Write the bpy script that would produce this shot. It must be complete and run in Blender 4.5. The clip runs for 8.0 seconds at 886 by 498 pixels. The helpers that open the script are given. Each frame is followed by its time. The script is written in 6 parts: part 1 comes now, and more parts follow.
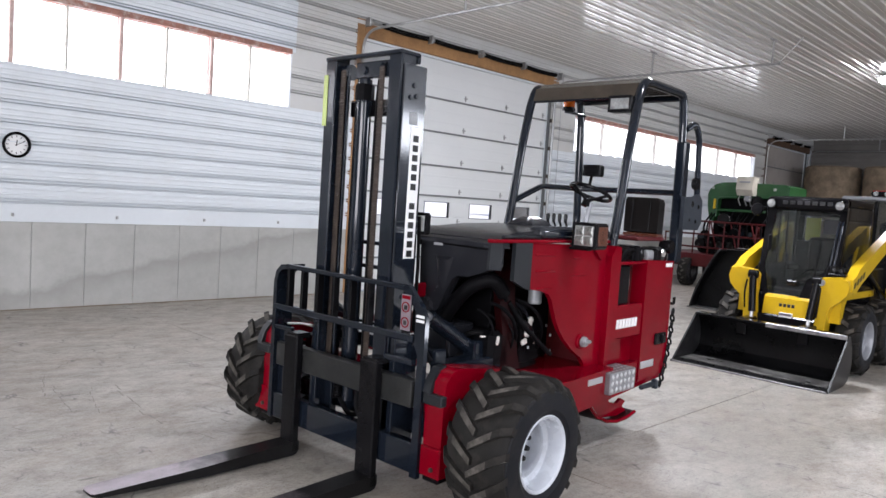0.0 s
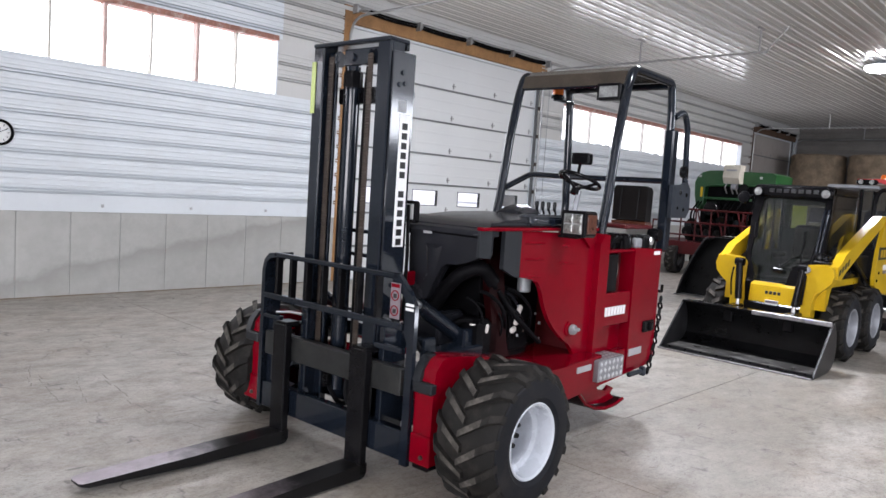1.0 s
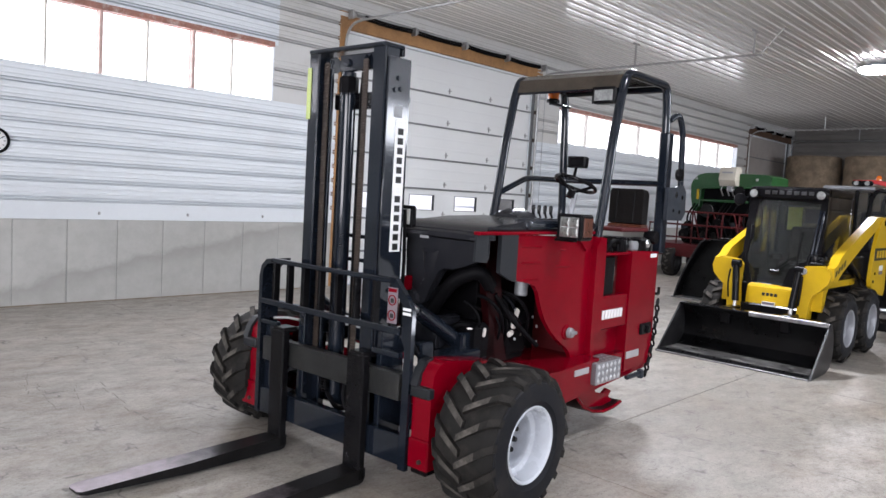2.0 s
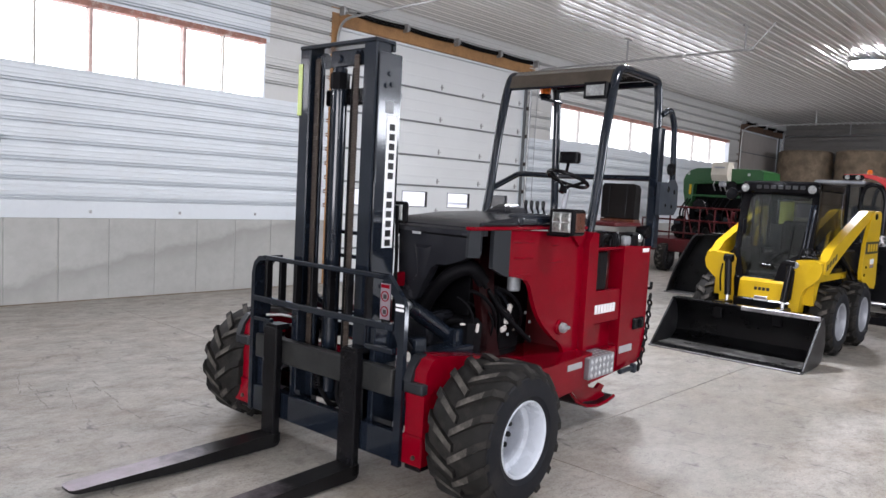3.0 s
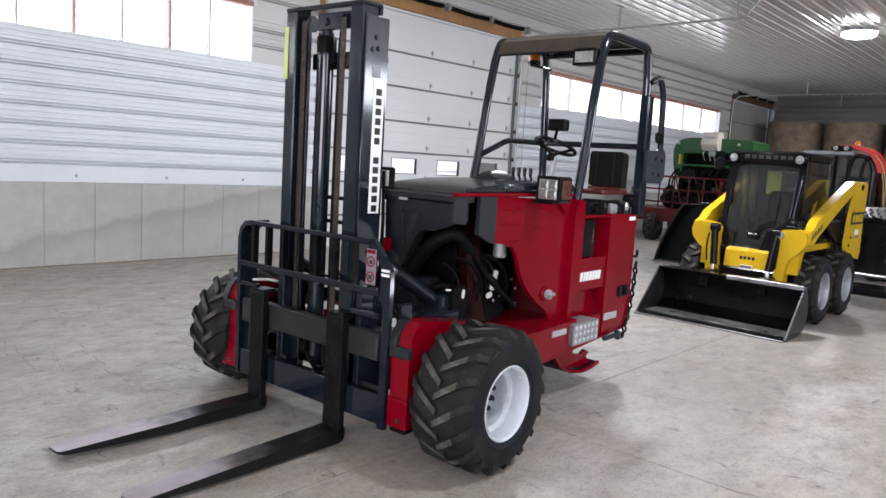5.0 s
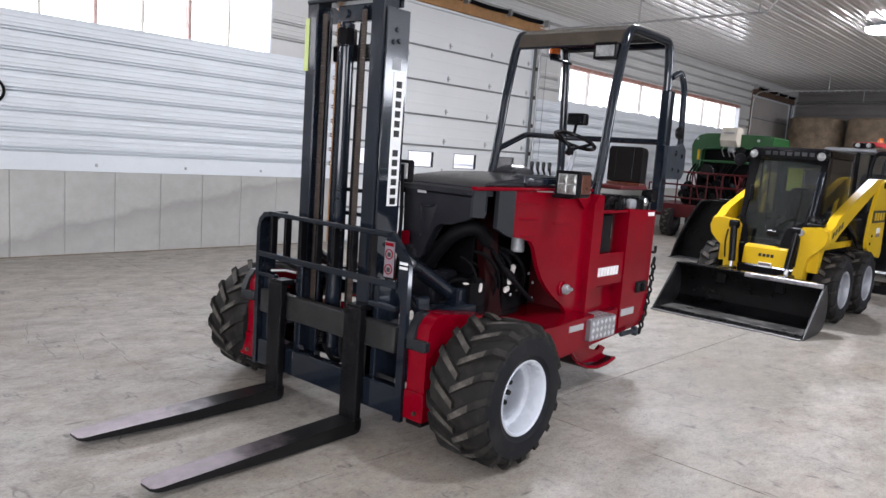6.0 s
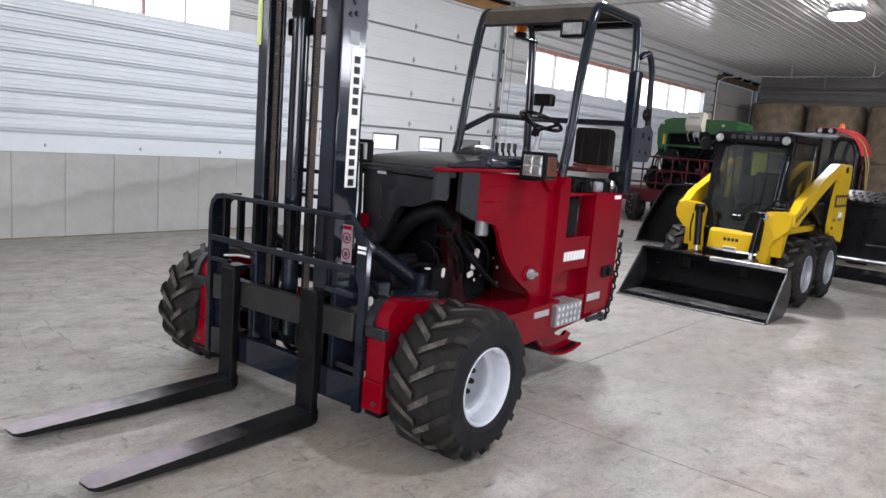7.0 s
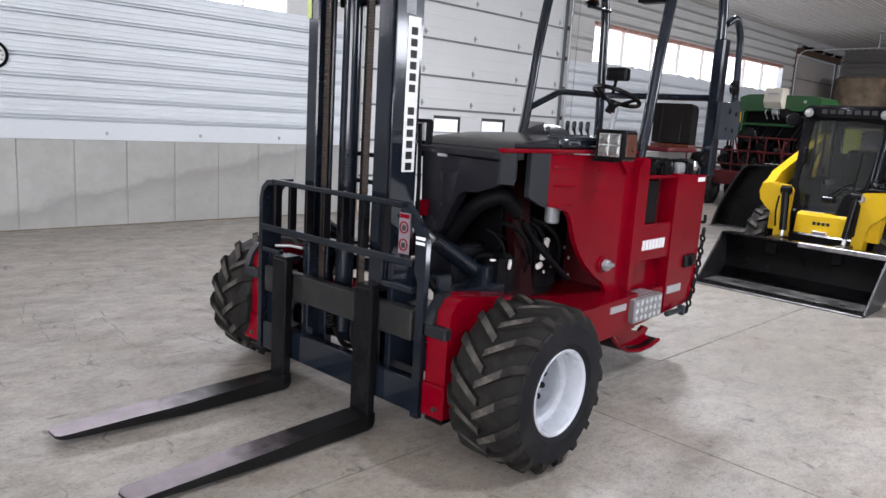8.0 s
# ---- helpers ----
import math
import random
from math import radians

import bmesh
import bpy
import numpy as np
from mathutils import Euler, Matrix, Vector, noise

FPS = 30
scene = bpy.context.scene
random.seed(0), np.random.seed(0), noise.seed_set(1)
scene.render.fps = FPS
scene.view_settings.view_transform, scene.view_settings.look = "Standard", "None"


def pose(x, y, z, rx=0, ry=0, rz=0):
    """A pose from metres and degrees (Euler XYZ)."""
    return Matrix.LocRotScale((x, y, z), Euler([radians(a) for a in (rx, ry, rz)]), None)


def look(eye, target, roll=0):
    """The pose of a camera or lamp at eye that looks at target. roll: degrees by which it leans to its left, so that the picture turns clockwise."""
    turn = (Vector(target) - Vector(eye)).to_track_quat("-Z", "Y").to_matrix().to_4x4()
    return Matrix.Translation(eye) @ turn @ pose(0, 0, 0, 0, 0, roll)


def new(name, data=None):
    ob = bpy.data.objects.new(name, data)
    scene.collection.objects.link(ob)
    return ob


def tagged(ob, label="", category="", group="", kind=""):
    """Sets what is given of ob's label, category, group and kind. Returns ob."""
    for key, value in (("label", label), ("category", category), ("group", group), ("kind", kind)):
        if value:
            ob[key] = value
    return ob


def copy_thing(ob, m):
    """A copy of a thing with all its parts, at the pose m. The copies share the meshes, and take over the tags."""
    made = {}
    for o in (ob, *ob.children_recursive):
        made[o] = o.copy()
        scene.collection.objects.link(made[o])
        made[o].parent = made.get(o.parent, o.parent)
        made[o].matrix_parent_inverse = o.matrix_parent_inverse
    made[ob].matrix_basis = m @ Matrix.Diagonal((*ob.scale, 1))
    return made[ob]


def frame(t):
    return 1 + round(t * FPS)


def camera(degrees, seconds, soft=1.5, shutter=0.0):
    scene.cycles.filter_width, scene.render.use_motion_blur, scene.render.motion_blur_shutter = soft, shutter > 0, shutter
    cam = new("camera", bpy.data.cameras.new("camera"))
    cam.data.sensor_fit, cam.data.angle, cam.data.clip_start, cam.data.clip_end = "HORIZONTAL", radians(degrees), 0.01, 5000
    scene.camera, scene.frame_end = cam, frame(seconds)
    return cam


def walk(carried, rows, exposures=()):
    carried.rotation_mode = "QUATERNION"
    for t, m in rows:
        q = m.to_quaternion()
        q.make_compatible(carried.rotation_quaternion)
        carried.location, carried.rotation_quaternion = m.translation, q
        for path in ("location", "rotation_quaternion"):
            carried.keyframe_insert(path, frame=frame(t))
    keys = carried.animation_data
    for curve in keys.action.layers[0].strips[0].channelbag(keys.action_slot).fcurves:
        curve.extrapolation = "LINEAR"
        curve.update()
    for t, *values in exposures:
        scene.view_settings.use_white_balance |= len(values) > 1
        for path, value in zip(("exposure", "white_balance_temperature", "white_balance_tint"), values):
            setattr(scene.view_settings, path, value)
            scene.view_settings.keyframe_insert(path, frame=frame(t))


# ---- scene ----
cam = camera(62.6, 8.0)
PATH = [
    (0, (0.263, 1.402, 1.707), (1.683, 2.804, 1.574), 3.8),
    (0.5, (0.269, 1.409, 1.702), (1.705, 2.792, 1.538), 4.0),
    (1, (0.262, 1.413, 1.706), (1.705, 2.788, 1.543), 3.8),
    (1.5, (0.257, 1.409, 1.708), (1.7, 2.785, 1.556), 3.5),
    (3, (0.265, 1.4, 1.7), (1.725, 2.758, 1.542), 3.0),
    (3.5, (0.265, 1.394, 1.698), (1.725, 2.748, 1.512), 3.1),
    (4, (0.262, 1.373, 1.7), (1.742, 2.707, 1.523), 3.5),
    (4.5, (0.273, 1.373, 1.691), (1.765, 2.686, 1.465), 3.9),
    (4.7, (0.275, 1.372, 1.69), (1.762, 2.689, 1.457), 3.7),
    (6, (0.26, 1.389, 1.689), (1.707, 2.745, 1.425), 4.1),
    (6.5, (0.275, 1.41, 1.685), (1.726, 2.761, 1.422), 4.2),
    (7, (0.407, 1.475, 1.666), (1.911, 2.758, 1.366), 4.5),
    (7.5, (0.619, 1.573, 1.664), (2.107, 2.874, 1.354), 3.6),
    (7.9, (0.686, 1.687, 1.64), (2.081, 3.081, 1.307), 3.4),
    (8, (0.673, 1.738, 1.636), (2.058, 3.137, 1.282), 3.5),
]


EXPOSURE = 0.2
walk_rows = [(t, look(eye, target, roll)) for t, eye, target, roll in PATH]
walk(cam, walk_rows, [(0.0, EXPOSURE, 6080, 15.5)])

# ---------------------------------------------------------------- world and sun (bright overcast day)
world = bpy.data.worlds.new("sky")
world.use_nodes = True
scene.world = world
wt = world.node_tree
sky = wt.nodes.new("ShaderNodeTexSky")
sky.sky_type = "NISHITA"
sky.sun_disc = False
sky.sun_elevation, sky.sun_rotation = radians(42), radians(200)
sky.air_density, sky.dust_density = 1.0, 4.0
wt.nodes["Background"].inputs["Strength"].default_value = 0.15
wt.links.new(sky.outputs[0], wt.nodes["Background"].inputs["Color"])
sun = new("sun", bpy.data.lights.new("sun", "SUN"))
sun.data.energy, sun.data.angle, sun.data.color = 4.0, radians(12), (1.0, 0.97, 0.93)
sun.matrix_basis = look((0, -20, 20), (3, 0, 0))

# ---------------------------------------------------------------- measures of the hall
WALL_Y = 11.45          # long wall with the windows and the doors
FAR_X = 30.4            # end wall behind the bales
NEAR_X, SOUTH_Y = -9.0, -9.5
CEIL = 4.95
STUB = 1.10             # concrete stub wall
WIN_Z0, WIN_Z1 = 3.01, 3.87
WIN_A = (-3.9, 6.72)
WIN_B = (14.5, 24.95)
DOOR_A = (8.15, 13.5)
DOOR_B = (25.9, 29.8)
DOOR_TOP = 4.36
WEST_FILL_WINDOW = (-5.5, 3.5, 1.1, 3.9)   # added unseen window for fill light: span along y, sill and head
UNSEEN_SOUTH_WINDOWS = ((-4.0, 4.0, 300), (12.0, 21.5, 620))   # unseen, added for fill and the mast plate's reflection: span along x, lamp watts
SOUTH_Z = (3.35, 4.6)


def area(name, m, sx, sy, watts, colour=(1, 1, 1), spread=180):
    lamp = new(name, bpy.data.lights.new(name, "AREA"))
    lamp.data.shape, lamp.data.size, lamp.data.size_y = "RECTANGLE", sx, sy
    lamp.data.energy, lamp.data.color, lamp.data.spread = watts, colour, radians(spread)
    lamp.matrix_basis = m
    return lamp


# daylight in the north window openings, fill light in the added south and west ones
for x0, x1, w in ((WIN_A[0], WIN_A[1], 175), (WIN_B[0], WIN_B[1], 92)):
    area("window_and_fill_light", pose((x0 + x1) / 2, WALL_Y + 0.12, (WIN_Z0 + WIN_Z1) / 2, -90, 0, 0), x1 - x0, WIN_Z1 - WIN_Z0, w, (1.0, 0.985, 0.965))
for x0, x1, w in UNSEEN_SOUTH_WINDOWS:
    area("window_and_fill_light", pose((x0 + x1) / 2, SOUTH_Y - 0.12, (SOUTH_Z[0] + SOUTH_Z[1]) / 2, 90, 0, 0), x1 - x0, SOUTH_Z[1] - SOUTH_Z[0], w, (0.95, 0.98, 1.0))
area("window_and_fill_light", pose(NEAR_X - 0.12, (WEST_FILL_WINDOW[0] + WEST_FILL_WINDOW[1]) / 2, (WEST_FILL_WINDOW[2] + WEST_FILL_WINDOW[3]) / 2, 90, 0, -90), WEST_FILL_WINDOW[1] - WEST_FILL_WINDOW[0], WEST_FILL_WINDOW[3] - WEST_FILL_WINDOW[2], 1080, (1.0, 0.985, 0.965))
# third lamp is unseen, added as fill over the forklift's upward faces
LAMPS = [(17.6, 5.66), (8.8, 5.66), (4.6, 1.3)]
for (lx, ly), watts, tone in zip(LAMPS, (135, 205, 108), ((1.0, 0.93, 0.89), (0.96, 0.99, 1.0), (0.95, 0.98, 1.0))):
    area("ceiling_and_fill_light", pose(lx, ly, CEIL - 0.225, 0, 0, 0), 0.42, 0.42, watts, tone)

# ---------------------------------------------------------------- materials


def nodes_of(name):
    m = bpy.data.materials.new(name)
    m.use_nodes = True
    nt = m.node_tree
    return m, nt, nt.nodes["Principled BSDF"]


def add(nt, kind, **inputs):
    n = nt.nodes.new(kind)
    for k, v in inputs.items():
        n.inputs[k.replace("_", " ")].default_value = v
    return n


def noise_of(nt, coords, scale, detail=4.0, rough=0.6):
    n = add(nt, "ShaderNodeTexNoise", Scale=scale, Detail=detail, Roughness=rough)
    nt.links.new(coords, n.inputs["Vector"])
    return n.outputs["Fac"]


def ramp_of(nt, fac, stops):
    r = nt.nodes.new("ShaderNodeValToRGB")
    el = r.color_ramp.elements
    while len(el) < len(stops):
        el.new(0.5)
    for e, (p, c) in zip(el, stops):
        e.position = p
        e.color = (*c, 1) if len(c) == 3 else c
    nt.links.new(fac, r.inputs["Fac"])
    return r.outputs["Color"]


def mix_of(nt, fac, a, b, mode="MIX"):
    n = nt.nodes.new("ShaderNodeMix")
    n.data_type, n.blend_type = "RGBA", mode
    for sock, v in ((n.inputs[0], fac), (n.inputs[6], a), (n.inputs[7], b)):
        if isinstance(v, bpy.types.NodeSocket):
            nt.links.new(v, sock)
        elif isinstance(v, (int, float)):
            sock.default_value = v
        else:
            sock.default_value = (*v, 1)
    return n.outputs[2]


def surface(name, colour, rough=0.5, metal=0.0, vary=0.12, scale=3.0, grain=60.0, bump=0.05, dirt=None, dirt_amount=0.35, coat=0.0, dirt_scale=2.0, island=False, rough_vary=0.12, spec=0.5):
    """Painted or bare surface: colour drifting at a large and a small scale, uneven gloss, fine relief, optional dirt."""
    m, nt, p = nodes_of(name)
    co = nt.nodes.new("ShaderNodeTexCoord").outputs["Object"]
    big, small = noise_of(nt, co, scale, 5), noise_of(nt, co, grain, 3)
    lo, hi = tuple(c * (1 - vary) for c in colour), tuple(min(1, c * (1 + vary)) for c in colour)
    col = ramp_of(nt, big, [(0.3, lo), (0.7, hi)])
    fine = ramp_of(nt, small, [(0.3, (1 - vary * 0.6,) * 3), (0.7, (1, 1, 1))])
    col = mix_of(nt, 1.0, col, fine, "MULTIPLY")
    if dirt:
        d = noise_of(nt, co, dirt_scale, 8, 0.7)
        mask = ramp_of(nt, d, [(0.5, (0, 0, 0)), (0.72, (dirt_amount,) * 3)])
        col = mix_of(nt, mask, col, dirt)
    if island:
        g = nt.nodes.new("ShaderNodeNewGeometry").outputs["Random Per Island"]
        col = mix_of(nt, 1.0, col, ramp_of(nt, g, [(0.0, (0.8, 0.8, 0.8)), (1.0, (1, 1, 1))]), "MULTIPLY")
    nt.links.new(col, p.inputs["Base Color"])
    r = nt.nodes.new("ShaderNodeMapRange")
    r.inputs["To Min"].default_value, r.inputs["To Max"].default_value = max(0.02, rough - rough_vary), min(1, rough + rough_vary)
    nt.links.new(big, r.inputs["Value"])
    nt.links.new(r.outputs[0], p.inputs["Roughness"])
    p.inputs["Metallic"].default_value = metal
    p.inputs["Specular IOR Level"].default_value = spec
    p.inputs["Coat Weight"].default_value = coat
    p.inputs["Coat Roughness"].default_value = 0.08
    if bump:
        b = add(nt, "ShaderNodeBump", Strength=min(1.0, bump), Distance=0.004)
        nt.links.new(small, b.inputs["Height"])
        nt.links.new(b.outputs[0], p.inputs["Normal"])
    return m


def glass(name, tint=(1, 1, 1), rough=0.0, film=0.0):
    m, nt, p = nodes_of(name)
    p.inputs["Base Color"].default_value = (*tint, 1)
    p.inputs["Transmission Weight"].default_value, p.inputs["Roughness"].default_value = 1.0 - film, rough
    p.inputs["IOR"].default_value = 1.45
    return m


def glow(name, colour, strength):
    m, nt, p = nodes_of(name)
    p.inputs["Base Color"].default_value = (*colour, 1)
    p.inputs["Emission Color"].default_value, p.inputs["Emission Strength"].default_value = (*colour, 1), strength
    return m


M_SIDING = surface("white_steel_siding", (0.7, 0.74, 0.775), 0.36, 0.0, 0.04, 0.7, 20, 0.02, (0.55, 0.55, 0.54), 0.25)
M_CEIL = surface("white_steel_ceiling", (0.75, 0.74, 0.72), 0.13, 0.0, 0.03, 0.5, 3.2, 0.35, rough_vary=0.05)
M_STUB = surface("cast_concrete", (0.45, 0.455, 0.44), 0.85, 0.0, 0.1, 0.9, 45, 0.3, (0.28, 0.28, 0.265), 0.6, dirt_scale=0.6)
M_DOOR = surface("white_door_skin", (0.7, 0.715, 0.715), 0.42, 0.0, 0.03, 0.8, 30, 0.02)
M_STRUT = surface("grey_door_stiffener", (0.2, 0.205, 0.21), 0.5, 0.2)
M_SEAL = surface("grey_rubber_seal", (0.12, 0.125, 0.13), 0.7)
M_WOOD = surface("brown_timber", (0.36, 0.19, 0.075), 0.7, 0.0, 0.3, 2.5, 25, 0.2, (0.17, 0.08, 0.035), 0.6)
M_DARKWOOD = surface("dark_timber", (0.12, 0.07, 0.045), 0.8, 0.0, 0.3, 2.5, 25, 0.2)
M_TRIM_RED = surface("weathered_red_trim", (0.36, 0.17, 0.13), 0.7, 0.0, 0.3, 3, 30, 0.1, (0.6, 0.55, 0.5), 0.8, dirt_scale=9)
M_GALV = surface("galvanised_steel", (0.42, 0.42, 0.42), 0.42, 0.8, 0.15, 6, 40, 0.05)
M_RED = surface("red_machine_paint", (0.185, 0.0004, 0.0075), 0.12, 0.0, 0.14, 2.5, 90, 0.02, (0.125, 0.002, 0.007), 0.4, coat=0.14, spec=0.12, rough_vary=0.05)
M_SLATE = surface("dark_slate_paint", (0.0085, 0.0118, 0.0185), 0.11, 0.0, 0.2, 3, 60, 0.025, (0.017, 0.0205, 0.026), 0.35, coat=0.26, spec=0.26, rough_vary=0.06)
M_GLOSS = surface("glossy_slate_paint", (0.0085, 0.0118, 0.0185), 0.1, 0.0, 0.2, 3, 60, 0.015, (0.017, 0.0205, 0.026), 0.3, coat=0.55, spec=0.3, rough_vary=0.05)
M_BLACK = surface("black_paint", (0.006, 0.0058, 0.0068), 0.2, 0.0, 0.3, 4, 60, 0.05, (0.012, 0.011, 0.011), 0.35, spec=0.12)
M_COVER = surface("dark_grey_plastic_cover", (0.0155, 0.016, 0.02), 0.24, 0.0, 0.15, 3, 160, 0.05, spec=0.3)
M_GREY = surface("grey_panel_paint", (0.0145, 0.0165, 0.0195), 0.42, 0.0, 0.15, 3, 80, 0.06, spec=0.28)
M_RUBBER = surface("tyre_rubber", (0.0125, 0.0115, 0.0105), 0.75, 0.0, 0.25, 6, 70, 0.25, (0.05, 0.043, 0.036), 0.5, dirt_scale=7, spec=0.22)
M_SIDEWALL = surface("blue_black_sidewall_rubber", (0.0075, 0.008, 0.011), 0.6, 0.0, 0.3, 5, 60, 0.15, (0.028, 0.025, 0.023), 0.5, dirt_scale=6, spec=0.2)
M_LUG = surface("dusty_lug_rubber", (0.085, 0.077, 0.068), 0.85, 0.0, 0.5, 16, 60, 0.3, (0.016, 0.015, 0.014), 0.8, dirt_scale=12, spec=0.2)
M_PALE = surface("pale_painted_timber", (0.66, 0.62, 0.58), 0.6, 0.0, 0.15, 5, 40, 0.08)
M_GREYSIDING = surface("greyer_siding", (0.58, 0.58, 0.565), 0.36, 0.0, 0.05, 0.7, 20, 0.02, (0.46, 0.44, 0.4), 0.4)
# shaded copy of the white door skin: the dim far end is in the colour
M_SHADEDOOR = surface("shade_darkened_door_skin", (0.42, 0.39, 0.365), 0.5, 0.0, 0.06, 0.8, 30, 0.02, (0.3, 0.26, 0.23), 0.5, dirt_scale=1.2)
M_WORN = surface("worn_grey_carriage_paint", (0.021, 0.022, 0.022), 0.4, 0.1, 0.3, 8, 70, 0.1, (0.05, 0.048, 0.044), 0.5, dirt_scale=7, spec=0.3)
M_MULLION = surface("grey_mullion", (0.45, 0.43, 0.38), 0.6)
M_RIM = surface("white_rim_paint", (0.52, 0.545, 0.59), 0.28, 0.0, 0.06, 4, 50, 0.02, (0.42, 0.42, 0.43), 0.3, dirt_scale=6)
M_BRIGHT = surface("bright_worn_steel", (0.55, 0.55, 0.56), 0.3, 1.0, 0.15, 8, 80, 0.05)
M_CHAIN = surface("oily_chain_steel", (0.06, 0.044, 0.034), 0.45, 0.3, 0.3, 12, 80, 0.1)
# hose rubber; also the near-black of blocks that stand in for shade
M_HOSE_AND_SHADE = surface("hose_and_shade_black", (0.004, 0.0038, 0.0047), 0.55, 0.0, 0.2, 8, 80, 0.05, spec=0.08)
M_WHITE = surface("white_decal", (0.82, 0.82, 0.82), 0.45, 0.0, 0.03)
M_INK = surface("black_print", (0.01, 0.01, 0.01), 0.5, 0.0, 0.05)
M_REFLECT = surface("silver_reflector", (0.45, 0.45, 0.465), 0.4, 0.3, 0.06, 8, 200, 0.1)
M_LENS = surface("clear_lamp_lens", (0.5, 0.51, 0.5), 0.16, 0.55, 0.3, 30, 60, 0.12, (0.2, 0.21, 0.21), 0.6, coat=1.0, dirt_scale=25)
M_FACET = surface("pressed_lamp_glass", (0.2, 0.205, 0.19), 0.3, 0.25, 0.4, 40, 60, 0.2, (0.08, 0.08, 0.075), 0.8, coat=0.3, dirt_scale=35)
M_AMBER = surface("amber_lens", (0.8, 0.16, 0.01), 0.2, 0.0, 0.1, 30, 60, 0.1, coat=1.0)
M_BROWNLENS = surface("dark_amber_lens", (0.085, 0.024, 0.01), 0.3, 0.0, 0.2, 30, 60, 0.1, coat=0.4)
M_SEAT = surface("dark_seat_vinyl", (0.0052, 0.004, 0.0037), 0.5, 0.0, 0.2, 6, 60, 0.2, spec=0.12)
M_ROOF = surface("tinted_roof_sheet", (0.05, 0.04, 0.03), 0.2, 0.0, 0.3, 4, 60, 0.05)
M_YELLOW = surface("yellow_machine_paint", (0.6, 0.385, 0.009), 0.32, 0.0, 0.08, 3, 80, 0.03, (0.36, 0.23, 0.05), 0.25, coat=0.05, spec=0.22)
M_STICKER = surface("faded_yellow_sticker", (0.62, 0.6, 0.1), 0.5, 0.0, 0.08, 20, 80, 0.02)
M_STRIP = surface("pale_green_strip", (0.5, 0.6, 0.2), 0.45)
M_GREEN = surface("green_machine_paint", (0.008, 0.07, 0.015), 0.4, 0.0, 0.15, 2, 60, 0.04, (0.04, 0.05, 0.025), 0.4)
# machine red with the shade of recesses and underside put into the colour
M_SHADERED = surface("shade_darkened_red_paint", (0.014, 0.0008, 0.0013), 0.45, 0.0, 0.3, 4, 60, 0.05, spec=0.12)
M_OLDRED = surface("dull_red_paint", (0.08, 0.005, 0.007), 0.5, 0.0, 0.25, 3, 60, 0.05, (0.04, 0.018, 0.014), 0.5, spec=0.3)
M_GREYRIM = surface("silver_grey_rim", (0.31, 0.32, 0.345), 0.4, 0.2, 0.08)
M_PANE = glass("window_glass")
M_CABGLASS = glass("cab_glass", (0.6, 0.67, 0.68), 0.0, 0.004)
M_TINTGLASS = glass("tinted_cab_glass", (0.4, 0.43, 0.44), 0.0, 0.03)
M_BALE = surface("dry_hay", (0.26, 0.2, 0.138), 0.95, 0.0, 0.35, 3.5, 55, 1.0, (0.11, 0.082, 0.055), 0.6, dirt_scale=4)
M_SHEET = surface("scuffed_black_steel", (0.03, 0.03, 0.032), 0.35, 0.4, 0.4, 4, 50, 0.1, (0.14, 0.14, 0.14), 0.4)
M_BRIGHTRED = surface("bright_red_paint", (0.6, 0.02, 0.02), 0.35)
M_EDGE = surface("worn_edge_steel", (0.34, 0.335, 0.34), 0.35, 0.7, 0.4, 5, 40, 0.1, (0.03, 0.03, 0.03), 0.8, dirt_scale=3)
M_SCUFF = surface("scuffed_bucket_paint", (0.06, 0.057, 0.054), 0.3, 0.0, 0.4, 3, 50, 0.08, (0.34, 0.33, 0.32), 0.8, dirt_scale=7, spec=0.4)
M_TRACK = surface("muddy_track_rubber", (0.03, 0.03, 0.03), 0.6, 0.0, 0.4, 9, 50, 0.2, (0.16, 0.155, 0.15), 0.6, dirt_scale=8, spec=0.3)
M_PLATE = surface("aluminium_tread_plate", (0.3, 0.3, 0.315), 0.38, 0.6, 0.15, 10, 90, 0.05, (0.18, 0.18, 0.18), 0.3)
M_CAP = surface("grey_cast_cap", (0.3, 0.31, 0.32), 0.5, 0.3, 0.2, 20, 90, 0.2)
M_WARN = surface("faded_warning_label", (0.2, 0.165, 0.185), 0.5, 0.0, 0.12, 20, 80, 0.02, spec=0.3)
M_LUGPLATE = surface("polished_tread_lugs", (0.62, 0.63, 0.65), 0.3, 0.5, 0.1, 10, 90, 0.03)
M_POST = surface("pale_flaking_trim", (0.55, 0.4, 0.36), 0.7, 0.0, 0.25, 6, 40, 0.1, (0.7, 0.66, 0.62), 0.7, dirt_scale=9)
M_JOINT = surface("dirty_joint_filler", (0.07, 0.065, 0.058), 0.9, 0.0, 0.3, 5, 60, 0.1)
# end wall: darker and browner than the siding
M_ENDWALL = surface("grey_brown_steel", (0.2, 0.186, 0.172), 0.5, 0.0, 0.14, 0.8, 30, 0.05, (0.13, 0.11, 0.095), 0.5, dirt_scale=1.5)
M_LATCH = surface("scuffed_grey_plate", (0.023, 0.029, 0.039), 0.45, 0.1, 0.3, 12, 80, 0.1, (0.065, 0.067, 0.075), 0.4, dirt_scale=14, spec=0.3)
M_BUCKET = surface("black_bucket_paint", (0.0035, 0.0035, 0.004), 0.3, 0.0, 0.3, 4, 60, 0.05, (0.012, 0.012, 0.012), 0.4, spec=0.18)
M_DUST = surface("brown_dust", (0.2, 0.15, 0.1), 0.95, 0.0, 0.3, 12, 80, 0.4)
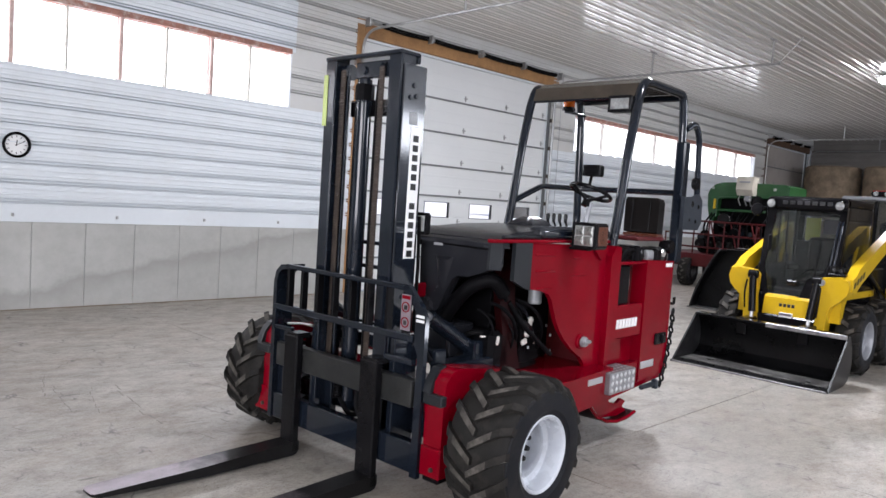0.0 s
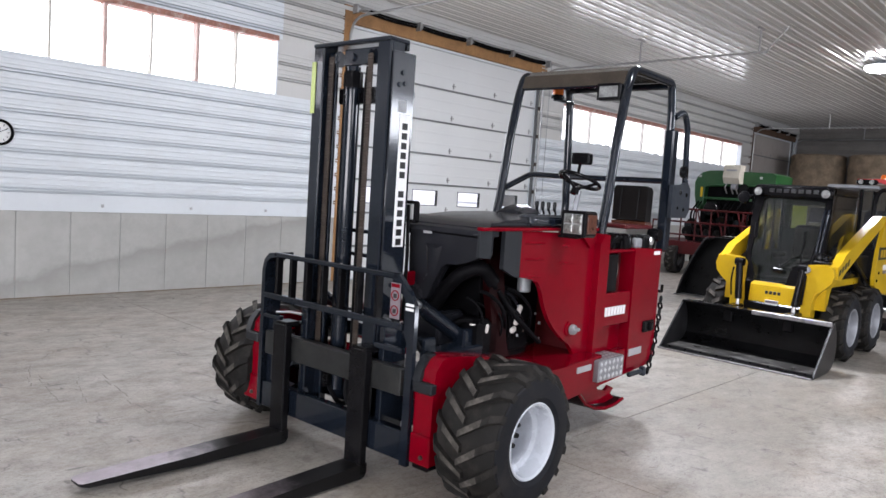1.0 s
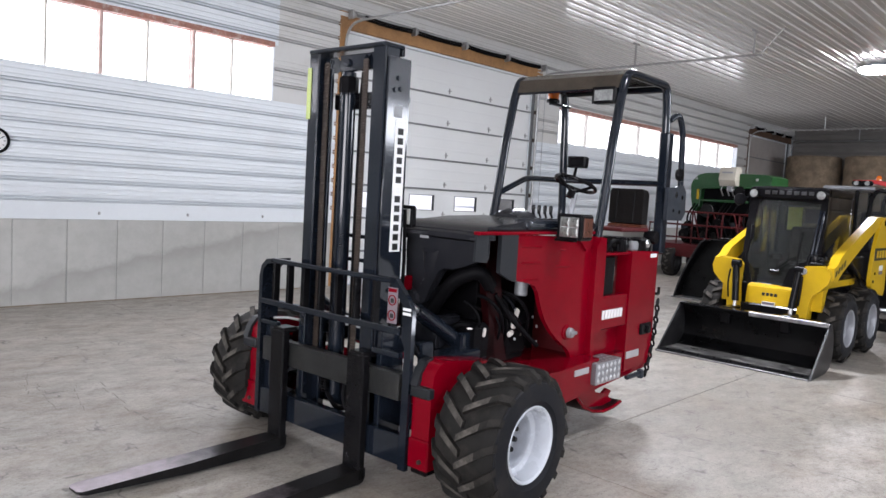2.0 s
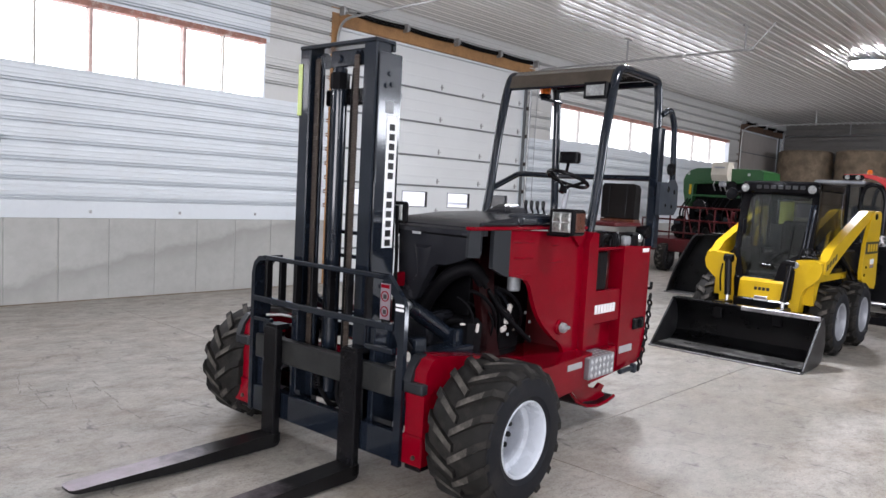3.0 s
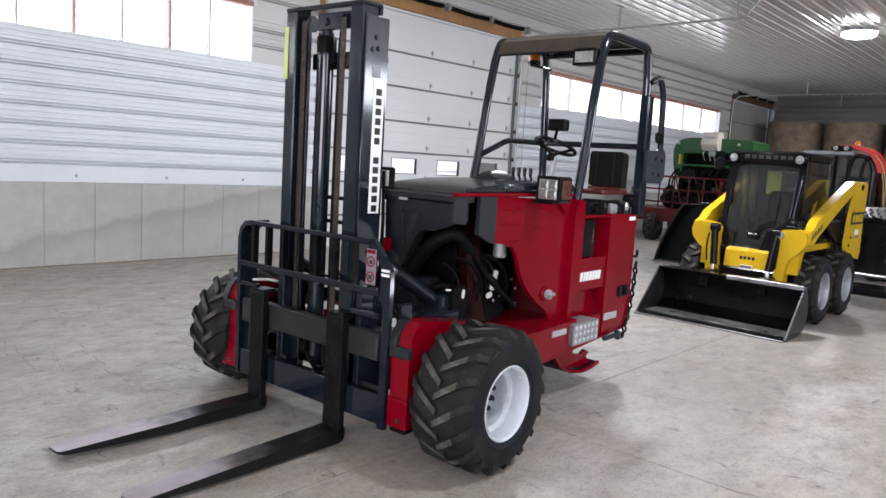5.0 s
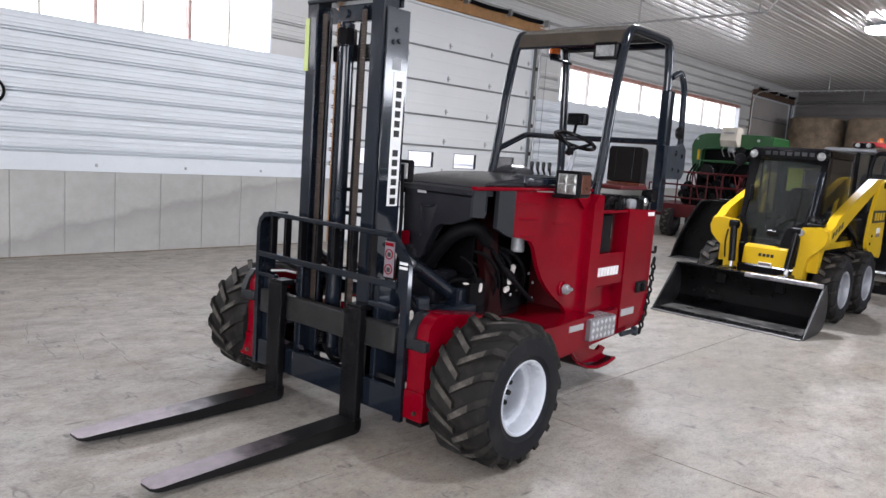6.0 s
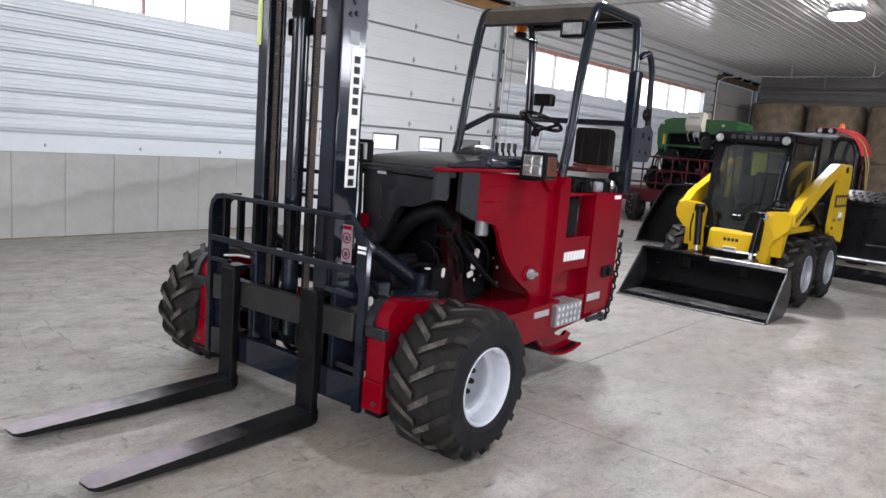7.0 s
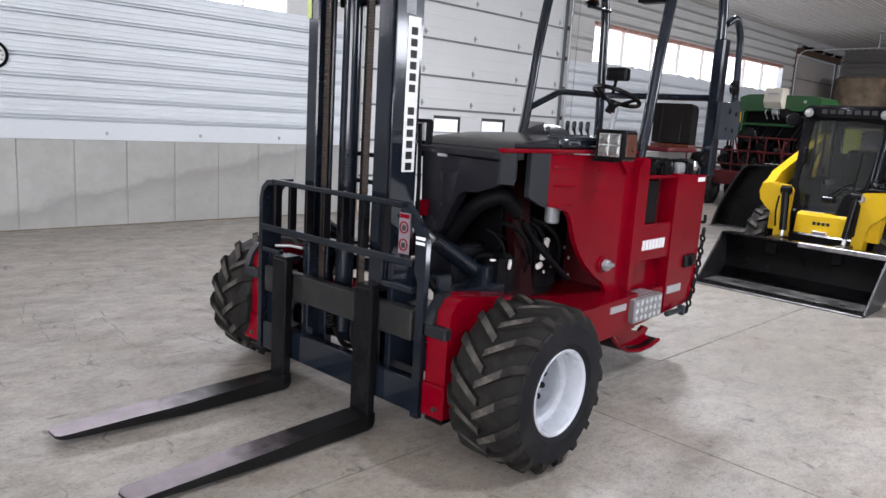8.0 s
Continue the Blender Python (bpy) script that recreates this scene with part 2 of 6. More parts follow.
M_MARK = surface("rubber_scrape", (0.25, 0.232, 0.205), 0.7, 0.0, 0.3, 25, 90, 0.2, (0.34, 0.315, 0.28), 0.9, dirt_scale=30)
M_BEIGE = surface("beige_plastic", (0.5, 0.47, 0.4), 0.5)
M_STRAW = surface("straw_hose", (0.45, 0.36, 0.14), 0.6)
M_LAMP = glow("lamp_diffuser", (1.0, 0.98, 0.95), 24.0)


def floor_material():
    """Old trowelled concrete: cloudy grey-beige, burnished patches, dark scuffs and scratches."""
    m, nt, p = nodes_of("trowelled_concrete_floor")
    co = nt.nodes.new("ShaderNodeTexCoord").outputs["Object"]

    def stretched(scale, turn, shift):
        mp = nt.nodes.new("ShaderNodeMapping")
        mp.inputs["Scale"].default_value = scale
        mp.inputs["Rotation"].default_value = (0, 0, radians(turn))
        mp.inputs["Location"].default_value = (shift, shift * 0.7, 0)
        nt.links.new(co, mp.inputs["Vector"])
        return mp.outputs[0]

    big, mid, fine = noise_of(nt, co, 0.45, 6, 0.65), noise_of(nt, stretched((1, 1.7, 1), 35, 3), 3.2, 10, 0.74), noise_of(nt, co, 70, 4)
    warm, wisp = noise_of(nt, co, 1.1, 8, 0.72), noise_of(nt, stretched((1, 3.2, 1), 20, 7), 6.5, 8, 0.7)
    col = ramp_of(nt, big, [(0.3, (0.342, 0.316, 0.277)), (0.7, (0.434, 0.406, 0.364))])
    col = mix_of(nt, ramp_of(nt, warm, [(0.46, (0, 0, 0)), (0.66, (0.7, 0.7, 0.7))]), col, (0.325, 0.273, 0.22))
    col = mix_of(nt, ramp_of(nt, warm, [(0.3, (0.6, 0.6, 0.6)), (0.42, (0, 0, 0))]), col, (0.27, 0.275, 0.235))
    col = mix_of(nt, 1.0, col, ramp_of(nt, mid, [(0.3, (0.72, 0.715, 0.7)), (0.47, (0.95, 0.95, 0.95)), (0.6, (1.07, 1.07, 1.07))]), "MULTIPLY")
    col = mix_of(nt, 1.0, col, ramp_of(nt, wisp, [(0.32, (0.72, 0.715, 0.705)), (0.45, (1, 1, 1)), (0.66, (1.0, 1.0, 1.0)), (0.74, (1.1, 1.09, 1.08))]), "MULTIPLY")
    col = mix_of(nt, 1.0, col, ramp_of(nt, fine, [(0.3, (0.8, 0.8, 0.8)), (0.6, (1, 1, 1))]), "MULTIPLY")
    col = mix_of(nt, 1.0, col, ramp_of(nt, noise_of(nt, co, 22, 6, 0.7), [(0.32, (0.8, 0.79, 0.78)), (0.5, (1, 1, 1)), (0.7, (1.08, 1.08, 1.08))]), "MULTIPLY")
    # trowel chatter and crumbs: small crisp flecks
    for scale, turn, stretch, low, tone in ((28, 50, 2.5, 0.655, (0.16, 0.145, 0.125)), (34, 130, 3.0, 0.66, (0.2, 0.185, 0.165)), (55, 15, 1.0, 0.68, (0.14, 0.13, 0.115))):
        fleck = noise_of(nt, stretched((1, stretch, 1), turn, scale * 0.3), scale, 3, 0.5)
        patch = ramp_of(nt, noise_of(nt, co, 0.9 + scale * 0.02, 4, 0.6), [(0.42, (0.25, 0.25, 0.25)), (0.6, (1, 1, 1))])
        col = mix_of(nt, mix_of(nt, 1.0, ramp_of(nt, fleck, [(low - 0.03, (0, 0, 0)), (low, (0.85, 0.85, 0.85))]), patch, "MULTIPLY"), col, tone)
    # long thin scratches
    for scale, width, where, dark, turn in ((1.7, 0.006, 2.1, 0.8, 20), (3.6, 0.01, 1.3, 0.8, 100), (0.8, 0.003, 0.9, 0.7, 60)):
        line_co = stretched((1, 0.5, 1), turn, scale * 3.1)
        line = noise_of(nt, line_co, scale, 3, 0.55)
        thin = ramp_of(nt, line, [(0.5 - 2 * width, (0, 0, 0)), (0.5, (1, 1, 1)), (0.5 + 2 * width, (0, 0, 0))])
        gate = ramp_of(nt, noise_of(nt, line_co, where * 2.5, 3, 0.6), [(0.58, (0, 0, 0)), (0.66, (dark, dark, dark))])
        col = mix_of(nt, mix_of(nt, 1.0, thin, gate, "MULTIPLY"), col, (0.07, 0.064, 0.058))
    # short black rubber scuffs
    for turn, shift, scale in ((12, 1.3, 1.5), (75, 5.7, 1.3), (140, 9.1, 1.9)):
        dash = noise_of(nt, stretched((1, 7, 1), turn, shift), scale, 3, 0.55)
        col = mix_of(nt, ramp_of(nt, dash, [(0.72, (0, 0, 0)), (0.76, (0.75, 0.75, 0.75))]), col, (0.055, 0.052, 0.05))
    nt.links.new(col, p.inputs["Base Color"])
    r = nt.nodes.new("ShaderNodeMapRange")
    r.inputs["From Min"].default_value, r.inputs["From Max"].default_value = 0.35, 0.65
    r.inputs["To Min"].default_value, r.inputs["To Max"].default_value = 0.6, 0.3
    nt.links.new(mid, r.inputs["Value"])
    nt.links.new(r.outputs[0], p.inputs["Roughness"])
    b = add(nt, "ShaderNodeBump", Strength=0.25, Distance=0.004)
    nt.links.new(mid, b.inputs["Height"])
    nt.links.new(b.outputs[0], p.inputs["Normal"])
    return m


def stub_material():
    """Cast concrete with form marks and the tide line of an old slanting water stain."""
    m, nt, p = nodes_of("stained_cast_concrete")
    co = nt.nodes.new("ShaderNodeTexCoord").outputs["Object"]
    xyz = nt.nodes.new("ShaderNodeSeparateXYZ")
    nt.links.new(co, xyz.inputs[0])
    big, mid, fine = noise_of(nt, co, 1.1, 6, 0.65), noise_of(nt, co, 5, 8, 0.7), noise_of(nt, co, 60, 3)
    col = ramp_of(nt, big, [(0.3, (0.41, 0.41, 0.39)), (0.7, (0.48, 0.48, 0.46))])
    col = mix_of(nt, 1.0, col, ramp_of(nt, mid, [(0.3, (0.88, 0.88, 0.87)), (0.6, (1, 1, 1))]), "MULTIPLY")
    level = nt.nodes.new("ShaderNodeMath")
    level.operation = "MULTIPLY_ADD"
    level.inputs[1].default_value = -0.19
    nt.links.new(xyz.outputs[0], level.inputs[0])
    nt.links.new(xyz.outputs[2], level.inputs[2])
    wob = nt.nodes.new("ShaderNodeMath")
    wob.operation = "MULTIPLY_ADD"
    wob.inputs[1].default_value = 0.45
    nt.links.new(noise_of(nt, co, 1.6, 6, 0.65), wob.inputs[0])
    nt.links.new(level.outputs[0], wob.inputs[2])
    span = nt.nodes.new("ShaderNodeMapRange")
    span.inputs["From Min"].default_value, span.inputs["From Max"].default_value = -0.75, 0.25
    nt.links.new(wob.outputs[0], span.inputs["Value"])
    tide = ramp_of(nt, span.outputs[0], [(0.2, (0.12, 0.12, 0.12)), (0.42, (0.25, 0.25, 0.25)), (0.62, (0.75, 0.75, 0.75)), (0.7, (0, 0, 0))])
    col = mix_of(nt, tide, col, (0.3, 0.295, 0.275))
    nt.links.new(col, p.inputs["Base Color"])
    p.inputs["Roughness"].default_value = 0.85
    b = add(nt, "ShaderNodeBump", Strength=0.3, Distance=0.004)
    nt.links.new(fine, b.inputs["Height"])
    nt.links.new(b.outputs[0], p.inputs["Normal"])
    return m


def fork_material():
    """Black paint worn to dull bright steel on the upper face towards the tip."""
    m, nt, p = nodes_of("worn_fork_paint")
    co = nt.nodes.new("ShaderNodeTexCoord").outputs["Object"]
    xyz = nt.nodes.new("ShaderNodeSeparateXYZ")
    nt.links.new(co, xyz.inputs[0])
    n = noise_of(nt, co, 9, 6, 0.7)
    add_n = nt.nodes.new("ShaderNodeMath")
    add_n.operation = "MULTIPLY_ADD"
    add_n.inputs[1].default_value = -0.6
    nt.links.new(n, add_n.inputs[0])
    nt.links.new(xyz.outputs[0], add_n.inputs[2])
    fac = nt.nodes.new("ShaderNodeMapRange")
    fac.inputs["From Min"].default_value, fac.inputs["From Max"].default_value = -1.1, -1.45
    nt.links.new(add_n.outputs[0], fac.inputs["Value"])
    up = nt.nodes.new("ShaderNodeSeparateXYZ")
    nt.links.new(nt.nodes.new("ShaderNodeNewGeometry").outputs["Normal"], up.inputs[0])
    top = nt.nodes.new("ShaderNodeMapRange")
    top.inputs["From Min"].default_value, top.inputs["From Max"].default_value = 0.6, 0.9
    nt.links.new(up.outputs[2], top.inputs["Value"])
    both = nt.nodes.new("ShaderNodeMath")
    both.operation = "MULTIPLY"
    nt.links.new(fac.outputs[0], both.inputs[0])
    nt.links.new(top.outputs[0], both.inputs[1])
    col = mix_of(nt, both.outputs[0], (0.0085, 0.0082, 0.0085), ramp_of(nt, n, [(0.3, (0.16, 0.135, 0.145)), (0.7, (0.26, 0.222, 0.24))]))
    nt.links.new(col, p.inputs["Base Color"])
    nt.links.new(both.outputs[0], p.inputs["Metallic"])
    p.inputs["Roughness"].default_value, p.inputs["Specular IOR Level"].default_value = 0.32, 0.2
    b = add(nt, "ShaderNodeBump", Strength=0.1, Distance=0.003)
    nt.links.new(n, b.inputs["Height"])
    nt.links.new(b.outputs[0], p.inputs["Normal"])
    return m


M_FLOOR = floor_material()
M_FORK = fork_material()
M_STAINED = stub_material()

# ---------------------------------------------------------------- shapes


def soft_box(bm, x0, x1, y0, y1, z0, z1, r=0.004, m=None):
    """A box with chamfered edges."""
    x0, x1, y0, y1, z0, z1 = min(x0, x1), max(x0, x1), min(y0, y1), max(y0, y1), min(z0, z1), max(z0, z1)
    r = min(r, (x1 - x0) * 0.4, (y1 - y0) * 0.4, (z1 - z0) * 0.4)
    vs = []
    for sx, xa in ((1, x0), (-1, x1)):
        for sy, ya in ((1, y0), (-1, y1)):
            for sz, za in ((1, z0), (-1, z1)):
                if r <= 0:
                    vs.append(Vector((xa, ya, za)))
                else:
                    vs += [Vector((xa, ya + sy * r, za + sz * r)), Vector((xa + sx * r, ya, za + sz * r)), Vector((xa + sx * r, ya + sy * r, za))]
    hull(bm, vs, m)


def hull(bm, points, m=None):
    vs = [bm.verts.new(m @ Vector(p) if m else p) for p in points]
    out = bmesh.ops.convex_hull(bm, input=vs)
    inner = [e for e in out["geom_interior"] if isinstance(e, bmesh.types.BMVert)]
    if inner:
        bmesh.ops.delete(bm, geom=inner, context="VERTS")


def prism(bm, outline, axis, a, b, m=None):
    """Extrude a 2D outline along an axis from a to b. The outline holds the two other coordinates in x, y, z order."""
    def at(u, v, w):
        p = {"x": (w, u, v), "y": (u, w, v), "z": (u, v, w)}[axis]
        return m @ Vector(p) if m else Vector(p)
    lo, hi = [bm.verts.new(at(u, v, a)) for u, v in outline], [bm.verts.new(at(u, v, b)) for u, v in outline]
    n = len(outline)
    bm.faces.new(lo)
    bm.faces.new(hi[::-1])
    for i in range(n):
        bm.faces.new((lo[i], hi[i], hi[(i + 1) % n], lo[(i + 1) % n]))


def tube(bm, path, r, n=10, closed=False, m=None):
    """A round bar along a path of points."""
    pts = [Vector(p) for p in path]
    rings = []
    count = len(pts)
    up = None
    for i, p in enumerate(pts):
        a = pts[i - 1] if i or closed else p
        b = pts[(i + 1) % count] if i + 1 < count or closed else p
        d = (b - a).normalized()
        if up is None:
            up = d.orthogonal().normalized()
        up = (up - d * up.dot(d))
        up = up.normalized() if up.length > 1e-6 else d.orthogonal().normalized()
        side = d.cross(up)
        ring = []
        for k in range(n):
            t = 2 * math.pi * k / n
            v = p + (up * math.cos(t) + side * math.sin(t)) * r
            ring.append(bm.verts.new(m @ v if m else v))
        rings.append(ring)
    last = count if closed else count - 1
    for i in range(last):
        a, b = rings[i], rings[(i + 1) % count]
        for k in range(n):
            bm.faces.new((a[k], a[(k + 1) % n], b[(k + 1) % n], b[k]))
    if not closed:
        bm.faces.new(rings[0][::-1])
        bm.faces.new(rings[-1])


def bend(points, r=0.06, n=5):
    """Round the corners of a path."""
    pts = [Vector(p) for p in points]
    out = [pts[0]]
    for a, p, b in zip(pts, pts[1:], pts[2:]):
        u, v = (a - p), (b - p)
        k = min(r, u.length * 0.49, v.length * 0.49)
        s, e = p + u.normalized() * k, p + v.normalized() * k
        for i in range(n + 1):
            t = i / n
            out.append((1 - t) ** 2 * s + 2 * t * (1 - t) * p + t * t * e)
    return out + [pts[-1]]


def lathe(bm, profile, centre, axis="y", n=40, closed=False, m=None, caps=True):
    """Turn a profile of (radius, along) about an axis through centre."""
    c = Vector(centre)
    rings = []
    for r, h in profile:
        ring = []
        for k in range(n):
            t = 2 * math.pi * k / n
            u, v = r * math.cos(t), r * math.sin(t)
            p = c + Vector({"y": (u, h, v), "x": (h, u, v), "z": (u, v, h)}[axis])
            ring.append(bm.verts.new(m @ p if m else p))
        rings.append(ring)
    pairs = list(zip(rings, rings[1:]))
    if closed:
        pairs.append((rings[-1], rings[0]))
    for a, b in pairs:
        for k in range(n):
            bm.faces.new((a[k], a[(k + 1) % n], b[(k + 1) % n], b[k]))
    if caps and not closed:
        for ring, (r, h) in ((rings[0], profile[0]), (rings[-1], profile[-1])):
            if r > 1e-5:
                bm.faces.new(ring)


def rounded(bm, r=0.008, steps=2, least=0.5):
    """Bevel the sharp edges of a mesh."""
    sharp = [e for e in bm.edges if len(e.link_faces) == 2 and e.calc_face_angle(0) > least]
    bmesh.ops.bevel(bm, geom=sharp, offset=r, segments=steps, affect="EDGES", clamp_overlap=True)
    return bm


def mesh_of(name, bm, material):
    bmesh.ops.recalc_face_normals(bm, faces=bm.faces)
    for f in bm.faces:
        f.smooth = True
    for e in bm.edges:
        e.smooth = len(e.link_faces) == 2 and e.calc_face_angle(0) < 0.6
    me = bpy.data.meshes.new(name)
    bm.to_mesh(me)
    bm.free()
    me.materials.append(material)
    return me


def thing(name, m, label, category, group="", kind=""):
    """An empty at the base of a thing. Its parts are built in the thing's own axes."""
    ob = new(name)
    ob.empty_display_size = 0.1
    ob.matrix_basis = m
    return tagged(ob, label, category, group, kind)


def part(name, bm, material, parent, label=""):
    ob = new(name, mesh_of(name, bm, material))
    ob.parent = parent
    if label:
        tagged(ob, label)
    return ob


def solid(name, bm, material, label, category, group="", kind=""):
    return tagged(new(name, mesh_of(name, bm, material)), label, category, group, kind)


def boxes(*specs, r=0.004):
    bm = bmesh.new()
    for s in specs:
        soft_box(bm, *s, r=r)
    return bm


def shape(fn, *args, **kw):
    bm = bmesh.new()
    fn(bm, *args, **kw)
    return bm

# ---------------------------------------------------------------- the hall
RIB = 0.2385
SEAM_X = 6.8             # sheet joint past the first window


def ribbed_sheet(length, height, ribs_at=0.0):
    """Outline of ribbed steel: (height, depth) pairs over the sheet's height, depth towards the room."""
    out, z = [], ribs_at
    pts = [(0.0, 0.0)]
    while z + 0.2 < height:
        for dz, d in ((0.0, 0.0), (0.002, -0.064), (0.022, -0.064), (0.024, 0.014), (0.036, 0.014), (0.038, -0.064), (0.06, -0.064), (0.062, 0.0), (0.1, 0.0), (0.104, 0.01), (0.122, 0.01), (0.126, 0.0), (0.168, 0.0), (0.172, 0.01), (0.19, 0.01), (0.194, 0.0)):
            if z + dz > pts[-1][0] + 1e-4 and z + dz < height - 1e-3:
                pts.append((z + dz, d))
        z += RIB
    pts.append((height, 0.0))
    return pts


def siding(x0, x1, z0, z1):
    """Horizontal-rib siding on the long wall, ribs kept in line across openings."""
    bm = bmesh.new()
    start = (STUB - 0.012 - z0) % RIB
    prof = ribbed_sheet(x1 - x0, z1 - z0, start)
    front = [(WALL_Y - 0.048 - d, z0 + z) for z, d in prof]
    back = [(WALL_Y + 0.02, z1), (WALL_Y + 0.02, z0)]
    prism(bm, front + back, "x", x0, x1)
    return bm


wall_n = solid("wall_north", boxes(
    (NEAR_X - 0.3, DOOR_A[0], WALL_Y + 0.02, WALL_Y + 0.3, STUB, WIN_Z0), (NEAR_X - 0.3, WIN_A[0], WALL_Y + 0.02, WALL_Y + 0.3, WIN_Z0, WIN_Z1),
    (WIN_A[1], DOOR_A[0], WALL_Y + 0.02, WALL_Y + 0.3, WIN_Z0, WIN_Z1), (NEAR_X - 0.3, DOOR_A[0], WALL_Y + 0.02, WALL_Y + 0.3, WIN_Z1, CEIL + 0.2),
    (DOOR_A[0], DOOR_A[1], WALL_Y + 0.02, WALL_Y + 0.3, DOOR_TOP, CEIL + 0.2),
    (DOOR_A[1], DOOR_B[0], WALL_Y + 0.02, WALL_Y + 0.3, STUB, WIN_Z0), (DOOR_A[1], WIN_B[0], WALL_Y + 0.02, WALL_Y + 0.3, WIN_Z0, WIN_Z1),
    (WIN_B[1], DOOR_B[0], WALL_Y + 0.02, WALL_Y + 0.3, WIN_Z0, WIN_Z1), (DOOR_A[1], DOOR_B[0], WALL_Y + 0.02, WALL_Y + 0.3, WIN_Z1, CEIL + 0.2),
    (DOOR_B[0], FAR_X + 0.3, WALL_Y + 0.02, WALL_Y + 0.3, DOOR_TOP, CEIL + 0.2), (DOOR_B[1], FAR_X + 0.3, WALL_Y + 0.02, WALL_Y + 0.3, 0, DOOR_TOP), r=0),
    M_SIDING, "long wall clad in white horizontal-rib steel sheet", "wall", kind="structure")
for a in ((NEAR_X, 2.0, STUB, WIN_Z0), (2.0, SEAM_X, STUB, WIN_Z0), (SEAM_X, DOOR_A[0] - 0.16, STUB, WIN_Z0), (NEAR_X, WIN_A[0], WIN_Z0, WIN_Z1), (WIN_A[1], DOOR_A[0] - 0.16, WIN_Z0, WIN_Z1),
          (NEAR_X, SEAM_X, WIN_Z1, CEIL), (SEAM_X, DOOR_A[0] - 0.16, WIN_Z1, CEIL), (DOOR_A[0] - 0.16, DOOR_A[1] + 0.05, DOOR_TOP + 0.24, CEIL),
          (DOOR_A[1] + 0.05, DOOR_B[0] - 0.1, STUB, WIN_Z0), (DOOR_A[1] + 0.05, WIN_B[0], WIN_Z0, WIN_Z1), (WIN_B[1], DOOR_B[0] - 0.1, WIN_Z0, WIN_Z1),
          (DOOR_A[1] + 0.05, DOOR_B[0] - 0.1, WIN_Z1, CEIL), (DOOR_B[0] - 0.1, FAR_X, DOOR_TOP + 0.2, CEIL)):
    # greyer colour past the first window from sill height up, and beyond the second
    greyer = a[2] >= WIN_Z0 and a[0] >= WIN_A[1] or a[0] >= WIN_B[1]
    part("siding_panel", siding(*a), M_GREYSIDING if greyer else M_SIDING, wall_n)

for x in (2.88, 4.13, 5.38, 6.63):
    part("siding_clip", boxes((x - 0.014, x + 0.014, WALL_Y - 0.07, WALL_Y - 0.02, STUB + 0.065, STUB + 0.105), r=0.006), M_GALV, wall_n)

# concrete stub wall, cast in forms with open joints between the lifts
stub = solid("wall_north_stub", boxes((NEAR_X, DOOR_A[0], WALL_Y - 0.02, WALL_Y + 0.28, 0, STUB - 0.004), (DOOR_A[1], DOOR_B[0], WALL_Y - 0.02, WALL_Y + 0.28, 0, STUB - 0.004), r=0),
             M_STUB, "grey cast concrete stub wall with form joints", "wall", kind="structure")
x = 3.742 - 0.64 * 19
while x < DOOR_B[0]:
    a, b = max(x, NEAR_X), min(x + 0.64, DOOR_B[0])
    for lo, hi in ((a, min(b, DOOR_A[0])), (max(a, DOOR_A[1]), b)):
        if hi - lo > 0.05:
            part("concrete_panel", boxes((lo + 0.0045, hi - 0.0045, WALL_Y - 0.03, WALL_Y - 0.02, 0, STUB), r=0.005), M_STAINED, stub)
    x += 0.64

random.seed(5)
dust = bmesh.new()
line = [(NEAR_X, WALL_Y - 0.03)] + [(NEAR_X + 0.2 * k, WALL_Y - 0.045 - 0.03 * random.random()) for k in range(int((DOOR_A[0] - NEAR_X) / 0.2))] + [(DOOR_A[0] - 0.16, WALL_Y - 0.03)]
prism(dust, line, "z", 0.0, 0.008)
solid("dust_line", dust, M_DUST, "brown dust gathered along the foot of the concrete wall", "dust", kind="stuff")

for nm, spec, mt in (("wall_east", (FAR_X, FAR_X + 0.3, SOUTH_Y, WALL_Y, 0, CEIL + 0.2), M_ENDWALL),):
    w = solid(nm, boxes(spec, r=0), mt, "end wall clad in dark grey-brown ribbed steel", "wall", kind="structure")
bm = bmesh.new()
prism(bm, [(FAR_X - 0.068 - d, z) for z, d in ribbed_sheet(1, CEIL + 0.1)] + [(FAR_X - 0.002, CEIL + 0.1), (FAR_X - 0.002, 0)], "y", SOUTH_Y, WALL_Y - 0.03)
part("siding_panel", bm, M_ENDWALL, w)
# west opening is invented to let fill light in from behind the camera
wy0, wy1, wz0, wz1 = WEST_FILL_WINDOW
solid("wall_west", boxes(*[(NEAR_X - 0.3, NEAR_X, *q) for q in ((SOUTH_Y, wy0, 0, CEIL + 0.2), (wy1, WALL_Y, 0, CEIL + 0.2), (wy0, wy1, 0, wz0), (wy0, wy1, wz1, CEIL + 0.2))], r=0), M_SIDING, "end wall clad in white steel with an added, unseen fill-light window", "wall", kind="structure")
# south openings are out of view and added for their light
edges = [NEAR_X - 0.3] + [e for x0, x1, w in UNSEEN_SOUTH_WINDOWS for e in (x0, x1)] + [FAR_X + 0.3]
specs = [(NEAR_X - 0.3, FAR_X + 0.3, SOUTH_Y - 0.3, SOUTH_Y, z0, z1) for z0, z1 in ((0, SOUTH_Z[0]), (SOUTH_Z[1], CEIL + 0.2))]
specs += [(edges[i], edges[i + 1], SOUTH_Y - 0.3, SOUTH_Y, SOUTH_Z[0], SOUTH_Z[1]) for i in range(0, len(edges), 2)]
solid("wall_south", boxes(*specs, r=0), M_SIDING, "white ribbed steel wall behind the camera", "wall", kind="structure")

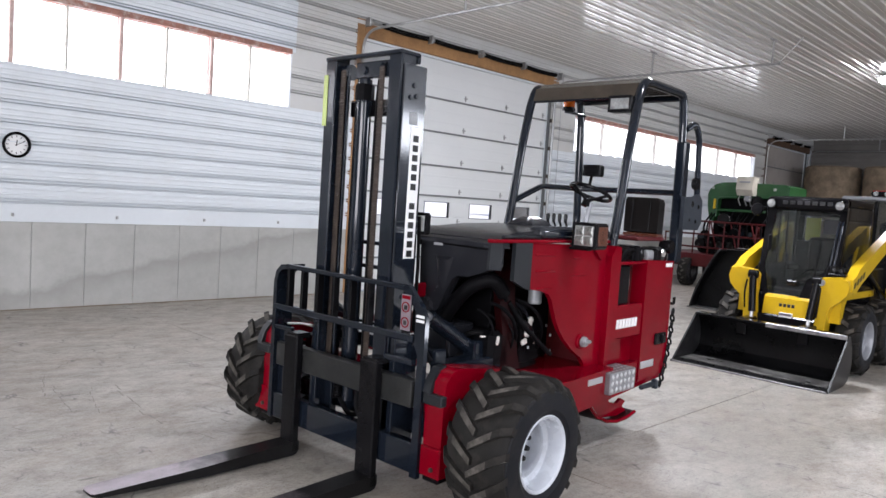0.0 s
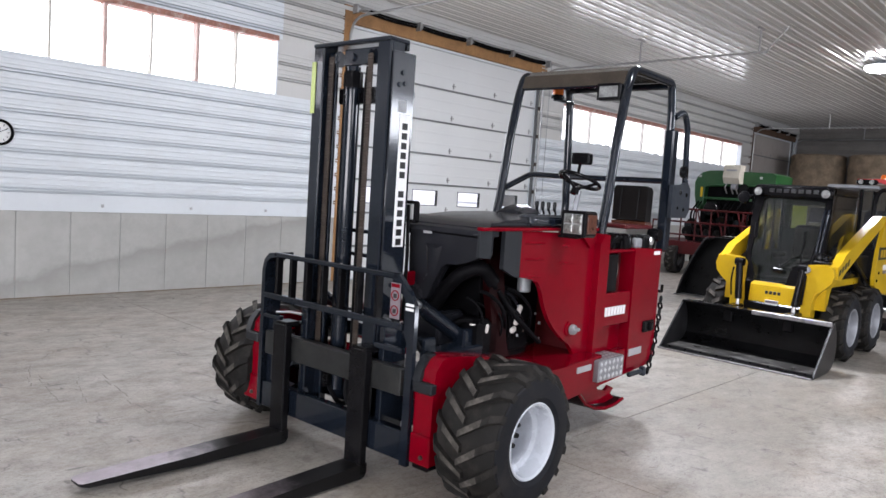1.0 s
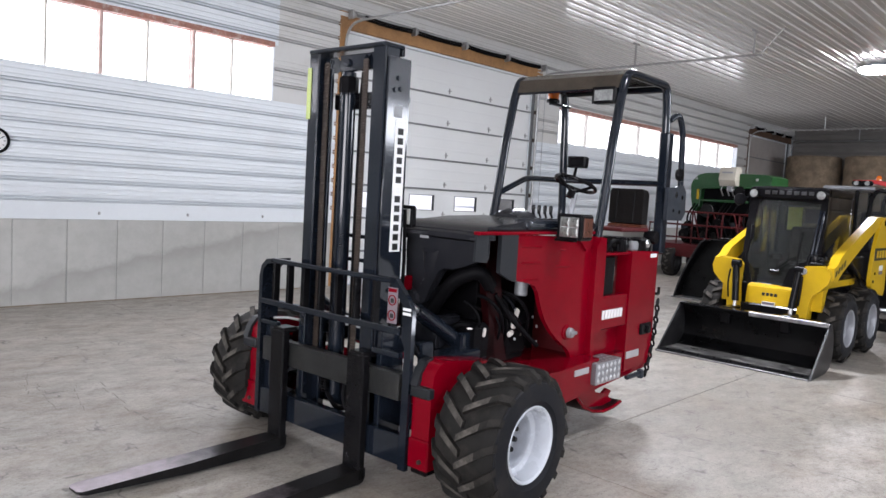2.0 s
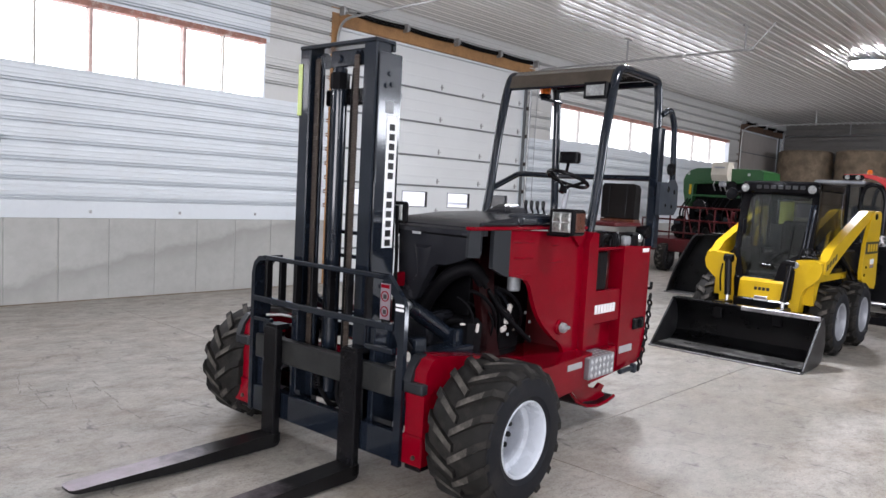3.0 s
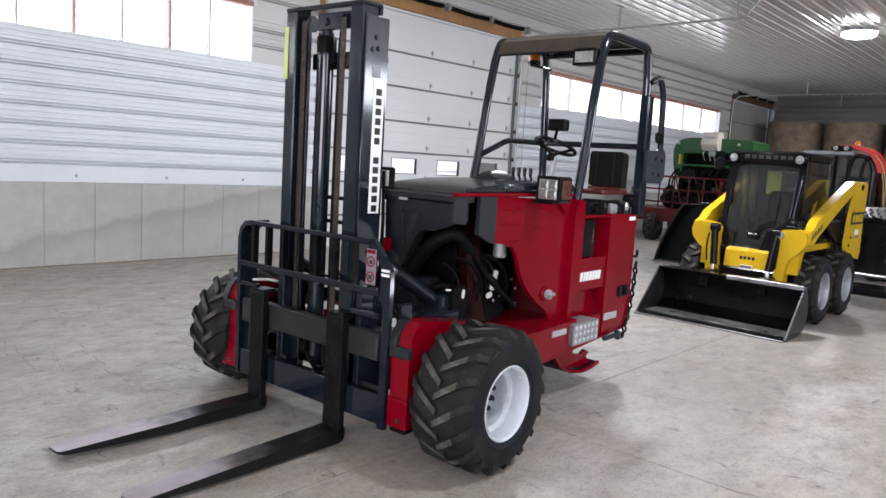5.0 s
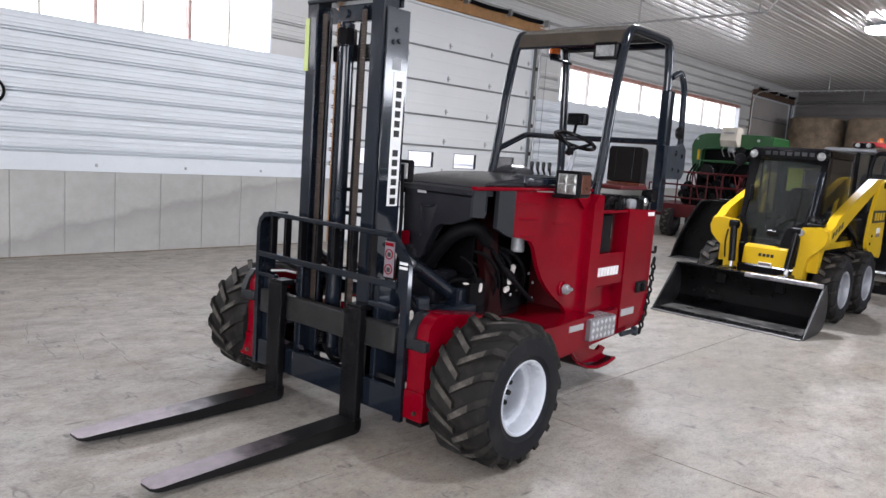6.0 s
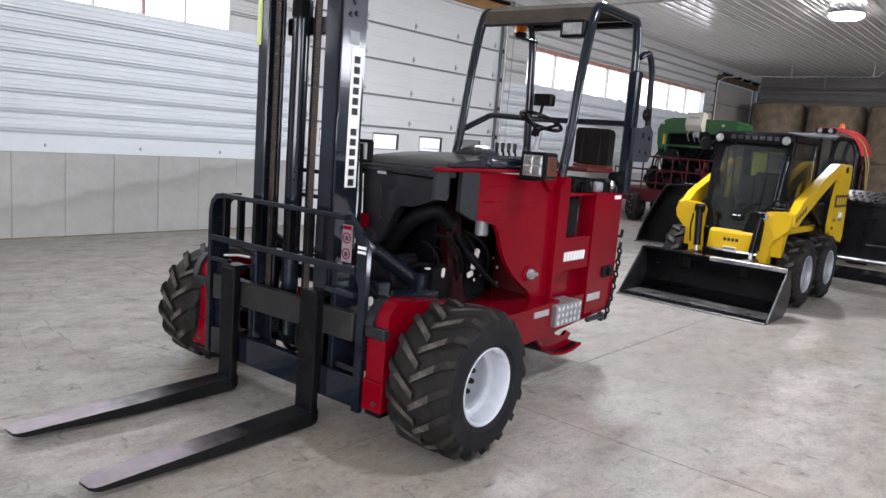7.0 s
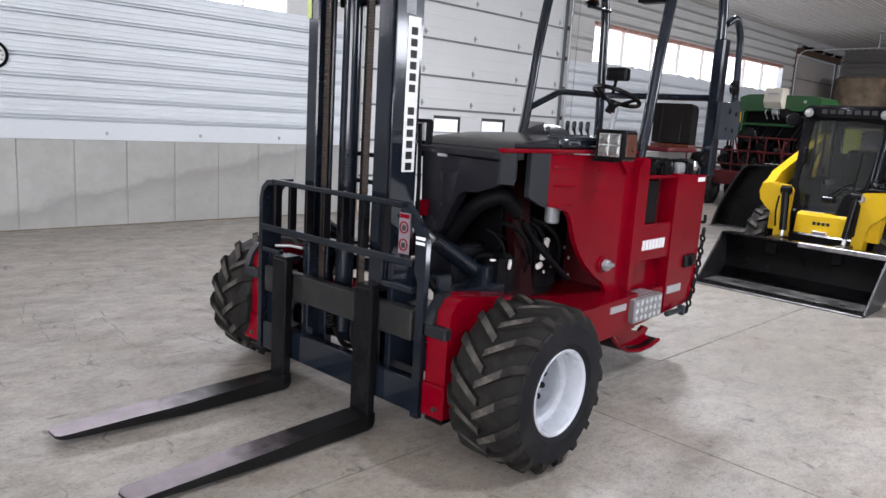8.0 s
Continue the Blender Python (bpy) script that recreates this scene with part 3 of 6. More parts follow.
# ceiling: ribbed steel, ribs running with the long wall
bm = bmesh.new()
prof, y = [], SOUTH_Y
while y < WALL_Y - 0.05:
    for dy, d in ((0, 0), (0.013, 0.024), (0.046, 0.024), (0.059, 0), (0.14, 0), (0.147, 0.009), (0.163, 0.009), (0.168, 0)):
        prof.append((y + dy, CEIL - d))
    y += RIB
prism(bm, prof + [(WALL_Y, CEIL), (WALL_Y, CEIL + 0.12), (SOUTH_Y, CEIL + 0.12)], "x", NEAR_X, FAR_X)
solid("ceiling", bm, M_CEIL, "glossy white ribbed steel ceiling", "ceiling", kind="structure")
solid("roof", boxes((NEAR_X - 0.3, FAR_X + 0.3, SOUTH_Y - 0.3, WALL_Y + 0.3, CEIL + 0.2, CEIL + 0.4), r=0), M_GALV, "grey sheet roof over the hall", "roof", kind="structure")

# floor: cast slabs with sawn joints
floor = solid("floor", boxes((NEAR_X, FAR_X, SOUTH_Y, WALL_Y, -0.3, -0.006), r=0), M_JOINT, "concrete base of the hall floor", "floor", kind="structure")
PITCH = 3.75
for i in range(-4, 9):
    for j in range(-4, 3):
        x0, y0 = 4.2 + PITCH * i, 4.2 + PITCH * j
        a, b, c, d = max(x0, NEAR_X), min(x0 + PITCH, FAR_X), max(y0, SOUTH_Y), min(y0 + PITCH, WALL_Y)
        if b - a > 0.1 and d - c > 0.1:
            part("floor_slab", boxes((a + 0.004, b - 0.004, c + 0.004, d - 0.004, -0.006, 0), r=0.001), M_FLOOR, floor)
# rubber and scrape marks on the slabs
MARKS = ((2.26, 8.04, 2.07, 7.41), (2.21, 7.67, 2.14, 6.9), (2.46, 7.49, 2.25, 6.78), (2.64, 7.48, 2.52, 6.57), (2.52, 6.57, 2.53, 6.31), (2.25, 8.62, 2.46, 8.59), (2.68, 8.13, 2.93, 8.07),
         (2.64, 6.0, 2.68, 5.81), (2.43, 8.2, 2.59, 8.43), (1.72, 6.77, 1.76, 6.65), (4.57, 3.55, 4.66, 3.51), (5.76, 3.51, 5.86, 3.51), (5.64, 3.72, 5.81, 3.75), (7.82, 4.3, 7.04, 3.84))
random.seed(19)
for x0, y0, x1, y1 in MARKS:
    along = Vector((x1 - x0, y1 - y0))
    side = Vector((-along.y, along.x)).normalized()
    u = 0.0
    while u < 1.0:
        run = min(random.uniform(0.08, 0.2) / along.length, 1.0 - u)
        off, wide = side * random.uniform(-0.022, 0.022), random.uniform(0.006, 0.017)
        left, right, n = [], [], 6
        for k in range(n + 1):
            c = Vector((x0, y0)) + along * (u + run * k / n) + off + side * random.uniform(-0.004, 0.004)
            half = wide * 0.5 * random.uniform(0.35, 1.0) * (0.3 if k in (0, n) else 1.0)
            left.append(tuple(c + side * half))
            right.append(tuple(c - side * half))
        part("scrape_mark", shape(prism, left + right[::-1], "z", 0.0002, 0.0012), M_MARK, floor)
        u += run * random.uniform(0.7, 1.3)
ground = bmesh.new()
prism(ground, [(-900, -900), (900, -900), (900, 900), (-900, 900)], "z", -0.6, -0.32)
solid("ground", ground, surface("snowy_ground", (0.8, 0.8, 0.8), 0.9, 0, 0.2, 0.05, 2, 0.1), "snow-covered ground outside the hall", "ground", kind="structure")


# ---------------------------------------------------------------- windows
def window_band(name, x0, x1, posts, mullions, label):
    w = thing(name, pose(0, 0, 0), label, "window", kind="structure")
    y0, y1 = WALL_Y - 0.052, WALL_Y + 0.24
    part("window_frame", boxes((x0 - 0.02, x1 + 0.02, y0 - 0.004, y1, WIN_Z1 - 0.03, WIN_Z1 + 0.05), r=0.006), M_TRIM_RED, w, "weathered red timber frame")
    part("window_jamb", boxes((x0 - 0.02, x0 + 0.012, y0, y1 - 0.01, WIN_Z0 + 0.001, WIN_Z1 - 0.031), r=0.004), M_SIDING, w)
    part("window_jamb", boxes((x1 - 0.012, x1 + 0.02, y0, y1 - 0.01, WIN_Z0 + 0.001, WIN_Z1 - 0.031), r=0.004), M_SIDING, w)
    part("window_sill", boxes((x0 - 0.02, x1 + 0.02, y0 - 0.004, y1, WIN_Z0 - 0.03, WIN_Z0 + 0.004), r=0.006), M_SIDING, w)
    for p in posts:
        part("post", boxes((p - 0.024, p + 0.024, y0 + 0.04, y1 - 0.02, WIN_Z0, WIN_Z1 - 0.03), r=0.004), M_POST, w, "flaking pale red window post")
    for p in mullions:
        slim = 0.013 if x0 < 0 else 0.008
        part("mullion", boxes((p - slim, p + slim, y0 + 0.06, y1 - 0.06, WIN_Z0, WIN_Z1 - 0.03), r=0.004), M_MULLION if x0 < 0 else M_PALE, w)
    cuts = sorted([x0, x1] + list(posts) + list(mullions))
    for a, b in zip(cuts, cuts[1:]):
        pane = part("pane", boxes((a + 0.012, b - 0.012, WALL_Y + 0.1, WALL_Y + 0.106, WIN_Z0, WIN_Z1 - 0.03), r=0), M_PANE, w)
        pane.visible_shadow = False


posts_a = [5.42 - 1.295 * k for k in range(8) if 5.42 - 1.295 * k > WIN_A[0] + 0.2]
window_band("window_1", WIN_A[0], WIN_A[1], posts_a, [p + 0.63 for p in posts_a], "high strip window with red posts and white mullions")
posts_b = [WIN_B[0] + (WIN_B[1] - WIN_B[0]) * k / 8 for k in range(1, 8)]
window_band("window_2", WIN_B[0], WIN_B[1], [], posts_b, "high strip window further along the wall")
# torn foam strip along the sill of the far window
random.seed(8)
strip = [(WIN_B[0] + 0.06 * k, WIN_Z0 + 0.03 + 0.05 * abs(noise.noise((k * 0.16, 3.1, 0))) * 2 + 0.025 * abs(math.sin(k * 0.3)) + 0.012 * random.random()) for k in range(int((WIN_B[1] - WIN_B[0]) / 0.06))]
solid("sill_foam", shape(prism, [(WIN_B[0], WIN_Z0 + 0.005)] + strip + [(WIN_B[1] - 0.03, WIN_Z0 + 0.005)], "y", WALL_Y - 0.02, WALL_Y + 0.04), M_SIDING, "ragged pale foam strip along the window sill", "insulation")
woods = bmesh.new()
random.seed(31)
edge_line = [(88 + 1.1 * k, 15.0 + 2.2 * noise.noise((k * 0.21, 0, 0)) + 0.7 * random.random()) for k in range(90)]
prism(woods, [(88, -0.4)] + edge_line + [(187, -0.4)], "y", 70, 74)
solid("treeline", woods, surface("winter_woods", (0.13, 0.13, 0.125), 0.95, 0, 0.3, 0.25, 1.5, 0.3), "grey bare woods far behind the windows", "backdrop", kind="structure")


# ---------------------------------------------------------------- overhead doors
def overhead_door(name, x0, x1, windows, label, skin):
    d = thing(name, pose(0, 0, 0), label, "door", kind="structure")
    y = WALL_Y + 0.06
    seams = [0.0, 0.6, 1.2, 1.79, 2.37, 3.01, 3.64, DOOR_TOP]
    for a, b in zip(seams, seams[1:]):
        bm = bmesh.new()
        holes = [w for w in windows if a < w[2] < b]
        if holes:
            lo, hi = holes[0][2], holes[0][3]
            soft_box(bm, x0, x1, y, y + 0.05, a + 0.006, lo, r=0.003)
            soft_box(bm, x0, x1, y, y + 0.05, hi, b - 0.006, r=0.003)
            cuts = [x0] + [v for w in holes for v in (w[0], w[1])] + [x1]
            for i in range(0, len(cuts), 2):
                soft_box(bm, cuts[i], cuts[i + 1], y, y + 0.05, lo, hi, r=0.003)
        else:
            soft_box(bm, x0, x1, y, y + 0.05, a + 0.006, b - 0.006, r=0.003)
            for k in (0.33, 0.66):
                soft_box(bm, x0, x1, y - 0.004, y, a + (b - a) * k - 0.02, a + (b - a) * k + 0.02, r=0.003)
        panel = part("door_panel", bm, skin, d)
        for w in holes:
            part("window_frame", boxes((w[0] - 0.013, w[0], y - 0.012, y + 0.05, lo - 0.013, hi + 0.013), (w[1], w[1] + 0.013, y - 0.012, y + 0.05, lo - 0.013, hi + 0.013), (w[0], w[1], y - 0.012, y + 0.05, lo - 0.013, lo), (w[0], w[1], y - 0.012, y + 0.05, hi, hi + 0.013)), M_SEAL, panel, "dark rubber window frame")
            pane = part("pane", boxes((w[0], w[1], y + 0.02, y + 0.026, lo, hi), r=0), M_PANE, panel)
            pane.visible_shadow = False
        if a > 0:
            part("strut", boxes((x0, x1, y - 0.03, y - 0.002, a - 0.02, a + 0.014), r=0.005), M_STRUT, d, "dark horizontal stiffener at the seam")
            n = 5
            for k in range(n):
                hx = x0 + 0.18 + (x1 - x0 - 0.31) * k / (n - 1)
                bm = bmesh.new()
                soft_box(bm, hx - 0.018, hx + 0.018, y - 0.016, y - 0.004, a + 0.045, a + 0.15, r=0.004)
                tube(bm, [(hx - 0.04, y - 0.022, a + 0.1), (hx + 0.04, y - 0.022, a + 0.1)], 0.011, 8)
                part("hinge", bm, M_GALV, d)
    return d


door_1 = overhead_door("door_1", DOOR_A[0], DOOR_A[1], [(8.64 + 1.275 * k, 9.3 + 1.275 * k, 1.38, 1.66) for k in range(4)], "white sectional overhead door with small windows, closed", M_DOOR)
# far door wears the darkened skin in place of real shade
door_2 = overhead_door("door_2", DOOR_B[0], DOOR_B[1], [], "sectional overhead door with shade put into its grey skin, closed", M_SHADEDOOR)


def door_fittings(x0, x1, group, wood):
    """Timber jambs and header, torsion springs, tracks hung from the ceiling."""
    y = WALL_Y
    solid("trim", boxes((x0 - 0.15, x0 + 0.01, y - 0.045, y + 0.02, 0, DOOR_TOP + 0.33), r=0.006), wood, "brown timber door jamb", "door frame", kind="structure")
    solid("trim", boxes((x1 - 0.01, x1 + 0.05, y - 0.03, y + 0.02, 0, DOOR_TOP + 0.04), r=0.006), M_SEAL, "dark door jamb with rubber seal", "door frame", kind="structure")
    solid("trim", boxes((x0 + 0.01, x1 + 0.25, y - 0.05, y + 0.02, DOOR_TOP + 0.04, DOOR_TOP + 0.27), r=0.006), wood, "brown timber header board over the door", "door frame", kind="structure")
    sp = thing("door_spring_shaft", pose(x0, y - 0.1, DOOR_TOP + 0.285), "torsion shaft with black coil springs above the door", "door hardware", group)
    w = x1 - x0
    part("shaft", shape(tube, [(0.0, 0, 0), (w + 0.25, 0, 0)], 0.014, 8), M_GALV, sp)
    for a, b in ((0.35, 0.27 * w), (0.29 * w, 0.52 * w), (0.56 * w, 0.78 * w), (0.8 * w, w + 0.05)):
        bm = bmesh.new()
        pts = []
        turns = int((b - a) / 0.022)
        for k in range(turns * 8):
            t = k / 8
            sag = -0.018 * math.sin(math.pi * k / (turns * 8))
            pts.append((a + (b - a) * k / (turns * 8), 0.036 * math.cos(2 * math.pi * t), 0.036 * math.sin(2 * math.pi * t) + sag))
        tube(bm, pts, 0.009, 4)
        part("spring", bm, M_BLACK, sp, "black coil spring")
    for a in (0.02, 0.28 * w, 0.54 * w, 0.79 * w, w + 0.2):
        bm = boxes((a - 0.015, a + 0.015, -0.07, 0.06, -0.08, 0.07), r=0.004)
        lathe(bm, [(0.06, -0.03), (0.06, 0.03)], (a + 0.04, 0, 0), "x", 14)
        part("bearing_bracket", bm, M_GALV, sp)
    for tx in (x0 - 0.06, x1 + 0.06):
        tr = thing("door_track", pose(tx, y - 0.1, 0), "galvanised overhead door track hung from the ceiling", "door track", group)
        z = DOOR_TOP + 0.12
        path = bend([(0, 0, 0.4), (0, 0, z), (0, -4.85, z + 0.02)], 0.38, 8)
        part("rail", shape(tube, path, 0.022, 8), M_GALV, tr)
        for k in range(6):
            part("jamb_bracket", boxes((-0.03, 0.03, 0.02, 0.07, 0.5 + 0.62 * k, 0.58 + 0.62 * k), r=0.004), M_CHAIN, tr)
        for hy in (-2.35, -4.7):
            bm = boxes((-0.015, 0.015, hy - 0.015, hy + 0.015, z, CEIL - 0.02), (-0.12, 0.12, hy - 0.02, hy + 0.02, CEIL - 0.05, CEIL - 0.02), r=0.003)
            part("hanger", bm, M_GALV, tr)
        part("brace", shape(tube, [(0, -4.8, z), (0, -5.2, CEIL - 0.03)], 0.014, 6), M_GALV, tr)


door_fittings(DOOR_A[0], DOOR_A[1], "first door hardware", M_WOOD)
door_fittings(DOOR_B[0], DOOR_B[1], "second door hardware", M_DARKWOOD)


for rx, z0 in ((13.62, 1.5), (13.84, 1.2)):
    solid("pull_rope", shape(tube, [(rx, WALL_Y - 0.09, z0), (rx, WALL_Y - 0.09, DOOR_TOP + 0.3)], 0.006, 6), M_GREYRIM, "thin grey pull rope hanging beside the door", "rope", "door ropes")


# ---------------------------------------------------------------- lamps and clock
def ceiling_lamp():
    lamp = thing("ceiling_lamp", pose(0, 0, 0), "bright round bay lamp fixed under the ceiling, lit", "ceiling lamp", "ceiling lamps")
    part("housing", shape(lathe, [(0.0, 0.0), (0.14, 0.0), (0.19, -0.04), (0.29, -0.07), (0.34, -0.1), (0.31, -0.1), (0.0, -0.09)], (0, 0, 0), "z", 36), M_RIM, lamp)
    part("diffuser", shape(lathe, [(0.0, -0.095), (0.31, -0.1), (0.335, -0.12), (0.33, -0.155), (0.28, -0.19), (0.16, -0.21), (0.0, -0.215)], (0, 0, 0), "z", 36), M_LAMP, lamp, "glowing diffuser")
    return lamp


first_lamp = ceiling_lamp()
first_lamp.matrix_basis = pose(LAMPS[0][0], LAMPS[0][1], CEIL)
# the last copy is the housing of the added fill lamp
for lx, ly in LAMPS[1:]:
    copy_thing(first_lamp, pose(lx, ly, CEIL))

clock = thing("wall_clock", pose(2.9, WALL_Y - 0.048, 2.037), "round black-rimmed wall clock with a white dial", "clock")
part("rim", shape(lathe, [(0.125, 0.0), (0.155, 0.0), (0.158, -0.03), (0.14, -0.045), (0.125, -0.03)], (0, 0, 0), "y", 36, closed=True), M_BLACK, clock)
part("dial", shape(lathe, [(0.0, -0.012), (0.127, -0.012), (0.127, -0.002), (0.0, -0.002)], (0, 0, 0), "y", 36), M_WHITE, clock)
for k in range(12):
    part("hour_mark", boxes((-0.004, 0.004, -0.016, -0.012, 0.088, 0.112), r=0.001), M_INK, clock).matrix_basis = pose(0, 0, 0, 0, 30 * k, 0)
part("hand", boxes((-0.005, 0.005, -0.02, -0.017, -0.015, 0.06), r=0.001), M_INK, clock).matrix_basis = pose(0, 0, 0, 0, 5, 0)
part("hand", boxes((-0.0035, 0.0035, -0.024, -0.021, -0.02, 0.095), r=0.001), M_INK, clock).matrix_basis = pose(0, 0, 0, 0, 62, 0)


# ---------------------------------------------------------------- wheels
def tyre_body(R, w, rim, height):
    """Tyre carcass about the y axis through the origin."""
    h = w / 2
    t = R - height
    prof = [(rim, -h * 0.86), (rim + 0.02, -h * 0.96), (rim + (t - rim) * 0.45, -h * 1.02), (t - 0.035, -h * 0.97), (t - 0.008, -h * 0.8), (t, -h * 0.4), (t, h * 0.4), (t - 0.008, h * 0.8), (t - 0.035, h * 0.97), (rim + (t - rim) * 0.45, h * 1.02), (rim + 0.02, h * 0.96), (rim, h * 0.86)]
    return shape(lathe, prof, (0, 0, 0), "y", 56, closed=True)


def tread_lug(R, w, height, lug_w, sweep, side):
    """One curved bar of the tractor tread, from the middle to the shoulder."""
    h, t = w / 2, R - height
    bm, rows = bmesh.new(), []
    for i in range(6):
        s = i / 5
        y = side * (-0.012 + (h * 1.02 + 0.012) * s)
        ang = sweep * s
        r_out = R if s < 0.75 else R - 0.045 * ((s - 0.75) / 0.25) ** 2
        r_in = t - 0.012 if s < 0.75 else t - 0.06
        da = lug_w / R * (0.5 + 0.12 * s)
        rows.append([bm.verts.new((rr * math.cos(ang + aa), y, rr * math.sin(ang + aa))) for rr, aa in ((r_in, -da * 1.25), (r_out, -da), (r_out, da), (r_in, da * 1.25))])
    for a, b in zip(rows, rows[1:]):
        for q in range(4):
            f = bm.faces.new((a[q], a[(q + 1) % 4], b[(q + 1) % 4], b[q]))
            f.material_index = 0 if q == 1 and a not in rows[3:] else 1
    for ends in (rows[0], rows[-1][::-1]):
        bm.faces.new(ends).material_index = 1
    me = mesh_of("tread_lug", bm, M_LUG)
    me.materials.append(M_RUBBER)
    return me


def wheel_parts(parent, centre, R, w, rim_r, side, lugs, height, lug_w, sweep, rim_mat, depth, holes):
    """Tyre and rim as parts of a machine. side: -1 when the outer face looks to -y."""
    m = Matrix.Translation(centre) @ pose(0, 0, 0, 0, 0, 0 if side < 0 else 180)
    h = w / 2
    bm = tyre_body(R, w, rim_r - 0.012, height)
    bm.transform(m)
    tyre = part("tyre", bm, M_RUBBER, parent, "dusty black rubber tyre with deep lugs")
    t = R - height
    wall = [(rim_r - 0.004, -h * 0.97), (rim_r + 0.02, -h * 1.0), (rim_r + 0.028, -h * 1.04), (rim_r + (t - rim_r) * 0.45, -h * 1.045), (t - 0.05, -h * 1.015), (t - 0.042, -h * 0.97), (rim_r + (t - rim_r) * 0.45, -h * 0.98), (rim_r - 0.004, -h * 0.9)]
    bm = shape(lathe, wall, (0, 0, 0), "y", 56, closed=True)
    bm.transform(m)
    part("sidewall", bm, M_SIDEWALL, tyre, "smooth blue-black rubber sidewall")
    for half in (-1, 1):
        lug = tread_lug(R, w, height, lug_w, sweep * (-1 if side < 0 else 1), half)
        for k in range(lugs):
            piece = new("tread_lug", lug)
            piece.parent = tyre
            piece.matrix_basis = m @ Matrix.Rotation(-2 * math.pi * (k + (0.5 if half > 0 else 0)) / lugs, 4, "Y")
    bm = bmesh.new()
    lathe(bm, [(rim_r - 0.004, -h * 0.80), (rim_r + 0.006, -h * 0.94), (rim_r - 0.006, -h * 1.0), (rim_r - 0.02, -h * 0.96), (rim_r - 0.028, -h * 0.82), (rim_r - 0.03, -h * 0.5), (rim_r - 0.036, -h * 0.46), (rim_r - 0.054, -h * 0.42), (rim_r - 0.058, -h * 0.36), (rim_r - 0.05, -h * 0.2), (rim_r - 0.05, depth - 0.02),
              (rim_r - 0.054, depth), (0.075, depth), (0.07, depth - 0.03), (0.0, depth - 0.03), (0.0, depth + 0.03), (rim_r - 0.05, depth + 0.03), (rim_r - 0.02, h * 0.8), (rim_r - 0.004, h * 0.9)], (0, 0, 0), "y", 48, caps=False)
    bm.transform(m)
    rim = part("rim", bm, rim_mat, parent)
    for k in range(holes):
        t = 2 * math.pi * k / holes
        bm = shape(lathe, [(0.0, depth - 0.024), (0.013, depth - 0.024), (0.017, depth - 0.004), (0.017, depth + 0.01), (0.0, depth + 0.01)], ((rim_r - 0.078) * math.cos(t + 0.1), 0, (rim_r - 0.078) * math.sin(t + 0.1)), "y", 10)
        bm.transform(m)
        part("bolt_hole", bm, M_INK, rim)
    return tyre


# ---------------------------------------------------------------- truck-mounted forklift
lift = thing("forklift", pose(3.30, 4.99, 0, 0, 0, 3.0), "red and dark slate truck-mounted forklift standing on concrete", "forklift")
wheel_parts(lift, (-0.005, -1.18, 0.405), 0.405, 0.39, 0.212, -1, 17, 0.024, 0.036, 0.36, M_RIM, 0.015, 14)
wheel_parts(lift, (-0.005, 0.918, 0.405), 0.405, 0.39, 0.212, 1, 17, 0.024, 0.036, 0.36, M_RIM, 0.015, 14)
part("axle_stub", shape(lathe, [(0.07, -1.15), (0.07, -0.92)], (-0.005, 0, 0.405), "y", 18), M_SLATE, lift)
part("axle_stub", shape(lathe, [(0.07, 0.78), (0.07, 1.0)], (-0.005, 0, 0.405), "y", 18), M_SLATE, lift)

ARM = [(-0.318, 0.22), (-0.2, 0.22), (-0.17, 0.55), (-0.08, 0.66), (0.3, 0.64), (0.8, 0.45), (1.1, 0.325), (2.38, 0.41), (2.38, 0.6), (1.47, 0.575), (0.95, 0.562), (0.7, 0.59), (0.43, 0.69), (0.2, 0.745), (-0.08, 0.785), (-0.2, 0.797), (-0.255, 0.78), (-0.3, 0.725), (-0.315, 0.6)]
part("frame_arm", rounded(shape(prism, ARM, "y", -0.92, -0.79), 0.01), M_RED, lift, "glossy red frame arm reaching round the wheel")
part("frame_arm", rounded(shape(prism, ARM, "y", 0.65, 0.78), 0.01), M_RED, lift, "glossy red frame arm reaching round the wheel")
LEDGE = [(0.43, 0.55), (0.43, 0.66), (0.55, 0.632), (0.75, 0.626), (1.22, 0.644), (1.27, 0.645), (1.27, 0.425), (0.88, 0.413), (0.6, 0.46)]
part("arm_ledge", rounded(shape(prism, LEDGE, "y", -1.06, -0.56), 0.008), M_RED, lift, "red box beam with a flat top below the engine bay")
for a, b in ((-0.925, -0.785), (0.645, 0.785)):
    guard = boxes((-0.342, -0.29, a, b, 0.6, 0.662), r=0.008)
    prism(guard, [(-0.34, 0.662), (-0.312, 0.662), (-0.292, 0.728), (-0.25, 0.776), (-0.215, 0.79), (-0.215, 0.802), (-0.266, 0.794), (-0.312, 0.74)], "y", b - 0.05, b + 0.004)
    part("corner_guard", guard, M_GREY, lift, "grey rubbed corner cap")
    part("arm_foot", boxes((-0.32, -0.1, a + 0.01, b - 0.01, 0.17, 0.22), r=0.01), M_BLACK, lift)
    shoe = part("arm_shoe", boxes((-0.332, -0.19, a - 0.003, b + 0.003, 0.2, 0.37), r=0.008), M_RED, lift, "red bolted lower block of the arm")
    part("bolt", shape(lathe, [(0.0, -0.012), (0.012, -0.012), (0.014, 0.0)], (-0.332, a + 0.05, 0.25), "x", 8), M_CHAIN, shoe)
for cx in (0.05, 1.2):
    part("cross_member", boxes((cx, cx + 0.3, -0.79, 0.65, 0.4, 0.55), r=0.01), M_RED, lift)
part("rear_beam", boxes((2.2, 2.38, -0.79, 0.65, 0.42, 1.3), r=0.015), M_RED, lift)
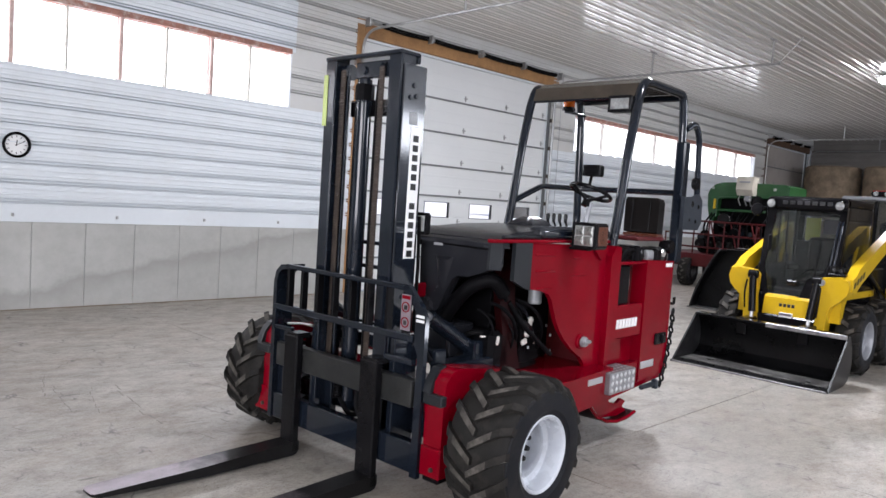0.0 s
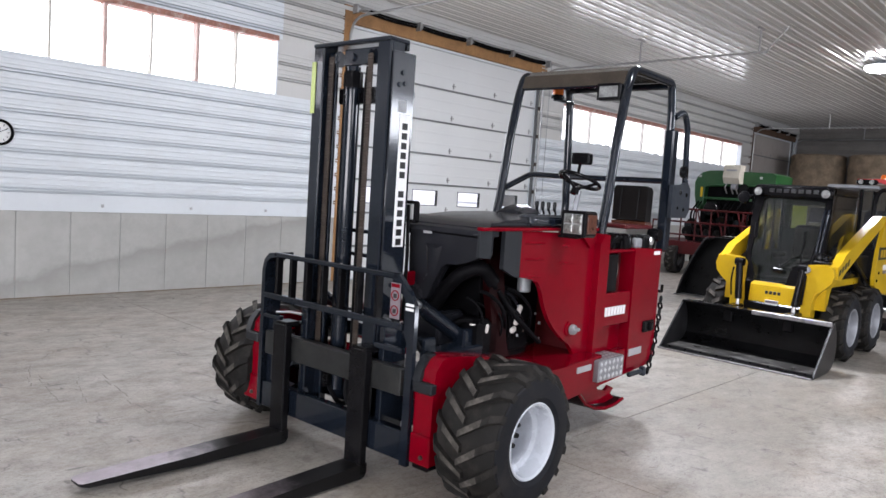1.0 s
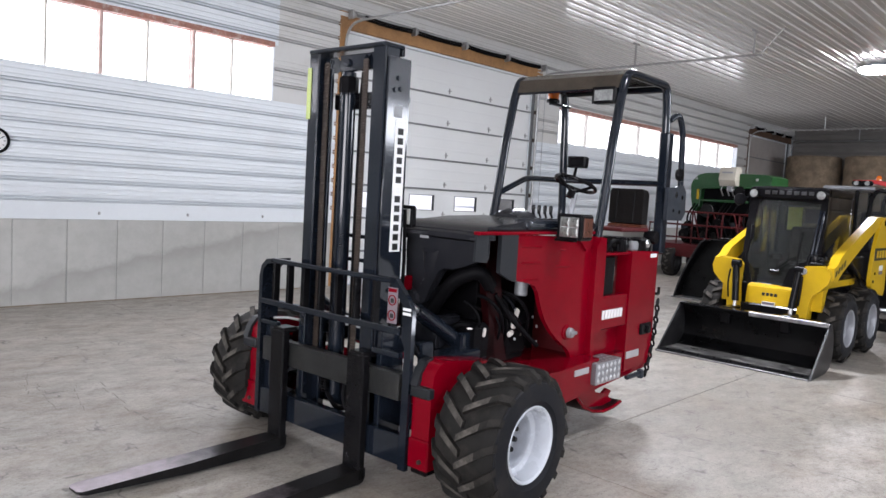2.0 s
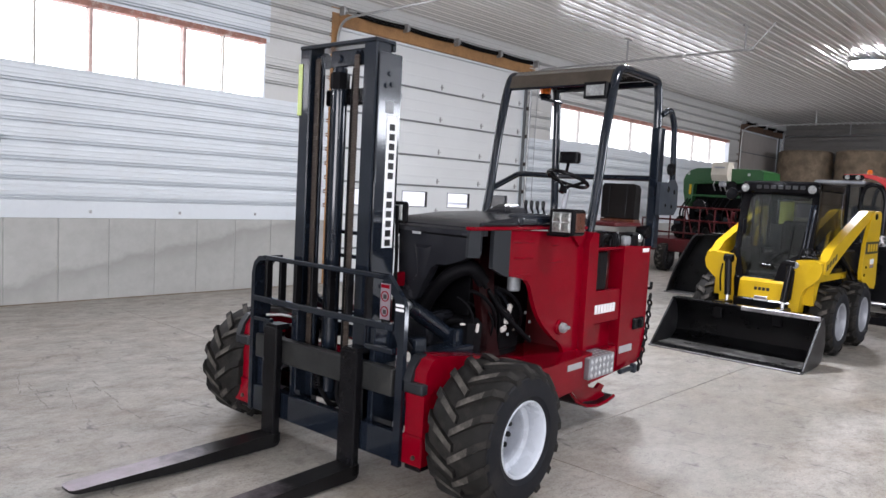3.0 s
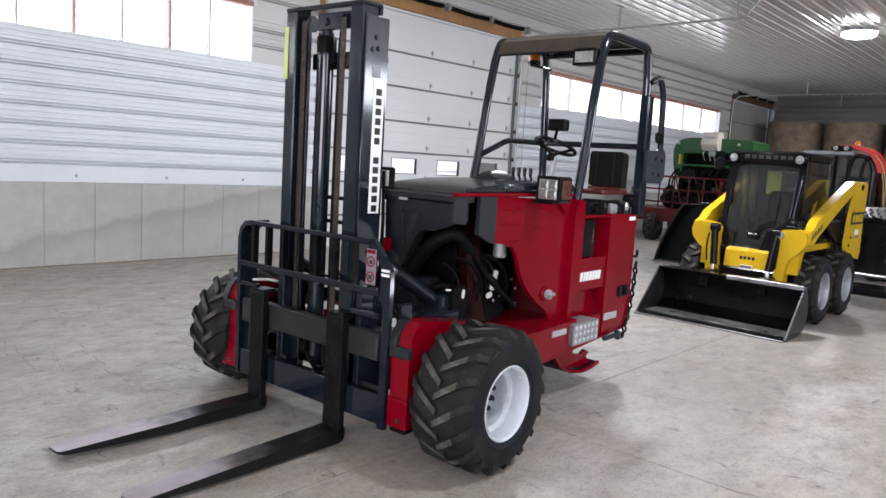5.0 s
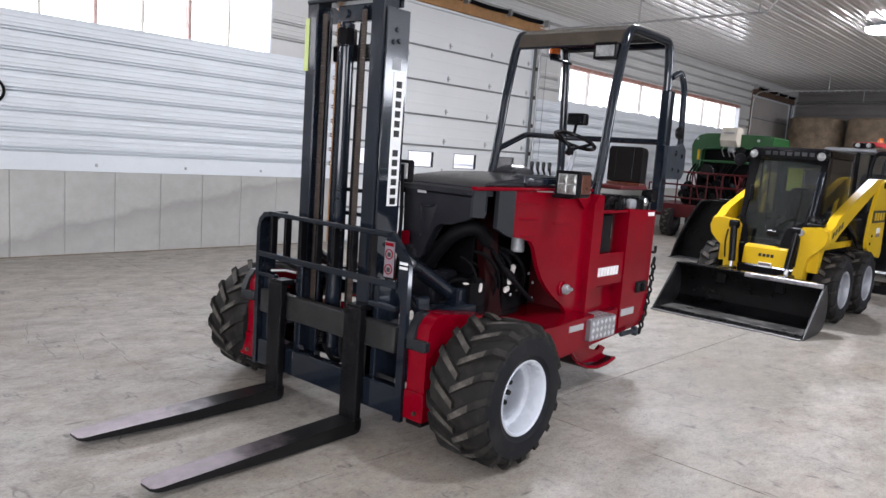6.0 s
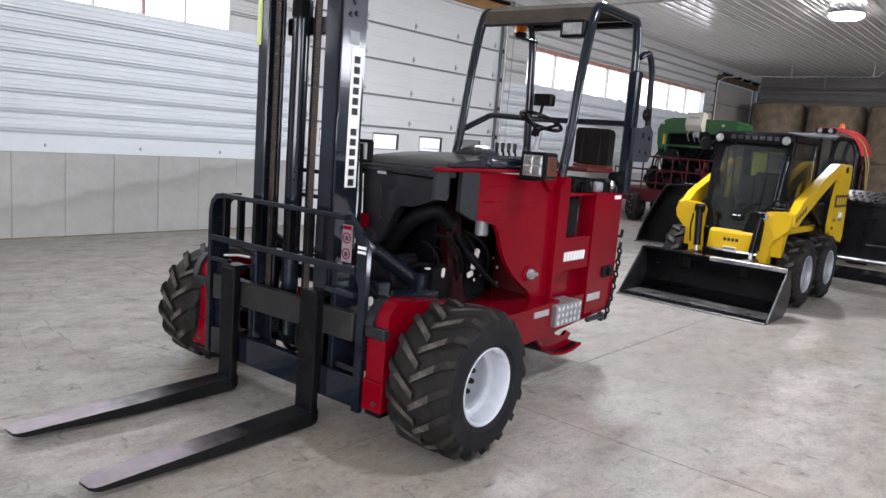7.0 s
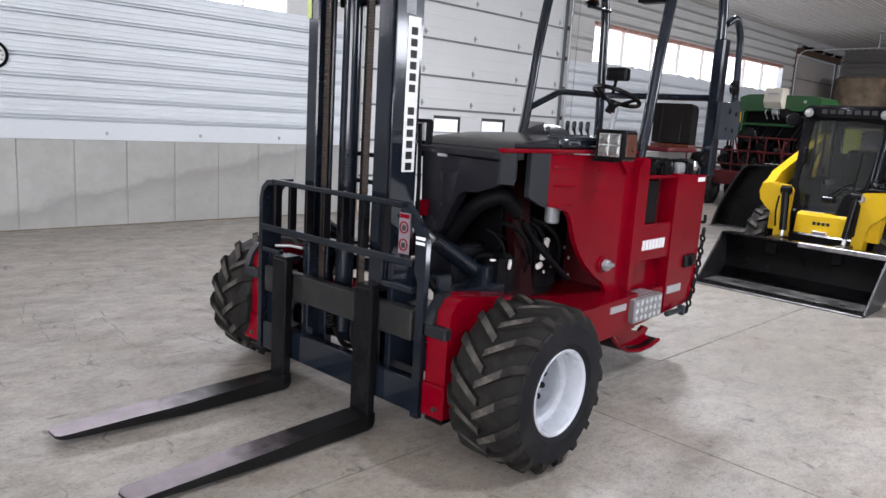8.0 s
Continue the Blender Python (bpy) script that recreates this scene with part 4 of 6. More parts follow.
# floor of the operator's place and the engine bay behind it
part("deck", boxes((1.3, 2.3, -0.82, 0.6, 0.59, 0.66), r=0.01), M_BLACK, lift)
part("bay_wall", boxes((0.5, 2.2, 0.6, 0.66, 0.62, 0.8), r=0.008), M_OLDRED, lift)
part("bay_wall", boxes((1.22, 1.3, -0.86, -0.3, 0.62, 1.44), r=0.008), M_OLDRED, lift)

# side panel with the swept cut-out
SIDE = [(0.40, 1.487), (1.33, 1.466), (1.33, 0.64), (1.13, 0.64), (1.1, 0.68), (1.06, 0.715), (1.0, 0.745), (0.93, 0.79), (0.85, 0.85), (0.78, 0.92), (0.73, 0.99), (0.69, 1.07), (0.66, 1.13), (0.62, 1.165), (0.55, 1.185), (0.42, 1.205)]
part("side_panel", rounded(shape(prism, SIDE, "y", -0.915, -0.885), 0.01, 3), M_RED, lift, "glossy red side panel with a swept cut-out")
part("panel_lip", boxes((0.012, 1.33, -0.93, -0.88, 1.487, 1.508), r=0.005), M_RED, lift)
for x0, x1, zz in ((0.445, 0.68, 1.416), (0.455, 0.68, 1.315), (0.475, 0.66, 1.21), (0.88, 0.98, 1.392), (0.85, 1.06, 1.28)):
    part("pressed_slot", shape(hull, [(x0, -0.914, zz + 0.009), (x1, -0.914, zz + 0.001), (x0, -0.914, zz - 0.009), (x1, -0.914, zz - 0.015), (x0 + 0.012, -0.921, zz - 0.005), (x1 - 0.012, -0.921, zz - 0.011)]), M_RED, lift)
part("grey_panel", rounded(shape(prism, [(0.015, 1.487), (0.125, 1.487), (0.125, 1.325), (0.01, 1.335)], "y", -0.908, -0.89), 0.006), M_GREY, lift)
part("grey_panel", rounded(shape(prism, [(0.24, 1.487), (0.41, 1.487), (0.41, 1.2), (0.35, 1.215), (0.24, 1.262)], "y", -0.919, -0.89), 0.006), M_GREY, lift)
# inner post: the bay's shade is in its near-black red
part("inner_post", rounded(shape(prism, [(0.36, 1.48), (0.46, 1.48), (0.5, 1.25), (0.53, 1.0), (0.58, 0.76), (0.62, 0.66), (0.4, 0.66), (0.41, 0.9), (0.36, 1.1), (0.34, 1.25)], "y", -0.74, -0.69), 0.01), M_SHADERED, lift, "inner post, its red darkened for shade")

# filler cap
cap = part("filler_cap", shape(lathe, [(0.0, -0.97), (0.028, -0.97), (0.035, -0.96), (0.035, -0.938), (0.024, -0.934), (0.024, -0.91)], (1.045, 0, 0.825), "y", 20), M_CAP, lift)
part("cap_grip", boxes((1.005, 1.085, -0.985, -0.965, 0.815, 0.838), r=0.006), M_CAP, cap)
part("cap_neck", shape(lathe, [(0.045, -0.93), (0.052, -0.925), (0.052, -0.91)], (1.045, 0, 0.825), "y", 20), M_RED, cap)
# pillar, rear box, recesses
part("pillar", rounded(shape(prism, [(1.31, 0.6), (1.36, 0.6), (1.36, 0.79), (1.445, 0.79), (1.445, 1.36), (1.44, 1.46), (1.37, 1.47), (1.31, 1.4)], "y", -0.962, -0.86), 0.026, 4), M_RED, lift)
part("rear_box", rounded(shape(prism, [(1.9, 0.43), (2.36, 0.45), (2.36, 1.345), (1.9, 1.36)], "y", -0.94, -0.75), 0.015, 3), M_RED, lift)
part("rear_panel", boxes((1.44, 1.9, -0.93, -0.86, 0.79, 1.035), r=0.008), M_RED, lift)
part("rear_panel", boxes((1.33, 1.9, -0.93, -0.86, 0.42, 0.585), r=0.006), M_RED, lift)
part("notch_back", boxes((1.3, 1.92, -0.855, -0.83, 0.58, 0.86), r=0.004), M_RED, lift)
part("bay_back", boxes((1.722, 1.92, -0.82, -0.79, 1.0, 1.35), r=0.004), M_OLDRED, lift)
part("battery", boxes((1.46, 1.72, -0.9, -0.72, 1.03, 1.325), r=0.012), M_BLACK, lift)
part("recess_rail", boxes((1.43, 1.91, -0.93, -0.86, 1.328, 1.352), r=0.006), M_RED, lift)
part("bay_bracket", boxes((1.765, 1.81, -0.85, -0.815, 1.09, 1.27), r=0.004), M_BLACK, lift)
part("bay_bracket", boxes((1.78, 1.795, -0.858, -0.848, 1.13, 1.24), r=0.002), M_MULLION, lift)

# diamond-plate step
step = part("step", boxes((1.172, 1.528, -1.1, -0.94, 0.472, 0.622), r=0.006), M_PLATE, lift, "bright diamond-plate step")
for i in range(6):
    for j in range(3):
        cx, cz = 1.205 + 0.058 * i, 0.5 + 0.047 * j
        lean = 0.006 * (1 if (i + j) % 2 else -1)
        part("raised_lug", shape(hull, [(cx - lean, -1.1, cz - 0.021), (cx + lean, -1.1, cz + 0.021), (cx - 0.019, -1.1, cz), (cx + 0.019, -1.1, cz), (cx - lean * 0.6, -1.105, cz - 0.012), (cx + lean * 0.6, -1.105, cz + 0.012)]), M_LUGPLATE, step)
for i in range(7):
    for j in range(3):
        cx, cy = 1.2 + 0.05 * i, -1.075 + 0.045 * j
        part("raised_lug", shape(hull, [(cx - 0.016, cy, 0.622), (cx + 0.016, cy, 0.622), (cx, cy - 0.012, 0.622), (cx, cy + 0.012, 0.622), (cx, cy, 0.626)]), M_LUGPLATE, step)
for k, (x0, z0, x1) in enumerate(((0.943, 0.561, 1.128), (1.92, 0.525, 2.13))):
    part("reflector", boxes((x0, x1, -1.066 if k == 0 else -0.946, -1.058 if k == 0 else -0.938, z0, z0 + (0.041 if k == 0 else 0.055)), r=0.002), M_REFLECT, lift, "silver reflective tape")
part("small_label", boxes((2.22, 2.33, -0.944, -0.939, 1.3, 1.33), r=0.001), M_WHITE, lift)
# maker's mark as plain slanted bars
for k in range(7):
    a = 1.5 + 0.046 * k
    bm = shape(prism, [(a, 0.868), (a + 0.034, 0.866), (a + 0.04, 0.932), (a + 0.006, 0.934)], "y", -0.935, -0.929)
    part("mark_bar", bm, M_WHITE, lift)

# tow pin, hook, chain
part("tow_pin", boxes((1.9, 2.14, -0.985, -0.945, 0.37, 0.405), (2.11, 2.145, -1.0, -0.945, 0.35, 0.425), r=0.012), M_LATCH, lift)
part("latch", boxes((2.12, 2.3, -0.96, -0.93, 0.69, 0.78), (2.2, 2.26, -0.98, -0.93, 0.7, 0.77), r=0.01), M_BLACK, lift)
chain = part("chain", shape(tube, bend([(2.4, -0.93, 1.0), (2.45, -0.93, 0.99), (2.45, -0.93, 1.05)], 0.03), 0.012, 8), M_BLACK, lift, "dark hook and hanging chain")
for k in range(13):
    z = 0.93 - 0.047 * k
    cx = 2.4 - 0.13 * (k / 12) ** 2
    bm = bmesh.new()
    ring = [(0.015 * math.cos(t), 0, 0.029 * math.sin(t)) for t in [2 * math.pi * i / 8 for i in range(8)]]
    tube(bm, ring, 0.0085, 6, closed=True, m=pose(cx, -0.95, z, 0, 12, 90 * (k % 2)))
    part("link", bm, M_BLACK, chain)
SCOOP = [(1.36, 0.42), (1.4, 0.31), (1.5, 0.225), (1.64, 0.165), (1.8, 0.135), (1.96, 0.138), (2.08, 0.162)]
# plate and back are coloured as shaded red, the lip keeps the body paint
foot = part("rear_foot", shape(prism, SCOOP + [(x + 0.004, z + 0.016) for x, z in SCOOP[::-1]], "y", -0.9, -0.6), M_SHADERED, lift, "bent step plate hanging below the frame, its red darkened for shade")
part("foot_lip", shape(tube, [(x, -0.9, z + 0.01) for x, z in SCOOP], 0.014, 8), M_RED, foot, "bright red rolled lip")
part("foot_side", rounded(shape(prism, [(1.38, 0.42), (1.42, 0.32), (1.52, 0.24), (1.66, 0.185), (1.9, 0.155), (2.05, 0.17), (1.99, 0.215), (2.03, 0.25), (1.96, 0.28), (1.9, 0.25), (1.78, 0.28), (1.72, 0.36), (1.62, 0.34), (1.56, 0.42)], "y", -0.84, -0.815), 0.005), M_RED, foot, "red side plate with a ragged notch")
foot.matrix_basis = pose(-0.11, 0, 0.005)
part("foot_back", boxes((1.42, 1.94, -0.62, -0.6, 0.19, 0.43), r=0.004), M_SHADERED, foot)
wheel_parts(lift, (1.95, -0.07, 0.36), 0.36, 0.3, 0.2, -1, 14, 0.02, 0.034, 0.3, M_RIM, 0.05, 6)

# black moulded cover over engine and hydraulics
COVER_FRONT = [(-0.885, 1.5), (-0.3, 1.5), (-0.285, 1.4), (-0.3, 1.1), (-0.325, 0.99), (-0.4, 1.0), (-0.46, 1.04), (-0.5, 1.13), (-0.56, 1.235), (-0.6, 1.262), (-0.68, 1.265), (-0.76, 1.29), (-0.885, 1.34)]
part("engine_cover", rounded(shape(prism, COVER_FRONT, "x", 0.1, 0.17), 0.015, 3), M_COVER, lift, "dull black moulded engine cover")
TOP = [(0.075, 1.452), (0.08, 1.48), (0.13, 1.52), (0.22, 1.54), (0.5, 1.565), (0.9, 1.575), (1.28, 1.565), (1.34, 1.53), (1.34, 1.49), (0.2, 1.49), (0.2, 1.452)]
part("cover_lid", rounded(shape(prism, TOP, "y", -0.9, -0.27), 0.02, 3), M_COVER, lift)
part("cover_side", boxes((0.15, 1.3, -0.31, -0.285, 0.85, 1.485), r=0.008), M_COVER, lift)
part("lid_edge", boxes((0.12, 0.5, -0.915, -0.89, 1.508, 1.532), r=0.008), M_COVER, lift)
part("tray_edge", rounded(boxes((0.5, 1.34, -0.925, -0.8, 1.505, 1.588), r=0.02), 0.012, 3), M_GLOSS, lift, "glossy black rolled tray edge")
bm = bmesh.new()
hull(bm, [(x, y, z) for x, y, z in ((0.88, -0.56, 1.56), (1.2, -0.56, 1.56), (0.88, -0.33, 1.56), (1.2, -0.33, 1.56), (0.91, -0.53, 1.6), (1.16, -0.53, 1.605), (0.91, -0.36, 1.6), (1.16, -0.36, 1.605), (0.97, -0.49, 1.632), (1.1, -0.49, 1.634), (0.97, -0.4, 1.632), (1.1, -0.4, 1.634))])
part("cover_hump", rounded(bm, 0.02, 3), M_COVER, lift)
part("cover_badge", boxes((0.094, 0.1, -0.47, -0.4, 1.432, 1.448), r=0.001), M_REFLECT, lift)
part("cover_seam", shape(tube, [(0.1, -0.44, 1.448), (0.1, -0.62, 1.443), (0.1, -0.84, 1.44)], 0.006, 6), M_HOSE_AND_SHADE, lift)
bm = bmesh.new()
hull(bm, [(0.1, -0.56, 1.37), (0.1, -0.42, 1.37), (0.1, -0.46, 1.17), (0.1, -0.5, 1.17), (0.085, -0.53, 1.35), (0.085, -0.45, 1.35), (0.085, -0.48, 1.22)])
part("cover_moulding", bm, M_COVER, lift)
# near-black sheets standing in for the shade deep in the engine bay
part("bay_shade", boxes((0.42, 0.46, -0.62, -0.315, 0.52, 1.48), r=0.004), M_HOSE_AND_SHADE, lift)
part("bay_shade", boxes((0.46, 1.2, -0.55, -0.51, 0.52, 1.48), r=0.004), M_HOSE_AND_SHADE, lift)
bm = bmesh.new()
for i, (x0, x1, y0, y1, z0, z1) in enumerate(((0.25, 0.52, -0.5, -0.1, 0.66, 0.95), (0.3, 0.5, -0.74, -0.5, 0.68, 0.92), (0.62, 0.95, -0.66, -0.4, 0.56, 0.8), (0.64, 0.8, -0.7, -0.5, 0.78, 0.95))):
    soft_box(bm, x0, x1, y0, y1, z0, z1, r=0.03)
part("engine_block", bm, M_HOSE_AND_SHADE, lift)
random.seed(4)
HOSES = [[(0.2, -0.3, 0.86), (0.17, -0.42, 1.02), (0.17, -0.54, 1.15), (0.2, -0.66, 1.21), (0.3, -0.76, 1.22), (0.4, -0.76, 1.12)], [(0.24, -0.4, 0.72), (0.24, -0.52, 0.84), (0.28, -0.62, 0.92), (0.4, -0.7, 0.86)],
         [(0.45, -0.74, 1.1), (0.55, -0.78, 0.96), (0.68, -0.8, 0.86), (0.84, -0.82, 0.74)], [(0.2, -0.3, 0.7), (0.16, -0.42, 0.74), (0.2, -0.55, 0.76), (0.4, -0.72, 0.73)]]
for pts in HOSES:
    part("hose", shape(tube, bend(pts, 0.1), random.choice((0.016, 0.02, 0.026)), 10), M_HOSE_AND_SHADE, lift)
part("air_duct", shape(tube, bend([(0.2, -0.36, 0.84), (0.19, -0.48, 1.04), (0.2, -0.62, 1.2), (0.26, -0.76, 1.26), (0.34, -0.78, 1.16)], 0.14, 8), 0.045, 14), M_HOSE_AND_SHADE, lift, "thick black air duct")
for cx, cz, w, h, lean in ((0.685, 0.955, 0.022, 0.038, 24), (0.66, 0.885, 0.024, 0.026, 8), (0.63, 0.832, 0.03, 0.02, -15), (0.35, 0.868, 0.01, 0.03, 10), (0.2, 0.908, 0.02, 0.006, 5)):
    clip = bmesh.new()
    soft_box(clip, -w, w, -0.012, 0.012, -h, h, r=0.01, m=pose(cx, -0.75, cz, 0, lean, 0))
    part("white_bracket", rounded(clip, 0.003), M_PALE, lift, "white painted bracket among the hoses")
random.seed(77)
for k in range(16):
    x, y, z = random.uniform(0.22, 0.62), random.uniform(-0.72, -0.58), random.uniform(0.98, 1.12)
    drop, run, bow = random.uniform(0.2, 0.34), random.uniform(0.08, 0.3), random.uniform(0.03, 0.1)
    pts = [(x + run * u, y - bow * math.sin(math.pi * u), z - drop * u ** 1.5) for u in [q / 9 for q in range(10)]]
    part("thin_hose", shape(tube, pts, random.uniform(0.007, 0.016), 8), random.choice((M_HOSE_AND_SHADE, M_HOSE_AND_SHADE, M_BLACK, M_COVER)), lift)
for k in range(12):
    c = (random.uniform(0.5, 0.95), random.uniform(-0.8, -0.68), random.uniform(0.72, 1.0))
    r = random.uniform(0.005, 0.011)
    part("small_fitting", shape(lathe, [(0.0, -r), (r, -r), (r, r), (r * 0.6, r * 1.4), (0.0, r * 1.4)], c, random.choice("xyz"), 8), random.choice((M_BRIGHT, M_CHAIN, M_CHAIN, M_CAP)), lift)
# bay floor: shade painted in as near-black red
part("bay_floor", shape(prism, [(0.12, 0.72), (0.5, 0.66), (1.1, 0.66), (1.1, 0.64), (0.12, 0.69)], "y", -0.57, -0.3), M_SHADERED, lift, "bay floor, its red darkened for shade")
part("valve_body", rounded(boxes((0.62, 0.86, -0.72, -0.56, 0.68, 0.9), (0.68, 0.8, -0.76, -0.6, 0.88, 0.98), r=0.012), 0.006), M_HOSE_AND_SHADE, lift)
part("hydraulic_tank", rounded(boxes((0.12, 0.36, -0.56, -0.34, 0.74, 0.96), r=0.02), 0.01), M_COVER, lift)
part("filter", shape(lathe, [(0.0, 1.08), (0.036, 1.08), (0.044, 1.09), (0.044, 1.16), (0.04, 1.18), (0.0, 1.18)], (0.69, -0.77, 0), "z", 18), M_CAP, lift, "pale filter canister")
part("red_strip", boxes((0.02, 0.1, -0.36, -0.315, 1.1, 1.19), r=0.01), M_RED, lift)


def lamp_box(parent, x, y0, y1, z0, z1, deep, lens, name="work_lamp", label="square work lamp in a black housing"):
    """A square lamp that looks forwards (-x)."""
    body = part(name, boxes((x, x + deep, y0, y1, z0, z1), r=0.014), M_BLACK, parent, label)
    part("lens", boxes((x - 0.006, x, y0 + 0.02, y1 - 0.02, z0 + 0.02, z1 - 0.02), r=0.004), lens, body)
    part("bezel", boxes((x - 0.01, x, y0 + 0.004, y0 + 0.02, z0, z1), (x - 0.01, x, y1 - 0.02, y1 - 0.004, z0, z1), (x - 0.01, x, y0 + 0.02, y1 - 0.02, z0, z0 + 0.02), (x - 0.01, x, y0 + 0.02, y1 - 0.02, z1 - 0.02, z1), r=0.003), M_BLACK, body)
    if name == "headlamp" and lens is M_LENS:
        ym, zm, hy, hz = (y0 + y1) / 2, (z0 + z1) / 2, (y1 - y0) / 4 - 0.015, (z1 - z0) / 4 - 0.015
        for sy in (-1, 1):
            for sz in (-1, 1):
                cy, cz = ym + sy * (hy + 0.003), zm + sz * (hz + 0.003)
                part("reflector", shape(hull, [(x - 0.006, cy + u * hy, cz + v * hz) for u, v in ((-1, -1), (-1, 1), (1, -1), (1, 1))] + [(x - 0.012, cy + u * hy * 0.6, cz + v * hz * 0.6) for u, v in ((-1, -1), (-1, 1), (1, -1), (1, 1))]), M_FACET, body)
    return body


head = lamp_box(lift, 0.77, -1.138, -0.962, 1.462, 1.628, 0.15, M_LENS, "headlamp", "square headlamp with an amber side lens")
part("side_lens", boxes((0.79, 0.9, -1.144, -1.134, 1.486, 1.606), r=0.003), M_BROWNLENS, head)
part("lamp_bracket", boxes((0.82, 0.88, -1.05, -0.91, 1.448, 1.466), r=0.004), M_BLACK, lift)
part("lamp_bracket", shape(prism, [(1.1, 1.46), (1.3, 1.46), (1.22, 1.37)], "y", -0.935, -0.915), M_RED, lift)
lamp_box(lift, 0.03, -0.395, -0.255, 1.49, 1.625, 0.04, M_WHITE, "headlamp")
part("lamp_stalk", shape(tube, [(0.11, -0.28, 1.42), (0.11, -0.28, 1.5)], 0.014, 8), M_BLACK, lift)

# operator's guard
for gy in (-0.9, 0.04):
    pts = [(1.4, gy, 1.44), (1.46, gy, 1.7), (1.535, gy, 2.15), (1.62, gy, 2.52), (1.68, gy, 2.655), (1.8, gy, 2.665), (2.36, gy, 2.665), (2.4, gy, 2.45), (2.45, gy, 1.6), (2.42, gy, 1.34)]
    part("guard_frame", shape(tube, bend(pts, 0.07), 0.034, 14), M_SLATE, lift, "dark slate bent tube guard")
ROOF = [(1.61, 2.545), (1.628, 2.545), (1.67, 2.63), (1.74, 2.668), (2.36, 2.668), (2.36, 2.69), (1.73, 2.69), (1.65, 2.645)]
part("guard_roof", shape(prism, ROOF, "y", -0.9, 0.04), M_ROOF, lift, "brown tinted roof sheet with a front visor")
part("roof_bar", shape(tube, [(1.635, -0.9, 2.55), (1.635, 0.04, 2.55)], 0.02, 10), M_SLATE, lift)
part("roof_bar", shape(tube, [(2.37, -0.9, 2.64), (2.37, 0.04, 2.64)], 0.028, 10), M_SLATE, lift)
part("side_rail", shape(tube, bend([(1.475, 0.04, 1.74), (1.86, 0.04, 1.88), (2.44, 0.04, 1.89), (2.44, -0.9, 1.89)], 0.06), 0.024, 10), M_SLATE, lift)
part("grab_bar", shape(tube, bend([(2.41, -0.93, 2.4), (2.5, -0.96, 2.46), (2.6, -0.96, 2.34), (2.66, -0.96, 1.7), (2.5, -0.93, 1.62)], 0.07), 0.025, 12), M_SLATE, lift)
part("rear_post", boxes((2.37, 2.47, -0.95, -0.87, 1.33, 2.3), r=0.012), M_SLATE, lift)
latch = part("latch_plate", rounded(shape(prism, [(2.36, 1.6), (2.66, 1.6), (2.72, 1.66), (2.71, 1.84), (2.64, 1.9), (2.55, 1.87), (2.36, 1.86)], "y", -0.985, -0.955), 0.012), M_LATCH, lift, "scuffed grey latch plate with round dimples")
for x, z, r in ((2.52, 1.81, 0.026), (2.64, 1.79, 0.02), (2.6, 1.67, 0.018), (2.48, 1.68, 0.014)):
    part("dimple", shape(lathe, [(0.0, -0.988), (r * 0.7, -0.989), (r, -0.985)], (x, 0, z), "y", 14), M_BLACK, latch)
part("guard_knob", shape(lathe, [(0.0, -1.0), (0.045, -0.995), (0.055, -0.975), (0.045, -0.955), (0.0, -0.95)], (2.57, 0, 1.975), "y", 18), M_BLACK, lift)
lamp_box(lift, 1.58, -0.87, -0.68, 2.43, 2.55, 0.09, M_LENS)
lamp_box(lift, 2.36, -0.21, -0.04, 2.0, 2.1, 0.08, M_BLACK)
part("lamp_stalk", shape(tube, [(2.44, -0.06, 1.88), (2.41, -0.1, 2.0)], 0.014, 8), M_BLACK, lift)
beacon = part("beacon", shape(lathe, [(0.0, 0.0), (0.055, 0.0), (0.055, 0.02), (0.045, 0.03), (0.0, 0.03)], (2.12, 0.0, 2.535), "z", 20), M_BLACK, lift, "amber flashing beacon, unlit")
part("beacon_lens", shape(lathe, [(0.0, 0.03), (0.048, 0.03), (0.05, 0.095), (0.044, 0.108), (0.0, 0.11)], (2.12, 0.0, 2.535), "z", 20), M_AMBER, beacon, "amber plastic lens")
part("beacon_arm", boxes((2.1, 2.4, -0.01, 0.03, 2.515, 2.536), r=0.004), M_SLATE, lift)

# steering, seat, levers
part("hose", shape(tube, [(-0.02, -0.38, 0.9), (-0.015, -0.38, 1.3), (-0.02, -0.37, 1.6)], 0.011, 8), M_HOSE_AND_SHADE, lift)
wheel_m = pose(1.4, -0.7, 1.835, 8, 20, 0)
ring = [(0.15 * math.cos(2 * math.pi * k / 28), 0.15 * math.sin(2 * math.pi * k / 28), 0) for k in range(28)]
sw = part("steering_wheel", shape(tube, ring, 0.014, 8, closed=True, m=wheel_m), M_BLACK, lift, "black steering wheel")
bm = bmesh.new()
for k in range(3):
    t = 2.1 * k + 0.5
    tube(bm, [(0, 0, -0.07), (0.15 * math.cos(t), 0.15 * math.sin(t), 0)], 0.011, 6, m=wheel_m)
lathe(bm, [(0.0, -0.11), (0.035, -0.11), (0.03, -0.06), (0.0, -0.055)], (0, 0, 0), "z", 14, m=wheel_m)
part("spokes", bm, M_BLACK, sw)
part("steering_column", shape(tube, [(1.385, -0.71, 1.76), (1.33, -0.7, 1.5)], 0.02, 12), M_GREYRIM, lift)
for k in range(4):
    y = -0.6 + 0.05 * k
    lv = part("lever", shape(tube, [(1.3, y, 1.54), (1.255, y, 1.61)], 0.009, 6), M_BLACK, lift)
    part("knob", shape(lathe, [(0.0, -0.03), (0.011, -0.025), (0.015, 0.02), (0.012, 0.034), (0.0, 0.038)], (1.252, y, 1.63), "z", 10), M_BLACK, lv)
